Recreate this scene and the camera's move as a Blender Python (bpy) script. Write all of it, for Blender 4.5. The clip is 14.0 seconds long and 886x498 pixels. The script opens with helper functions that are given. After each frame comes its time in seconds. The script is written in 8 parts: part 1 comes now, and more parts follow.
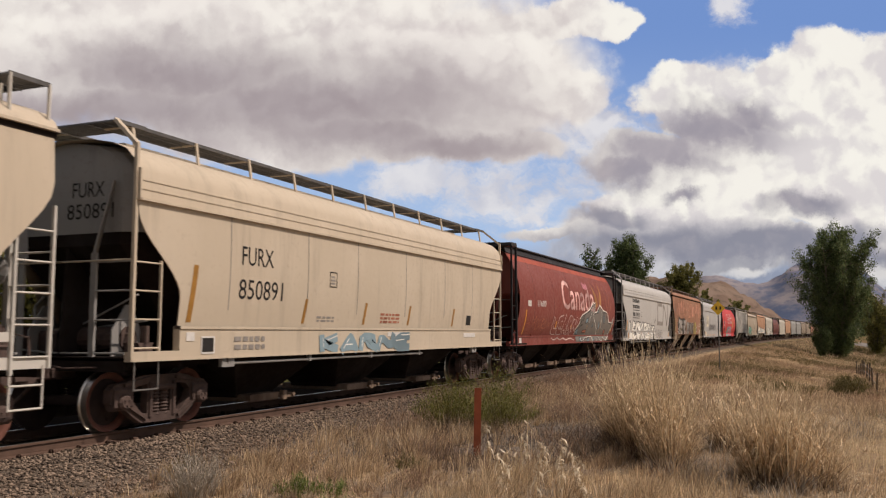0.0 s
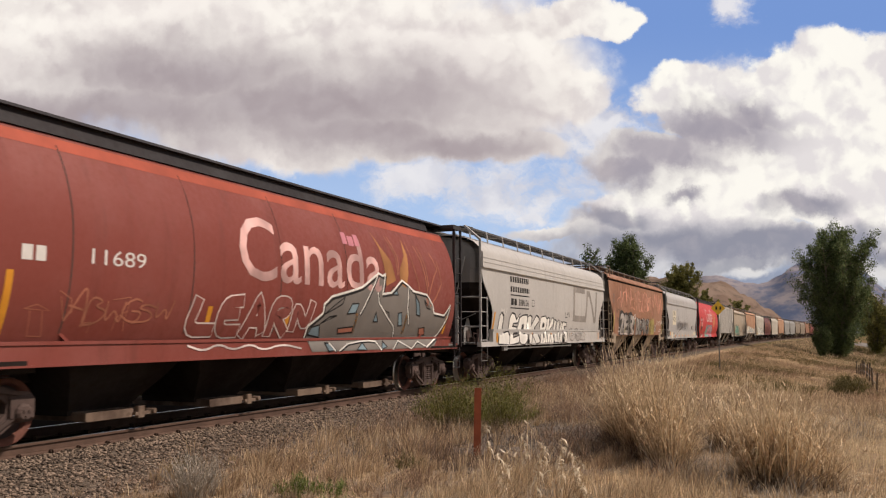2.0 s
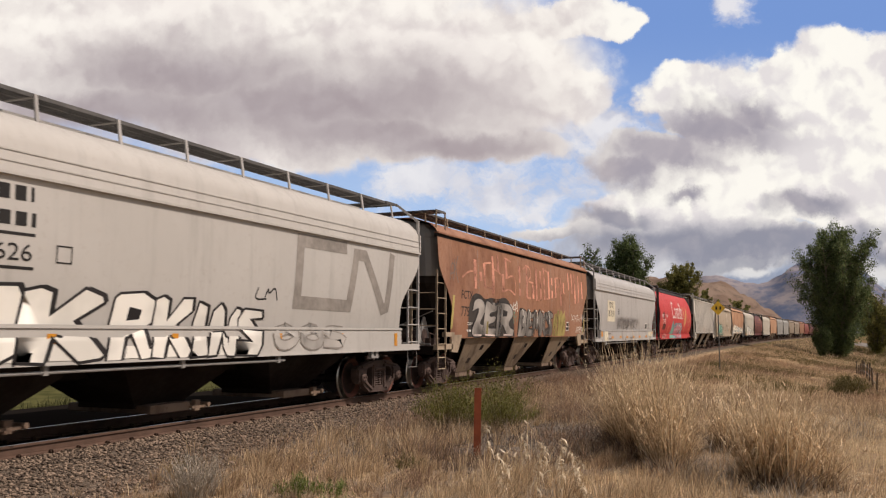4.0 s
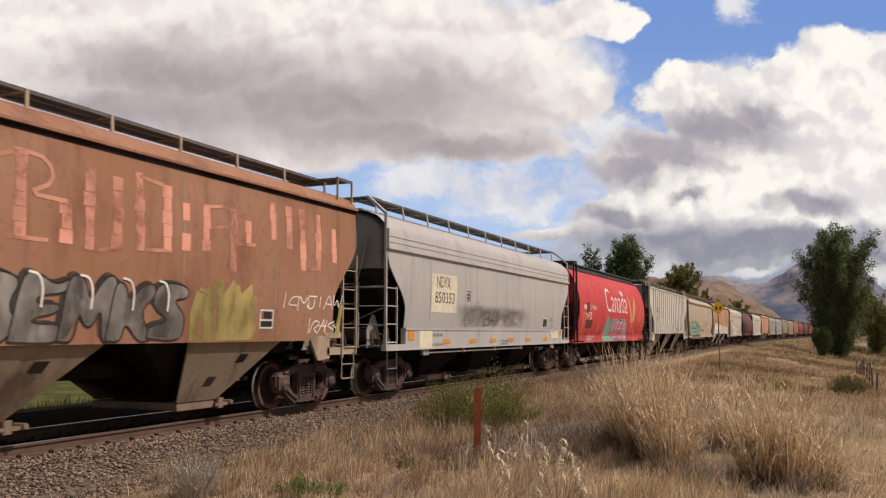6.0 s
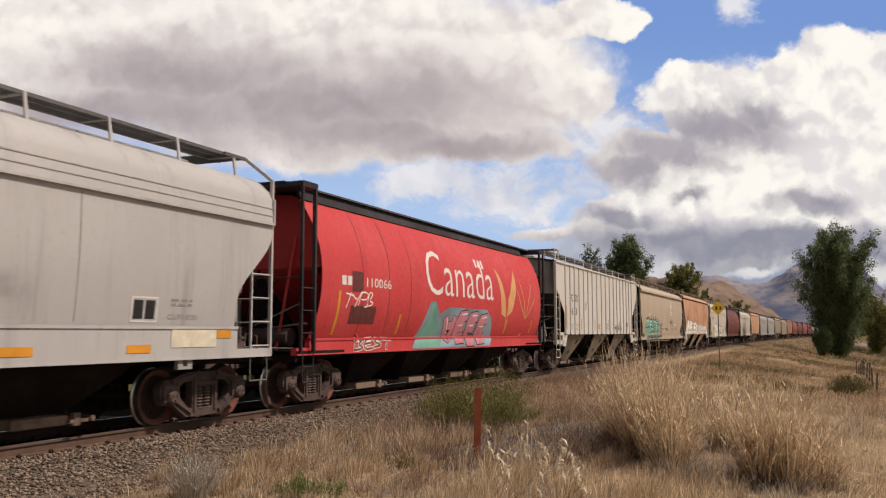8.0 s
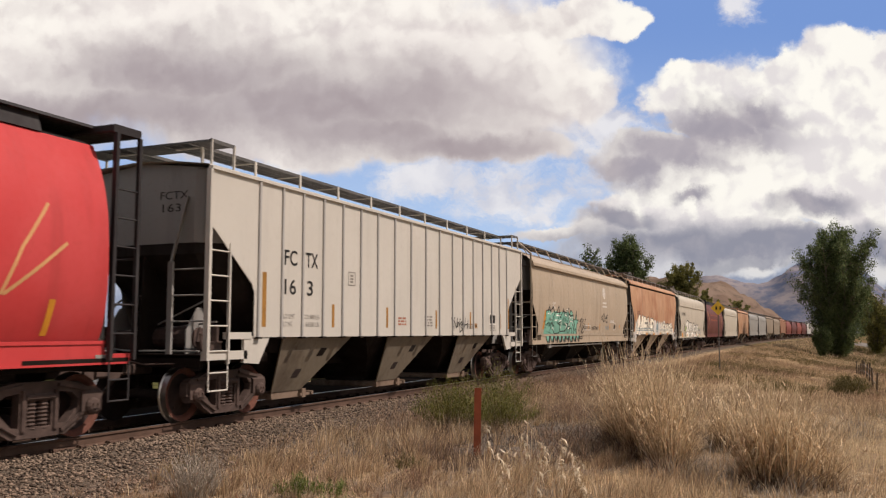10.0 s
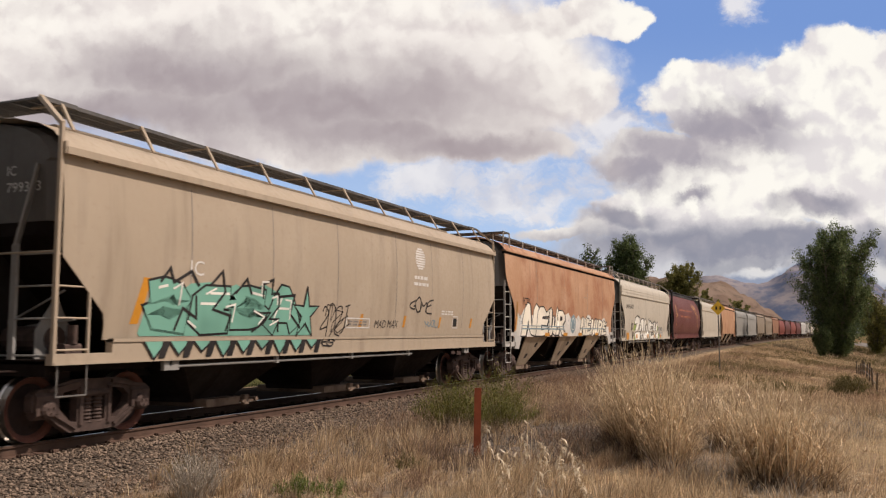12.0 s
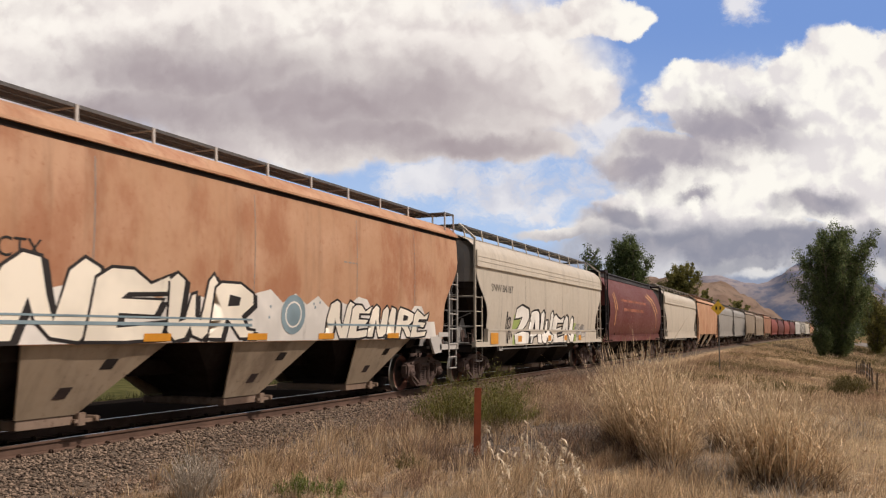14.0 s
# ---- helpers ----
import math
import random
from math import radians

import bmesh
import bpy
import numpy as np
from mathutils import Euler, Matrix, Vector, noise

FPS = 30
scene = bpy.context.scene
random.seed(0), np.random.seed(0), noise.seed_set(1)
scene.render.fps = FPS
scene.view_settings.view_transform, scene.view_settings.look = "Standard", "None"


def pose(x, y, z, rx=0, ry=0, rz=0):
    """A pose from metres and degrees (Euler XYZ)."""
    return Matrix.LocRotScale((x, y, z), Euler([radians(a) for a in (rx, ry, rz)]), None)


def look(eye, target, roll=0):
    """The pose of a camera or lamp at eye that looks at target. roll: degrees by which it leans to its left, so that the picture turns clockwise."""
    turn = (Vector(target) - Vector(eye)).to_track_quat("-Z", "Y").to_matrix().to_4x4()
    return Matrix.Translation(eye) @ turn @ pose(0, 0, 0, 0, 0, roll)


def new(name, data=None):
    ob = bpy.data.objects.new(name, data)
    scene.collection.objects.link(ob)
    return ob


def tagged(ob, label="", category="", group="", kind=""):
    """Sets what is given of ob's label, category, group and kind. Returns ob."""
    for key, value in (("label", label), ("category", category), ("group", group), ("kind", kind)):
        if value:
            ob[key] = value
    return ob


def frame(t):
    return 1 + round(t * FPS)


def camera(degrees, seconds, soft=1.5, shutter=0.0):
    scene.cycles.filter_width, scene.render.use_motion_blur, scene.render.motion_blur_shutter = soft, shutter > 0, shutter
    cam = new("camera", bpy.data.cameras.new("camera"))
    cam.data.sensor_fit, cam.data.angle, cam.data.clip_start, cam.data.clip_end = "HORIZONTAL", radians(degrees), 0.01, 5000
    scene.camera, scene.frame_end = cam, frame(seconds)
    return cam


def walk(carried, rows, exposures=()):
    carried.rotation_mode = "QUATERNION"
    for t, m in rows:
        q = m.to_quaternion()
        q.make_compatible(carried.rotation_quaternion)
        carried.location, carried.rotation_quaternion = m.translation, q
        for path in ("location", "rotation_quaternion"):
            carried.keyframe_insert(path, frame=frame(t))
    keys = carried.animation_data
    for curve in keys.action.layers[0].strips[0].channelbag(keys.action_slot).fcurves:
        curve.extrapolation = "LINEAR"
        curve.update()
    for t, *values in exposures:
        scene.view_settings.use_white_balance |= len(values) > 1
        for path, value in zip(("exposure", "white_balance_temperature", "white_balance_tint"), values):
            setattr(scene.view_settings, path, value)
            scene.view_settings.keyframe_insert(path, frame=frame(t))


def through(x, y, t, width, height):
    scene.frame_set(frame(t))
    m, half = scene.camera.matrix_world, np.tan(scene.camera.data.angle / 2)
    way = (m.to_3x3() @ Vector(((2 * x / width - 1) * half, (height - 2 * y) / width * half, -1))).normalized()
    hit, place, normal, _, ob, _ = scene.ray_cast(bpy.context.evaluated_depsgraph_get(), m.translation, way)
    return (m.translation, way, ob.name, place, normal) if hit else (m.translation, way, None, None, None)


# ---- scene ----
from mathutils import geometry

# Freight train of covered hoppers passing a dry grass trackside. Rail top is z = 0, the line runs along +Y.
SPEED = 10.566          # metres per second, towards -Y
TRACK_X = -10.783       # centre line of the track
WHEEL_R = 0.457
EYE = (0.0, 0.0, 1.509)
LENGTH = 14.0

# ---- camera: stands still on its tripod ----
cam = camera(54.26, LENGTH, soft=1.2, shutter=0.12)
STAND = pose(*EYE, 95.526, 0.05, 23.14)
walk(cam, [(0.0, STAND), (LENGTH, STAND)], exposures=[(0.0, -0.12), (1.1, -0.11), (2.0, 0.0), (LENGTH, 0.0)])


def line_x(y):
    """Centre line of the track: straight, then a wide bend to the right."""
    return TRACK_X + 16.9e-5 * max(y - 95.0, 0.0) ** 2


# ---- world and sun ----
SUN_AZ, SUN_EL = radians(78), radians(51)      # azimuth from +Y towards +X
world = bpy.data.worlds.new("world")
scene.world = world
world.use_nodes = True
wt = world.node_tree
sky = wt.nodes.new("ShaderNodeTexSky")
sky.sky_type, sky.sun_disc = "NISHITA", False
sky.sun_elevation, sky.sun_rotation = SUN_EL, SUN_AZ
sky.dust_density = 2.0
# broken cloud all round the sky
puffs = wt.nodes.new("ShaderNodeTexNoise")
puffs.inputs["Scale"].default_value, puffs.inputs["Detail"].default_value = 2.2, 6.0
wt.links.new(wt.nodes.new("ShaderNodeTexCoord").outputs["Generated"], puffs.inputs["Vector"])
gate = wt.nodes.new("ShaderNodeMapRange")
gate.interpolation_type = "SMOOTHSTEP"
gate.inputs[1].default_value, gate.inputs[2].default_value = 0.38, 0.60
wt.links.new(puffs.outputs[0], gate.inputs[0])
blend = wt.nodes.new("ShaderNodeMix")
blend.data_type = "RGBA"
wt.links.new(gate.outputs[0], blend.inputs[0])
wt.links.new(sky.outputs[0], blend.inputs[6])
blend.inputs[7].default_value = (6.2, 5.7, 5.5, 1.0)
wt.links.new(blend.outputs[2], wt.nodes["Background"].inputs[0])
wt.nodes["Background"].inputs[1].default_value = 0.07
sun = new("sun", bpy.data.lights.new("sun", "SUN"))
sun.data.energy, sun.data.angle, sun.data.color = 3.7, radians(0.7), (1.0, 0.855, 0.755)
sun_dir = Vector((math.sin(SUN_AZ) * math.cos(SUN_EL), math.cos(SUN_AZ) * math.cos(SUN_EL), math.sin(SUN_EL)))
sun.matrix_world = look(tuple(sun_dir * 100), (0, 0, 0))


# ---- node helper ----
class Tree:
    """Short hand for node trees."""

    def __init__(self, name):
        self.mat = bpy.data.materials.new(name)
        self.mat.use_nodes = True
        self.t = self.mat.node_tree
        self.t.nodes.clear()
        self.out = self.t.nodes.new("ShaderNodeOutputMaterial")

    def put(self, socket, value):
        if isinstance(value, bpy.types.NodeSocket):
            self.t.links.new(value, socket)
        elif isinstance(value, (tuple, list)):
            socket.default_value = tuple(value) + ((1.0,) if len(value) == 3 and socket.type == "RGBA" else ())
        else:
            socket.default_value = value

    def math(self, op, a, b=0.0, c=0.0):
        n = self.t.nodes.new("ShaderNodeMath")
        n.operation = op
        for s, v in zip(n.inputs, (a, b, c)):
            self.put(s, v)
        return n.outputs[0]

    def vec(self, op, a, b=(0, 0, 0)):
        n = self.t.nodes.new("ShaderNodeVectorMath")
        n.operation = op
        self.put(n.inputs[0], a)
        if op == "SCALE":
            self.put(n.inputs["Scale"], b)
        else:
            self.put(n.inputs[1], b)
        return n.outputs["Value"] if op in ("LENGTH", "DISTANCE", "DOT_PRODUCT") else n.outputs[0]

    def coord(self, kind="Object"):
        return self.t.nodes.new("ShaderNodeTexCoord").outputs[kind]

    def scaled(self, v, s):
        return self.vec("MULTIPLY", v, s)

    def noise(self, v, scale, detail=5.0, rough=0.55, distort=0.0):
        n = self.t.nodes.new("ShaderNodeTexNoise")
        self.put(n.inputs["Vector"], v)
        n.inputs["Scale"].default_value, n.inputs["Detail"].default_value = scale, detail
        n.inputs["Roughness"].default_value, n.inputs["Distortion"].default_value = rough, distort
        return n.outputs[0]

    def step(self, v, lo, hi, a=0.0, b=1.0):
        n = self.t.nodes.new("ShaderNodeMapRange")
        n.interpolation_type = "SMOOTHSTEP"
        for s, x in zip(n.inputs, (v, lo, hi, a, b)):
            self.put(s, x)
        return n.outputs[0]

    def mix(self, k, a, b, mode="MIX"):
        n = self.t.nodes.new("ShaderNodeMix")
        n.data_type, n.blend_type = "RGBA", mode
        self.put(n.inputs[0], k), self.put(n.inputs[6], a), self.put(n.inputs[7], b)
        return n.outputs[2]

    def mixf(self, k, a, b):
        n = self.t.nodes.new("ShaderNodeMix")
        self.put(n.inputs[0], k), self.put(n.inputs[2], a), self.put(n.inputs[3], b)
        return n.outputs[0]

    def random(self, island=False):
        if island:
            return self.t.nodes.new("ShaderNodeNewGeometry").outputs["Random Per Island"]
        return self.t.nodes.new("ShaderNodeObjectInfo").outputs["Random"]

    def principled(self, color, rough=0.6, metal=0.0, bump=None, strength=0.3, dist=0.01, spec=0.5):
        n = self.t.nodes.new("ShaderNodeBsdfPrincipled")
        self.put(n.inputs["Base Color"], color), self.put(n.inputs["Roughness"], rough), self.put(n.inputs["Metallic"], metal)
        n.inputs["Specular IOR Level"].default_value = spec
        if bump is not None:
            b = self.t.nodes.new("ShaderNodeBump")
            b.inputs["Strength"].default_value, b.inputs["Distance"].default_value = strength, dist
            self.put(b.inputs["Height"], bump)
            self.t.links.new(b.outputs[0], n.inputs["Normal"])
        self.t.links.new(n.outputs[0], self.out.inputs[0])
        return self.mat


def paint(name, color, rust=0.35, grime=0.4, fade=0.3, rough=0.5, rust_color=(0.16, 0.06, 0.03), blotch=0.0, spec=0.35):
    """Weathered car paint: sun-bleached patches, vertical streaks, rust spots, dull gloss."""
    t = Tree(name)
    p = t.vec("ADD", t.coord(), t.vec("SCALE", (37.0, 11.0, 5.0), t.random()))
    broad = t.noise(p, 0.55, 4)
    streak = t.noise(t.scaled(p, (1.4, 1.9, 0.22)), 1.3, 7, 0.60)
    fine = t.noise(p, 9.0, 6, 0.65)
    pale = tuple(min(1.0, c * 1.08 + 0.05) for c in color)
    dark = tuple(c * 0.60 for c in color)
    c = t.mix(t.math("MULTIPLY", t.step(broad, 0.42, 0.66), fade), color, pale)
    c = t.mix(t.math("MULTIPLY", t.step(streak, 0.50, 0.72), grime), c, dark)
    spots = t.math("MULTIPLY", t.step(fine, 0.56, 0.70), t.step(broad, 0.40, 0.58))
    spots = t.math("MULTIPLY", t.math("MAXIMUM", spots, t.math("MULTIPLY", t.step(streak, 0.60, 0.76), 0.6)), rust)
    c = t.mix(spots, c, rust_color)
    if blotch:
        c = t.mix(t.math("MULTIPLY", t.step(t.noise(t.scaled(p, (1.0, 1.0, 0.6)), 0.9, 7, 0.6), 0.47, 0.66), blotch), c, rust_color)
    return t.principled(c, t.step(fine, 0.3, 0.7, rough - 0.08, rough + 0.2), 0.0, broad, 0.25, 0.03, spec)


def plain(name, color, rough=0.6, metal=0.0, vary=0.35, scale=6.0, bump=0.2, island=False):
    """A matt surface with blotches at two scales."""
    t = Tree(name)
    p = t.coord()
    a, b = t.noise(p, scale, 6, 0.6), t.noise(p, scale * 0.15, 3)
    k = t.math("ADD", t.math("MULTIPLY", a, 0.6), t.math("MULTIPLY", b, 0.4))
    if island:
        k = t.math("ADD", t.math("MULTIPLY", k, 0.5), t.math("MULTIPLY", t.random(True), 0.5))
    lo, hi = tuple(c * (1 - vary) for c in color), tuple(min(1.0, c * (1 + vary)) for c in color)
    return t.principled(t.mix(t.step(k, 0.25, 0.75), lo, hi), rough, metal, a, bump, 0.01, 0.3)


def leafy(name, dark, light, rough=0.65, through=0.25):
    """Blades and leaves, each its own tint, a little light passing through."""
    t = Tree(name)
    k = t.math("ADD", t.math("MULTIPLY", t.random(True), 0.7), t.math("MULTIPLY", t.noise(t.coord(), 0.5, 3), 0.3))
    c = t.mix(t.step(k, 0.1, 0.9), dark, light)
    t.principled(c, rough, spec=0.25)
    p = t.out.inputs[0].links[0].from_socket
    tr = t.t.nodes.new("ShaderNodeBsdfTranslucent")
    t.put(tr.inputs[0], c)
    m = t.t.nodes.new("ShaderNodeMixShader")
    m.inputs[0].default_value = through
    t.t.links.new(p, m.inputs[1]), t.t.links.new(tr.outputs[0], m.inputs[2]), t.t.links.new(m.outputs[0], t.out.inputs[0])
    return t.mat


MAT = {
    "cream": paint("cream_paint", (0.54, 0.455, 0.345), 0.16, 0.36, 0.4),
    "oxide": paint("oxide_red_paint", (0.215, 0.05, 0.036), 0.25, 0.45, 0.35, 0.55),
    "pale_grey": paint("pale_grey_paint", (0.47, 0.45, 0.42), 0.10, 0.30, 0.35),
    "brown": paint("rust_brown_paint", (0.30, 0.147, 0.084), 0.45, 0.5, 0.5, 0.7, (0.14, 0.052, 0.03), 0.5),
    "light_grey": paint("light_grey_paint", (0.42, 0.405, 0.39), 0.14, 0.5, 0.4),
    "bright_red": paint("bright_red_paint", (0.52, 0.047, 0.048), 0.10, 0.30, 0.30),
    "white": paint("off_white_paint", (0.555, 0.525, 0.47), 0.05, 0.15, 0.3),
    "tan": paint("tan_paint", (0.42, 0.34, 0.252), 0.14, 0.36, 0.4),
    # grey and tan of the far cars, dimmed to stand for cloud shadow
    "shaded_dusty_grey": paint("shaded_dusty_grey_paint", (0.30, 0.285, 0.262), 0.2, 0.5, 0.4),
    "shaded_dusty_tan": paint("shaded_dusty_tan_paint", (0.27, 0.21, 0.152), 0.3, 0.5, 0.4),
    "orange": paint("faded_orange_paint", (0.46, 0.265, 0.155), 0.45, 0.5, 0.7, 0.6, (0.30, 0.105, 0.047), 0.6),
    "beige": paint("beige_paint", (0.50, 0.45, 0.37), 0.15, 0.45, 0.35),
    "maroon": paint("maroon_paint", (0.125, 0.032, 0.028), 0.30, 0.45, 0.35),
    # near-black: the shade under the bodies is put into this grime colour
    "grime": paint("shaded_grimy_underbody_paint", (0.016, 0.011, 0.009), 0.4, 0.5, 0.3, 0.85, (0.03, 0.014, 0.009), 0.0, 0.08),
    "black": paint("black_roof_paint", (0.022, 0.018, 0.019), 0.25, 0.4, 0.4, 0.6, (0.06, 0.03, 0.02)),
    "gate": paint("rusty_gate_steel", (0.20, 0.14, 0.10), 0.6, 0.6, 0.4, 0.8, (0.05, 0.028, 0.02), 0.8),
    # end greys lowered: shade on the end faces is put into the paint
    "end_dark": paint("shaded_grimy_end_paint", (0.13, 0.12, 0.11), 0.2, 0.55, 0.3),
    "end_grey": paint("dirty_end_paint", (0.29, 0.28, 0.265), 0.15, 0.55, 0.3),
    "hopper": paint("dusty_hopper_paint", (0.37, 0.29, 0.205), 0.45, 0.55, 0.4, 0.75, (0.065, 0.039, 0.025), 0.5),
    "hopper_brown": paint("rust_stained_hopper_paint", (0.26, 0.195, 0.13), 0.55, 0.6, 0.4, 0.75, (0.055, 0.032, 0.02), 0.75),
    "hopper_dark": paint("sooty_hopper_paint", (0.21, 0.172, 0.125), 0.45, 0.6, 0.4, 0.75, (0.06, 0.038, 0.026), 0.55),
    "truck": plain("rusty_cast_steel", (0.088, 0.060, 0.051), 0.85, 0.0, 0.5, 5.0, 0.4),
    "wheel": plain("rusty_wheel_steel", (0.042, 0.027, 0.024), 0.8, 0.0, 0.5, 4.0, 0.3),
    "rim": plain("orange_rusted_rim", (0.15, 0.062, 0.044), 0.85, 0.0, 0.4, 5.0, 0.3),
    "tread": plain("polished_tread_steel", (0.60, 0.57, 0.53), 0.34, 1.0, 0.15, 9.0, 0.05),
    "rail": plain("rusted_rail_steel", (0.105, 0.063, 0.045), 0.8, 0.0, 0.35, 3.0, 0.3),
    "bare": plain("bare_steel", (0.42, 0.41, 0.40), 0.5, 0.6, 0.3, 6.0, 0.2),
    "grating": plain("galvanised_grating", (0.13, 0.125, 0.12), 0.6, 0.4, 0.3, 6.0, 0.2),
    "tie": plain("creosoted_wood", (0.06, 0.045, 0.035), 0.9, 0.0, 0.4, 7.0, 0.5),
}


# ---- mesh helper ----
class Shape:
    """Collects points and faces of one mesh."""

    def __init__(self):
        self.v, self.f, self.m = [], [], []
        self.slot = 0

    def add(self, verts, faces):
        n = len(self.v)
        self.v += [tuple(p) for p in verts]
        self.f += [tuple(i + n for i in q) for q in faces]
        self.m += [self.slot] * len(faces)
        return self

    def box(self, x0, x1, y0, y1, z0, z1, turn=None, c=0.0):
        """A box; c chamfers its four long edges along the longest side."""
        s = (abs(x1 - x0), abs(y1 - y0), abs(z1 - z0))
        if c > 0:
            k = s.index(max(s))
            a, b = [i for i in range(3) if i != k]
            lo, hi = (x0, y0, z0), (x1, y1, z1)
            ring = [(lo[a] + c, lo[b]), (hi[a] - c, lo[b]), (hi[a], lo[b] + c), (hi[a], hi[b] - c),
                    (hi[a] - c, hi[b]), (lo[a] + c, hi[b]), (lo[a], hi[b] - c), (lo[a], lo[b] + c)]
            pts = []
            for e in (lo[k], hi[k]):
                for p, q in ring:
                    w = [0, 0, 0]
                    w[k], w[a], w[b] = e, p, q
                    pts.append(tuple(w))
            n = 8
            faces = [(i, (i + 1) % n, n + (i + 1) % n, n + i) for i in range(n)] + [tuple(range(n))[::-1], tuple(range(n, 2 * n))]
        else:
            pts = [(x, y, z) for z in (z0, z1) for y in (y0, y1) for x in (x0, x1)]
            faces = [(0, 2, 3, 1), (4, 5, 7, 6), (0, 1, 5, 4), (2, 6, 7, 3), (0, 4, 6, 2), (1, 3, 7, 5)]
        if turn is not None:
            pts = [tuple(turn @ Vector(p)) for p in pts]
        return self.add(pts, faces)

    def bar(self, a, b, w, h, up=(0, 0, 1)):
        """A beam of section w by h from a to b."""
        a, b = Vector(a), Vector(b)
        d = (b - a).normalized()
        u = d.cross(Vector(up))
        if u.length < 1e-4:
            u = d.cross(Vector((0, 1, 0)))
        u.normalize()
        n = u.cross(d)
        pts = [e + u * (i * w / 2) + n * (j * h / 2) for e in (a, b) for i, j in ((-1, -1), (1, -1), (1, 1), (-1, 1))]
        return self.add(pts, [(0, 1, 5, 4), (1, 2, 6, 5), (2, 3, 7, 6), (3, 0, 4, 7), (3, 2, 1, 0), (4, 5, 6, 7)])

    def pipe(self, pts, r, n=8, r2=None):
        """A round rod through the points, tapering to r2."""
        pts = [Vector(p) for p in pts]
        rings, out = [], []
        for i, p in enumerate(pts):
            d = (pts[min(i + 1, len(pts) - 1)] - pts[max(i - 1, 0)]).normalized()
            u = d.orthogonal().normalized() if i == 0 else (u - d * u.dot(d)).normalized()
            w = d.cross(u)
            k = r if r2 is None else r + (r2 - r) * i / (len(pts) - 1)
            rings.append([p + (u * math.cos(j * 2 * math.pi / n) + w * math.sin(j * 2 * math.pi / n)) * k for j in range(n)])
        for q in rings:
            out += q
        faces = [(i * n + j, i * n + (j + 1) % n, (i + 1) * n + (j + 1) % n, (i + 1) * n + j)
                 for i in range(len(pts) - 1) for j in range(n)]
        faces += [tuple(range(n))[::-1], tuple(range((len(pts) - 1) * n, len(pts) * n))]
        return self.add(out, faces)

    def prism(self, poly, a, b, put):
        """A flat outline pushed from a to b; put(u, v, w) gives the point."""
        n = len(poly)
        pts = [put(u, v, w) for w in (a, b) for u, v in poly]
        faces = [(i, (i + 1) % n, n + (i + 1) % n, n + i) for i in range(n)]
        return self.add(pts, faces + [tuple(range(n))[::-1], tuple(range(n, 2 * n))])

    def lathe(self, profile, n, put):
        """Rings of (radius, offset) about an axis; put(radius, angle, offset) gives the point."""
        k = len(profile)
        pts = [put(r, 2 * math.pi * j / n, o) for j in range(n) for r, o in profile]
        return self.add(pts, [(j * k + i, j * k + i + 1, ((j + 1) % n) * k + i + 1, ((j + 1) % n) * k + i)
                              for j in range(n) for i in range(k - 1)])

    def grid(self, fn, us, vs):
        """A sheet of points fn(u, v)."""
        k = len(vs)
        pts = [fn(u, v) for u in us for v in vs]
        return self.add(pts, [(i * k + j, i * k + j + 1, (i + 1) * k + j + 1, (i + 1) * k + j)
                              for i in range(len(us) - 1) for j in range(k - 1)])

    def mesh(self, name, *mats, smooth=False):
        me = bpy.data.meshes.new(name)
        me.from_pydata(self.v, [], self.f)
        for m in mats:
            me.materials.append(m)
        me.polygons.foreach_set("material_index", self.m)
        bm = bmesh.new()
        bm.from_mesh(me)
        bmesh.ops.remove_doubles(bm, verts=bm.verts, dist=1e-5)
        bmesh.ops.recalc_face_normals(bm, faces=bm.faces)
        if smooth:
            for e in bm.edges:
                e.smooth = len(e.link_faces) == 2 and e.calc_face_angle(0) < radians(40)
            for f in bm.faces:
                f.smooth = True
        bm.to_mesh(me)
        bm.free()
        return me


def part(name, mesh, parent, label="", at=None):
    """One mesh object under a thing or a part."""
    ob = new(name, mesh)
    ob.parent = parent
    if at is not None:
        ob.matrix_basis = at
    if label:
        tagged(ob, label)
    return ob


def spread(a, b, n):
    return [a + (b - a) * i / (n - 1) for i in range(n)]


def soft(a, b, x):
    k = min(1.0, max(0.0, (x - a) / (b - a)))
    return k * k * (3 - 2 * k)


# ---- ground: one sheet to the horizon ----
def ground_z(x, y):
    d = x - line_x(y)
    right = 1 if d > 0 else -1
    d = abs(d)
    if right > 0:
        low = -0.42 - 0.75 * soft(18, 36, y) * soft(5, 14, d) - 1.1 * soft(40, 130, y) * soft(5, 16, d) - 1.3 * soft(26, 60, y) * soft(13, 22, d) - 1.2 * soft(120, 600, y)
        low += 0.27 * soft(4, 9, d) * (1 - soft(4, 11, y))
    else:
        low = -0.45 - 0.9 * soft(3, 12, d)
    flat = 1.55 if right > 0 else 6.0      # a wide service bench lies behind the track
    shoulder = -0.175 - (d - flat) * 0.27
    z = -0.175 if d < flat else max(shoulder, low)
    if d > flat + 0.65:
        wob = noise.noise((x * 0.35, y * 0.35, 0)) * 0.09 + noise.noise((x * 0.11, y * 0.11, 7)) * 0.22 * soft(4, 14, d)
        z += wob * soft(flat + 0.65, flat + 2.5, d)
        z += 0.5 * noise.noise((x * 0.05, y * 0.05, 3)) * soft(25, 60, y) * soft(6, 14, d) * (1 - soft(300, 900, y))
    return z


def axis_steps(marks):
    out = []
    for a, b, n in marks:
        out += spread(a, b, n + 1)[:-1]
    return out + [marks[-1][1]]


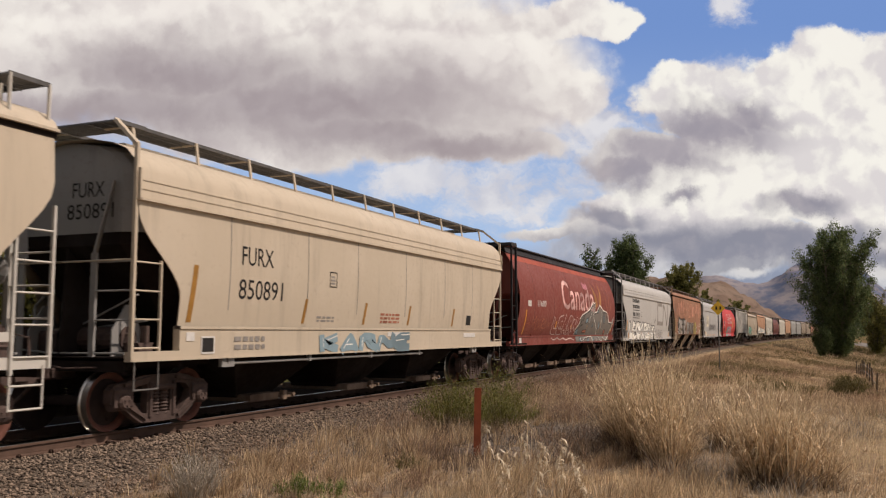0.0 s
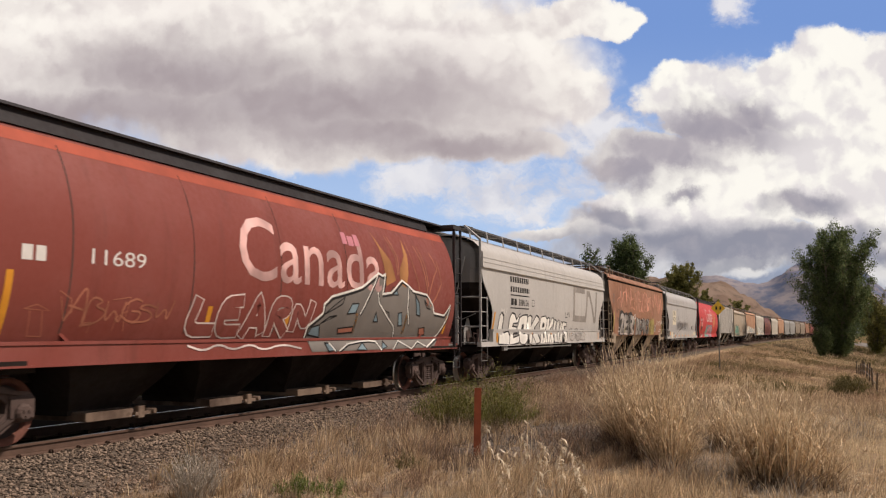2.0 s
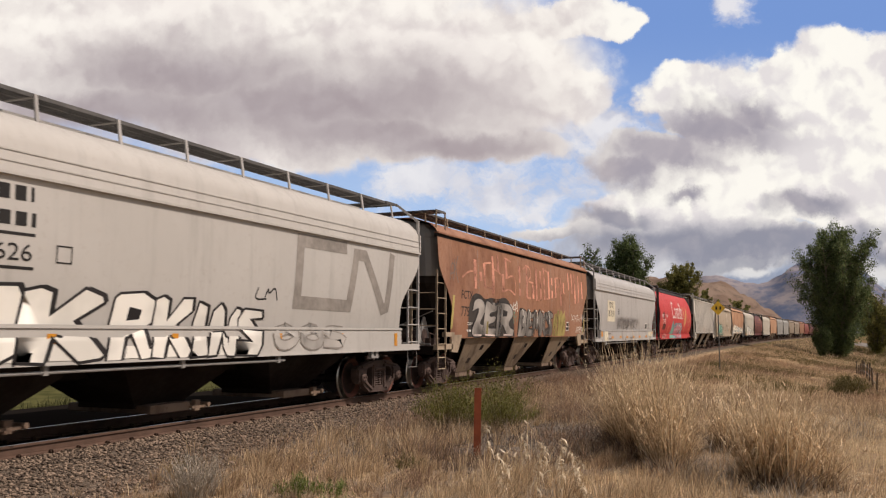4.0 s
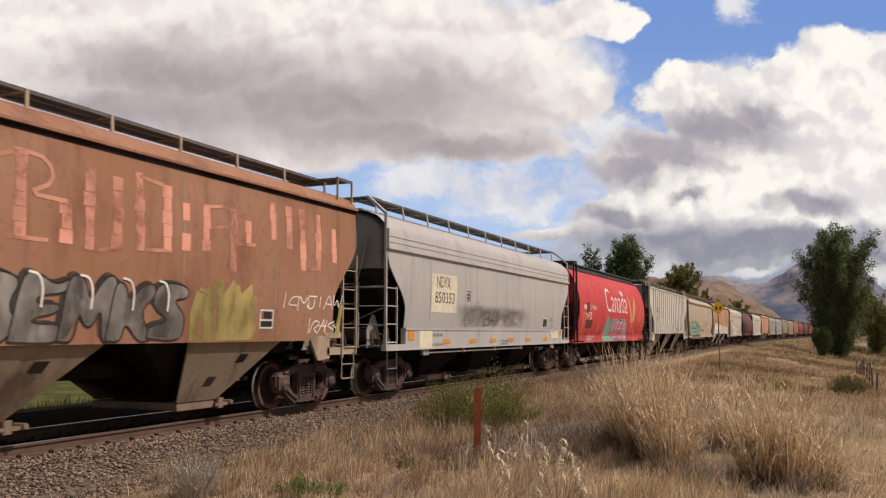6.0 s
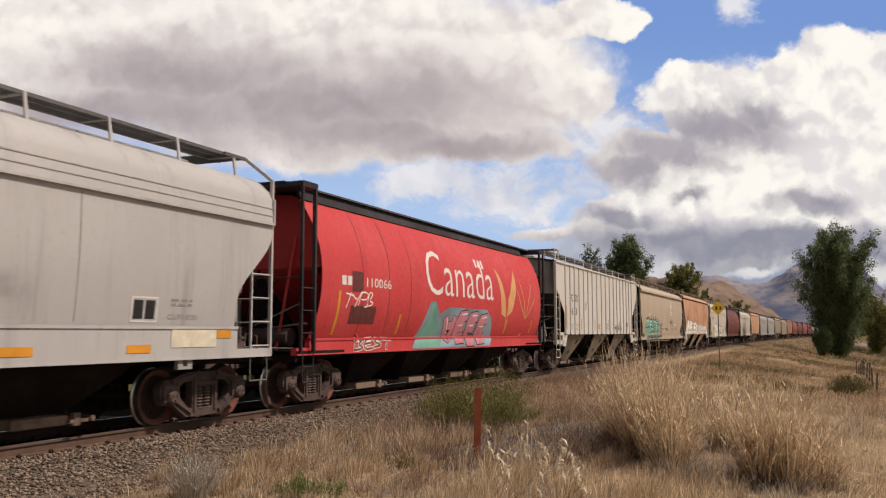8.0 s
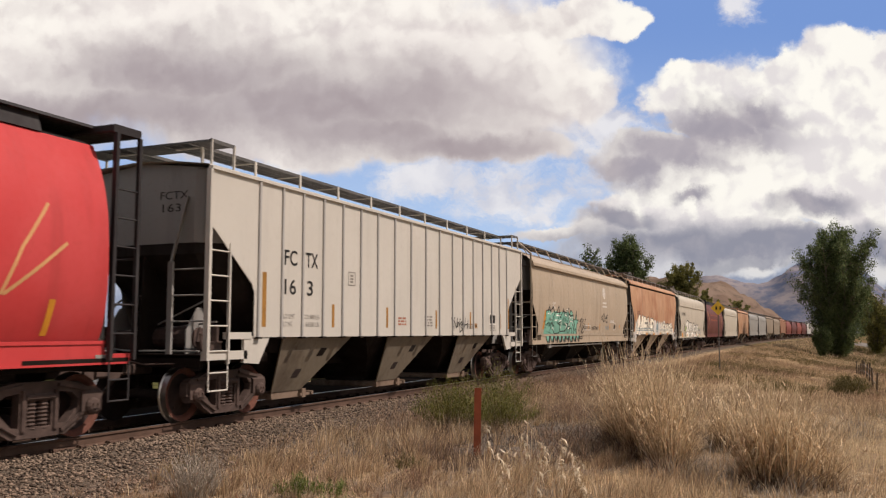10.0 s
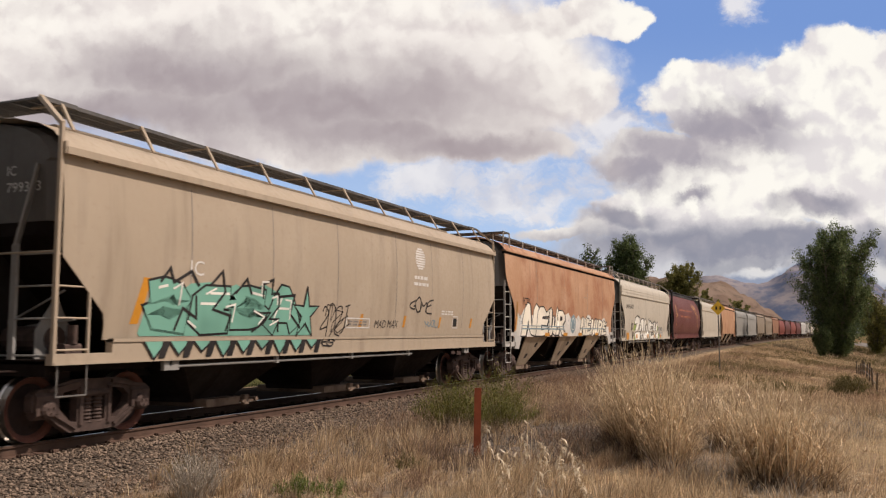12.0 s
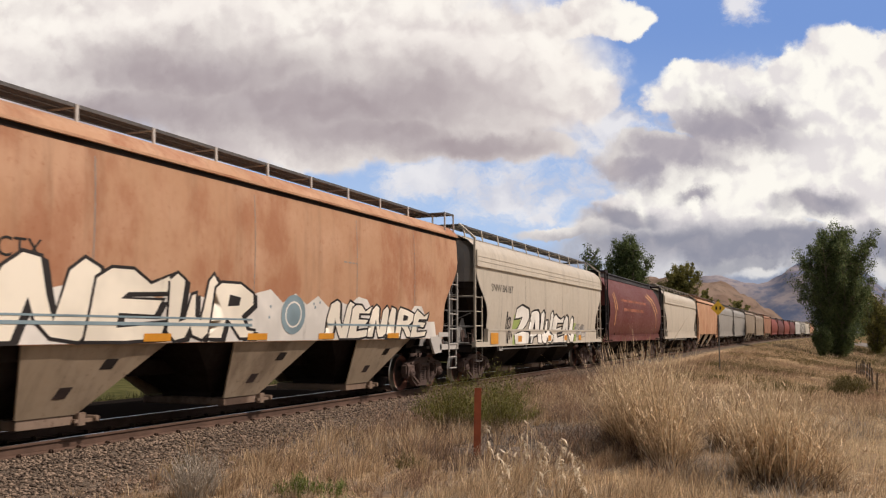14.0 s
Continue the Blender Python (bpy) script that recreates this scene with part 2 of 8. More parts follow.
def ground_material():
    t = Tree("dry_grassland_soil")
    p = t.coord()
    sx = t.t.nodes.new("ShaderNodeSeparateXYZ")
    t.put(sx.inputs[0], p)
    bend = t.math("MULTIPLY", t.math("POWER", t.math("MAXIMUM", t.math("SUBTRACT", sx.outputs[1], 95.0), 0.0), 2.0), 16.9e-5)
    d = t.math("SUBTRACT", t.math("SUBTRACT", sx.outputs[0], TRACK_X), bend)
    fine, mid, wide = t.noise(p, 7.0, 8, 0.65), t.noise(p, 0.8, 5), t.noise(p, 0.07, 5)
    straw = t.mix(t.step(mid, 0.35, 0.65), (0.34, 0.245, 0.15), (0.50, 0.375, 0.235))
    straw = t.mix(t.step(fine, 0.35, 0.7), straw, (0.17, 0.118, 0.076))
    straw = t.mix(t.math("MULTIPLY", t.step(wide, 0.45, 0.65), 0.5), straw, (0.19, 0.145, 0.08))
    bare = t.mix(t.step(t.noise(p, 16.0, 6, 0.7), 0.36, 0.64), (0.11, 0.084, 0.064), (0.30, 0.235, 0.18))
    centre = t.vec("MULTIPLY", t.vec("SUBTRACT", p, (-4.75, 15.3, 0.0)), (1 / 1.15, 1 / 2.6, 0.0))
    stony = t.step(t.math("ADD", t.vec("LENGTH", centre), t.math("SUBTRACT", mid, 0.5)), 1.25, 0.8)
    open_soil = t.math("MULTIPLY", t.step(t.noise(p, 0.55, 5, 0.6), 0.40, 0.56), t.step(sx.outputs[1], 34.0, 22.0))
    straw = t.mix(t.math("MULTIPLY", open_soil, t.step(sx.outputs[0], 0.5, -1.8, 0.3, 1.0)), straw, bare)
    straw = t.mix(stony, straw, t.mix(t.step(t.noise(p, 24.0, 5, 0.7), 0.38, 0.62), (0.07, 0.058, 0.05), (0.23, 0.192, 0.16)))
    bank = t.mix(t.step(t.noise(p, 0.16, 6, 0.6), 0.42, 0.60), (0.185, 0.125, 0.07), (0.085, 0.08, 0.036))
    straw = t.mix(t.step(sx.outputs[1], 85.0, 140.0), straw, bank)
    gravel = t.mix(t.step(t.noise(p, 22.0, 4, 0.7), 0.35, 0.65), (0.075, 0.059, 0.047), (0.18, 0.143, 0.112))
    gravel = t.mix(t.step(d, 0.85, 0.62), gravel, (0.016, 0.0135, 0.012))   # near-black from the rails to the far bench: train's shade painted in, plus oil
    meadow = t.mix(t.step(mid, 0.3, 0.7), (0.060, 0.062, 0.026), (0.115, 0.11, 0.044))
    edge = t.math("ADD", t.math("MAXIMUM", d, t.math("SUBTRACT", -3.6, d)), t.math("MULTIPLY", t.math("SUBTRACT", mid, 0.5), 1.2))
    edge = t.math("ADD", edge, t.math("MULTIPLY", t.step(sx.outputs[1], 16.0, 34.0), 1.0))
    c = t.mix(t.step(edge, 2.7, 3.2), gravel, straw)
    c = t.mix(t.step(t.math("ADD", d, t.math("MULTIPLY", mid, 1.0)), -6.1, -6.8), c, meadow)
    return t.principled(c, 1.0, 0.0, fine, 0.6, 0.05, 0.0)


def build_ground():
    s = Shape()
    xs = axis_steps([(-4800, -300, 10), (-300, -40, 12), (-40, -15, 12), (-15, -6, 36), (-6, 4, 30), (4, 40, 24), (40, 300, 14), (300, 4800, 10)])
    ys = axis_steps([(-4800, -200, 8), (-200, -10, 8), (-10, 4, 10), (4, 34, 90), (34, 110, 76), (110, 400, 50), (400, 4800, 16)])
    # columns follow the bend of the line so that the shoulder stays crisp
    s.grid(lambda y, x: (x + (line_x(min(y, 600)) - TRACK_X) * (1 if abs(x) < 60 else 0), y,
                         ground_z(x + (line_x(min(y, 600)) - TRACK_X) * (1 if abs(x) < 60 else 0), y)), ys, xs)
    ob = new("ground", s.mesh("ground", ground_material(), smooth=True))
    tagged(ob, "dry straw-coloured grassland with gravel shoulder beside the track", "ground", kind="structure")


# ---- hills and sky backdrop ----
def hill_mat(name, a, b, c, scale):
    t = Tree(name)
    p = t.coord()
    n1, n2 = t.noise(p, scale, 8, 0.62), t.noise(p, scale * 5, 5, 0.6)
    col = t.mix(t.step(n1, 0.38, 0.62), a, b)
    col = t.mix(t.math("MULTIPLY", t.step(n2, 0.5, 0.68), 0.6), col, c)
    return t.principled(col, 1.0, 0.0, n1, 0.5, 4.0, 0.0)


def build_hill(name, label, mat, y0, depth, x0, x1, crest, seed, rough):
    """A ridge whose crest height over x is crest(x), rising from the plain at y0."""
    s = Shape()

    def at(k, x):
        y = y0 + depth * k
        ridge = crest(x)
        n = noise.fractal((x * rough, y * rough, seed), 0.9, 2.1, 6)
        n2 = noise.noise((x * rough * 3 + n, y * rough * 1.2, seed + 3))
        z = ridge * soft(0, 0.5, k) * (1 - 0.5 * soft(0.5, 1.0, k)) * (1 + 0.16 * n - 0.22 * abs(n2)) - 6
        return (x + n * ridge * 0.15, y, z)
    s.grid(at, spread(0, 1, 36), spread(x0, x1, 110))
    tagged(new(name, s.mesh(name, mat, smooth=True)), label, "hill", kind="structure")


def build_hills():
    # the hill's tan is lowered to carry a cloud's shadow
    build_hill("hill", "bare tan hillside dotted with sage", hill_mat("dry_hillside", (0.17, 0.12, 0.092), (0.24, 0.178, 0.14), (0.10, 0.08, 0.064), 0.02),
               760, 420, -420, 40, lambda x: 66 * soft(6, -92, x) * (0.9 + 0.1 * math.sin(x * 0.03)) + 4, 2, 0.012)
    # the blue haze of distance is mixed into the slope colours
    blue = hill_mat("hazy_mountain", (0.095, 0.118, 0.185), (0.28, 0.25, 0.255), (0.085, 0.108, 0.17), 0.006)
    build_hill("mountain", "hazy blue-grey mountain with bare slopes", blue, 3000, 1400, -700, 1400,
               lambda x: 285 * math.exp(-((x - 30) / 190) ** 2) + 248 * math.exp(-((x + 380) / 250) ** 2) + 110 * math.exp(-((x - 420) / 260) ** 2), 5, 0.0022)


def cloud_backdrop():
    """A far spherical sheet of sky with drifting cumulus."""
    s = Shape()
    base = STAND.to_3x3()
    us, vs = spread(-0.62, 0.62, 41), spread(-0.16, 0.36, 19)
    s.grid(lambda u, v: tuple((base @ Vector((u, v, -1))).normalized() * 4800), us, vs)
    me = s.mesh("sky_backdrop", sky_material(), smooth=True)
    uv = me.uv_layers.new(name="UVMap")
    inv = base.inverted()
    for loop in me.loops:
        p = inv @ me.vertices[loop.vertex_index].co
        uv.data[loop.index].uv = (p.x / -p.z, p.y / -p.z)
    ob = new("sky_backdrop", me)
    ob.location = EYE
    tagged(ob, "blue sky with large grey-bellied cumulus clouds", "sky", kind="structure")
    return ob


def sky_material():
    t = Tree("cloudy_sky")
    uv = t.coord("UV")
    warp = t.noise(uv, 9.0, 6, 0.6)
    n1 = t.noise(t.vec("ADD", uv, t.vec("SCALE", (0.1, 0.1, 0.0), warp)), 6.0, 10, 0.6)
    n2 = t.noise(uv, 22.0, 8, 0.6)
    swirl = t.t.nodes.new("ShaderNodeTexNoise")
    t.put(swirl.inputs["Vector"], uv)
    swirl.inputs["Scale"].default_value, swirl.inputs["Detail"].default_value, swirl.inputs["Roughness"].default_value = 11.0, 7.0, 0.6
    bent = t.vec("ADD", uv, t.vec("SCALE", t.vec("SUBTRACT", swirl.outputs["Color"], (0.5, 0.5, 0.5)), 0.075))

    def spot(x, y, rx, ry):
        """1 in the middle of an ellipse of the sky, 0 on its rim."""
        c = ((x - 784) / 1530, (441 - y) / 1530, 0.0)
        q = t.vec("MULTIPLY", t.vec("SUBTRACT", bent, c), (1530 / rx, 1530 / ry, 0.0))
        return t.math("SUBTRACT", 1.0, t.vec("LENGTH", q))

    def union(items):
        out = spot(*items[0])
        for i in items[1:]:
            out = t.math("SMOOTH_MAX", out, spot(*i), 0.12)
        return out
    n3 = t.noise(t.vec("MULTIPLY", bent, (0.7, 1.5, 1.0)), 5.0, 6, 0.55)
    sep = t.t.nodes.new("ShaderNodeSeparateXYZ")
    t.put(sep.inputs[0], uv)
    right = t.step(sep.outputs[0], 0.13, 0.22)

    def puffs(at, scale):
        """Rounded heads of cumulus, as smooth cells."""
        n = t.t.nodes.new("ShaderNodeTexVoronoi")
        n.feature = "SMOOTH_F1"
        t.put(n.inputs["Vector"], at)
        n.inputs["Scale"].default_value, n.inputs["Smoothness"].default_value = scale, 0.45
        return t.math("SUBTRACT", 0.75, n.outputs["Distance"])

    def relief(offset):
        q = t.vec("ADD", bent, offset)
        big = t.math("ADD", t.math("MULTIPLY", puffs(q, 11.0), 1.0), t.math("MULTIPLY", puffs(q, 27.0), 0.45))
        big = t.math("ADD", big, t.math("MULTIPLY", puffs(q, 60.0), 0.20))
        return t.math("ADD", big, t.math("MULTIPLY", t.noise(q, 17.0, 5, 0.55), 0.5))
    here = relief((0.0, 0.0, 0.0))
    lit = t.math("SUBTRACT", here, relief((0.007, 0.014, 0.0)))
    lit = t.math("MULTIPLY", lit, t.mixf(right, 0.55, 1.15))
    cover = union([(230, 40, 800, 225), (560, 185, 420, 120), (850, 130, 232, 160), (1010, 30, 120, 42), (1080, 44, 54, 34), (1020, 160, 62, 62), (700, 258, 300, 42), (520, 262, 190, 50), (905, 262, 110, 34),
                   (1470, 225, 290, 150), (1235, 192, 120, 74), (1500, 130, 180, 84), (1140, 280, 118, 54), (1330, 345, 290, 72), (1395, 142, 84, 74),
                   (1350, 440, 420, 52), (985, 415, 110, 16), (1090, 372, 70, 32), (1130, 402, 150, 42), (1540, 385, 150, 70)])
    dens = t.math("ADD", cover, t.math("ADD", t.math("MULTIPLY", t.math("SUBTRACT", n1, 0.5), 0.34), t.math("MULTIPLY", t.math("SUBTRACT", n2, 0.5), 0.20)))
    dens = t.math("ADD", dens, t.math("MULTIPLY", t.math("SUBTRACT", here, 0.75), t.math("MULTIPLY", right, 0.26)))
    mask = t.mixf(right, t.step(dens, -0.10, 0.28), t.step(dens, -0.04, 0.15))
    grey = union([(330, 128, 250, 58), (520, 182, 340, 78), (220, 190, 260, 48), (640, 240, 190, 48), (790, 262, 170, 34),
                  (1095, 298, 92, 36), (1170, 268, 120, 52), (1255, 240, 120, 50), (1325, 212, 66, 34),
                  (1423, 368, 76, 18), (1210, 345, 36, 12), (1300, 434, 420, 30), (1480, 450, 300, 30), (1190, 430, 190, 42), (1110, 440, 150, 40), (1085, 385, 70, 18)])
    g = t.math("ADD", grey, t.math("ADD", t.math("MULTIPLY", t.math("SUBTRACT", n3, 0.5), 0.55), t.math("MULTIPLY", t.math("SUBTRACT", t.math("ADD", n1, t.math("MULTIPLY", n2, 0.9)), 0.95), t.mixf(right, 0.30, 0.22))))
    g = t.math("SUBTRACT", g, t.math("MULTIPLY", t.math("MAXIMUM", lit, 0.0), t.math("MULTIPLY", right, 0.9)))
    shade = t.math("MULTIPLY", t.step(g, t.mixf(right, -0.85, -0.62), t.mixf(right, 0.75, 0.60)), t.mixf(right, 0.93, 1.0))
    white = t.mix(t.step(lit, -0.24, 0.14), t.mix(right, (0.70, 0.635, 0.62), (0.78, 0.735, 0.735)), t.mix(right, (0.985, 0.93, 0.865), (1.0, 0.965, 0.89)))
    white = t.mix(t.math("MULTIPLY", t.step(n3, 0.40, 0.62, 0.0, 0.30), t.mixf(right, 1.0, 0.35)), white, (0.78, 0.69, 0.685))
    belly = t.mix(t.step(sep.outputs[1], 0.0, 0.10), (0.285, 0.29, 0.355), t.mix(right, (0.375, 0.315, 0.335), (0.375, 0.345, 0.395)))
    belly = t.mix(t.step(lit, -0.2, 0.35, 0.0, 0.35), belly, (0.62, 0.56, 0.57))
    cloud = t.mix(shade, white, belly)
    blue = t.mix(t.step(sep.outputs[1], 0.0, 0.27), (0.43, 0.58, 0.84), (0.185, 0.315, 0.66))
    puff = t.math("MAXIMUM", t.math("MAXIMUM", t.math("MAXIMUM", spot(920, 335, 250, 90), t.math("MULTIPLY", spot(725, 322, 110, 44), 1.5)), t.math("MULTIPLY", spot(1065, 218, 100, 90), 1.2)), t.math("MULTIPLY", spot(1286, 16, 44, 34), 1.3))
    wisp = t.math("ADD", t.noise(t.vec("MULTIPLY", bent, (0.7, 1.3, 1.0)), 15.0, 9, 0.66), t.math("MULTIPLY", puff, 0.26))
    veil = t.step(wisp, 0.48, 0.74, 0.0, 0.88)
    c = t.mix(mask, t.mix(veil, blue, t.mix(t.step(lit, -0.2, 0.2), (0.64, 0.63, 0.69), (0.87, 0.84, 0.84))), cloud)
    low = t.step(sep.outputs[1], 0.012, -0.03)
    c = t.mix(t.math("MULTIPLY", low, 0.8), c, t.mix(t.step(n1, 0.47, 0.60), (0.27, 0.28, 0.35), (0.60, 0.60, 0.65)))
    gleam = t.math("MAXIMUM", spot(1328, 487, 56, 13), spot(1556, 478, 60, 26))
    c = t.mix(t.step(gleam, -0.1, 0.7, 0.0, 0.75), c, (0.86, 0.83, 0.80))
    e = t.t.nodes.new("ShaderNodeEmission")
    t.put(e.inputs[0], c)
    t.t.links.new(e.outputs[0], t.out.inputs[0])
    return t.mat


# ---- hopper cars ----
PROFILE = {   # half width of the side at each height, bottom to eaves
    "curved": [(1.60, 1.505), (2.0, 1.55), (2.5, 1.58), (3.0, 1.585), (3.5, 1.575)],
    "round": [(1.38, 1.37), (1.7, 1.50), (2.1, 1.595), (2.6, 1.63), (3.1, 1.60), (3.5, 1.505), (3.9, 1.34), (4.25, 1.13)],
    "tall": [(1.41, 1.49), (2.0, 1.55), (2.6, 1.585), (3.3, 1.58), (3.93, 1.52)],
    "ribbed": [(1.43, 1.54), (4.30, 1.54)],
    "smooth": [(1.35, 1.51), (1.8, 1.55), (2.6, 1.585), (3.4, 1.58), (4.14, 1.53)],
}
ROOF = {
    "curved": [(3.5, 1.60), (3.95, 1.57), (4.12, 1.49), (4.30, 1.30), (4.42, 1.02), (4.50, 0.6), (4.52, 0.0)],
    "round": [(4.25, 1.13), (4.36, 0.9), (4.42, 0.5), (4.43, 0.0)],
    "tall": [(3.93, 1.60), (4.08, 1.55), (4.26, 1.36), (4.40, 1.05), (4.50, 0.6), (4.52, 0.0)],
    "ribbed": [(4.30, 1.56), (4.36, 1.50), (4.44, 0.9), (4.50, 0.0)],
    "smooth": [(4.20, 1.56), (4.32, 1.50), (4.46, 1.33), (4.58, 1.0), (4.64, 0.5), (4.65, 0.0)],
}


def rounded(pts, times=2):
    """Cuts the corners of a line so that it runs in curves."""
    for _ in range(times):
        out = [pts[0]]
        for (a, b), (c, d) in zip(pts, pts[1:]):
            out += [(a * 0.75 + c * 0.25, b * 0.75 + d * 0.25), (a * 0.25 + c * 0.75, b * 0.25 + d * 0.75)]
        pts = out + [pts[-1]]
    return pts


for key in ("curved", "round", "smooth", "tall"):
    PROFILE[key] = rounded(PROFILE[key])
EAVES = {"curved": 3.5, "tall": 3.93, "round": 4.25, "ribbed": 4.30, "smooth": 4.14}
SILL_Z = {"curved": 1.08, "tall": 1.08, "round": 1.06, "ribbed": 1.43, "smooth": 1.35}
BOARD_Z = {"curved": 4.80, "tall": 4.80, "round": 4.56, "ribbed": 4.80, "smooth": 4.84}
TOP = {"curved": 4.36, "tall": 4.36, "round": 4.42, "ribbed": 4.30, "smooth": 4.30}


def side_x(kind, z):
    """Half width of the car's side at height z."""
    p = PROFILE[kind]
    if z < {"curved": 1.60, "tall": 1.41}.get(kind, 0.0):
        return 1.575
    if kind == "round" and z < 1.38:
        return 1.445
    if z >= p[-1][0]:
        p = ROOF[kind]
    for (a, xa), (b, xb) in zip(p, p[1:]):
        if z <= b:
            k = max(0.0, (z - a) / (b - a))
            return xa + (xb - xa) * k
    return p[-1][1]


def inset(kind, z):
    """How far the side sheet stops short of the car's end at height z."""
    if kind in ("curved", "tall"):
        return 0.06 + 1.0 * soft(3.35, 2.05, z)
    if kind == "round":
        return 0.55 + 0.12 * math.sin((z - 1.4) / 2.85 * math.pi)
    if kind == "ribbed":
        return 0.03 + 1.32 * min(1.0, max(0.0, (3.38 - z) / 1.06))
    if kind == "slanted":
        return 0.08 + 0.85 * min(1.0, max(0.0, (2.55 - z) / 0.8))
    return 0.08 + 0.95 * soft(3.5, 2.1, z)


CACHE = {}


def cached(key, make):
    if key not in CACHE:
        CACHE[key] = make()
    return CACHE[key]


def shell_mesh(kind, cut, h, mat):
    s = Shape()
    p = PROFILE[kind]
    zs = [z for z, _ in p] if kind != "ribbed" else spread(p[0][0], p[-1][0], 19)
    for side in (1, -1):
        s.grid(lambda z, y: (side * side_x(kind, min(z, p[-1][0] - 1e-5)), y * (h - inset(cut, z)), z), zs, [-1, -0.75, -0.5, -0.25, 0, 0.25, 0.5, 0.75, 1])
        s.grid(lambda z, y: (side * (side_x(kind, min(z, p[-1][0] - 1e-5)) - 0.02), y * (h - inset(cut, z)), z), zs, [-1, 1])
    return s.mesh("body", mat, smooth=True)


def roof_mesh(kind, h, mat):
    s = Shape()
    r = ROOF[kind]
    pts = [(x, z) for z, x in r] + [(-x, z) for z, x in r[::-1][1:]]
    e = 0.6 if kind == "round" else 0.04
    s.grid(lambda y, i: (pts[i][0], y * (h - e), pts[i][1]), [-1, -0.5, 0, 0.5, 1], range(len(pts)))
    return s.mesh("roof", mat, smooth=True)


def end_mesh(kind, h, end, mat):
    """Upright bulkhead of one end, its corners bent back towards the sides."""
    s = Shape()
    if kind == "round":
        zs = sorted(set([2.85, 3.1, 3.4] + [z for z, _ in (PROFILE[kind] + ROOF[kind]) if z > 3.45]))
        ring = [(side_x(kind, z) - 0.03, z) for z in zs]
        s.prism(ring + [(-x, z) for x, z in ring[::-1]], end * (h - 0.75), end * (h - 0.78), lambda u, v, w: (u, w, v))
        return s.mesh("end_sheet", mat)
    zs = sorted(set([3.05, 3.25, 3.45] + [z for z, _ in (PROFILE[kind] + ROOF[kind]) if z > 3.47]))

    def at(z, k, d):
        full = side_x(kind, z) - 0.03
        flat = max(0.0, full - 0.42)
        x, back = ((flat, 0.0), (flat + (full - flat) * 0.35, 0.07), (full, 0.46))[abs(k) - 1] if k else (0.0, 0.0)
        return (math.copysign(x, k), end * (h - 0.20 - back - d), z)
    for d in (0.0, 0.03):
        s.grid(lambda z, k: at(z, k, d), zs, (-3, -2, -1, 0, 1, 2, 3))
    return s.mesh("end_sheet", mat)


def slope_mesh(kind, h, end, mat):
    """Slope sheet that runs inward and down from the bulkhead."""
    s = Shape()
    if kind == "round":
        w, a, b = 1.42, end * (h - 0.765), end * (h - 2.9)
        s.add([(-w, a, 2.9), (w, a, 2.9), (w, b, 1.15), (-w, b, 1.15), (-w, a - end * 0.04, 2.8), (w, a - end * 0.04, 2.8), (w, b, 1.09), (-w, b, 1.09)],
              [(0, 1, 2, 3), (4, 7, 6, 5), (0, 4, 5, 1), (2, 6, 7, 3), (0, 3, 7, 4), (1, 5, 6, 2)])
        return s.mesh("slope_sheet", mat)
    top = [(-1.50, 2.6), (-1.50, 0.66), (-1.10, 0.21), (1.10, 0.21), (1.50, 0.66), (1.50, 2.6)]
    low = [(-1.30, 2.9), (-1.22, 2.35), (-0.85, 2.0), (0.85, 2.0), (1.22, 2.35), (1.30, 2.9)]
    pts = [(x, end * (h - y), z) for ring, z in ((top, 3.06), (top, 2.86), (low, 1.13)) for x, y in ring]
    s.add(pts, [(6 * k + i, 6 * k + i + 1, 6 * k + i + 7, 6 * k + i + 6) for k in (0, 1) for i in range(5)])
    return s.mesh("slope_sheet", mat)


def end_frame(kind, h, end, mat, car):
    """Posts, braces, grab rails and gussets that stand on the end platform."""
    for side in (1, -1):
        x = side * 0.75
        y = end * (h - 0.05)
        part("end_post", Shape().bar((x, y, 1.12), (x, y, 2.72), 0.10, 0.05).mesh("end_post", mat), car, "grimy upright of the end frame")
        part("end_strut", Shape().bar((x, y, 2.70), (side * 0.98, end * (h - 0.17), 3.85), 0.15, 0.025).mesh("end_strut", mat), car)
        for z in (1.70, 2.14, 2.58):
            part("grab_rail", Shape().pipe([(x, y, z), (side * 1.53, end * (h - 0.03), z)], 0.015, 6).mesh("grab_rail", mat), car)
        web = [(end * (h - 0.32), 1.14), (end * (h - 0.32), 1.55), (end * (h - 0.60), 1.95), (end * (h - 0.72), 1.95), (end * (h - 1.15), 1.14)]
        part("gusset", Shape().prism(web, side * 0.86, side * 0.885, lambda u, v, w: (w, u, v)).mesh("gusset", MAT["end_grey"]), car, "pale triangular gusset plate")
        low = Shape()
        low.box(side * 1.0, side * 1.3, end * (h - 0.75), end * (h - 0.45), 1.15, 1.36, c=0.03)
        low.pipe([(side * 1.38, end * (h - 0.2), 1.2), (side * 1.38, end * (h - 0.22), 1.45), (side * 1.2, end * (h - 0.3), 1.5), (side * 1.2, end * (h - 0.35), 1.2)], 0.02, 6)
        low.pipe([(side * 1.25, end * (h - 0.62), 1.36), (side * 1.25, end * (h - 0.62), 1.62)], 0.07, 8)
        part("angle_cock", low.mesh("angle_cock", MAT["truck"]), car, "rusty cocks and valves on the platform")


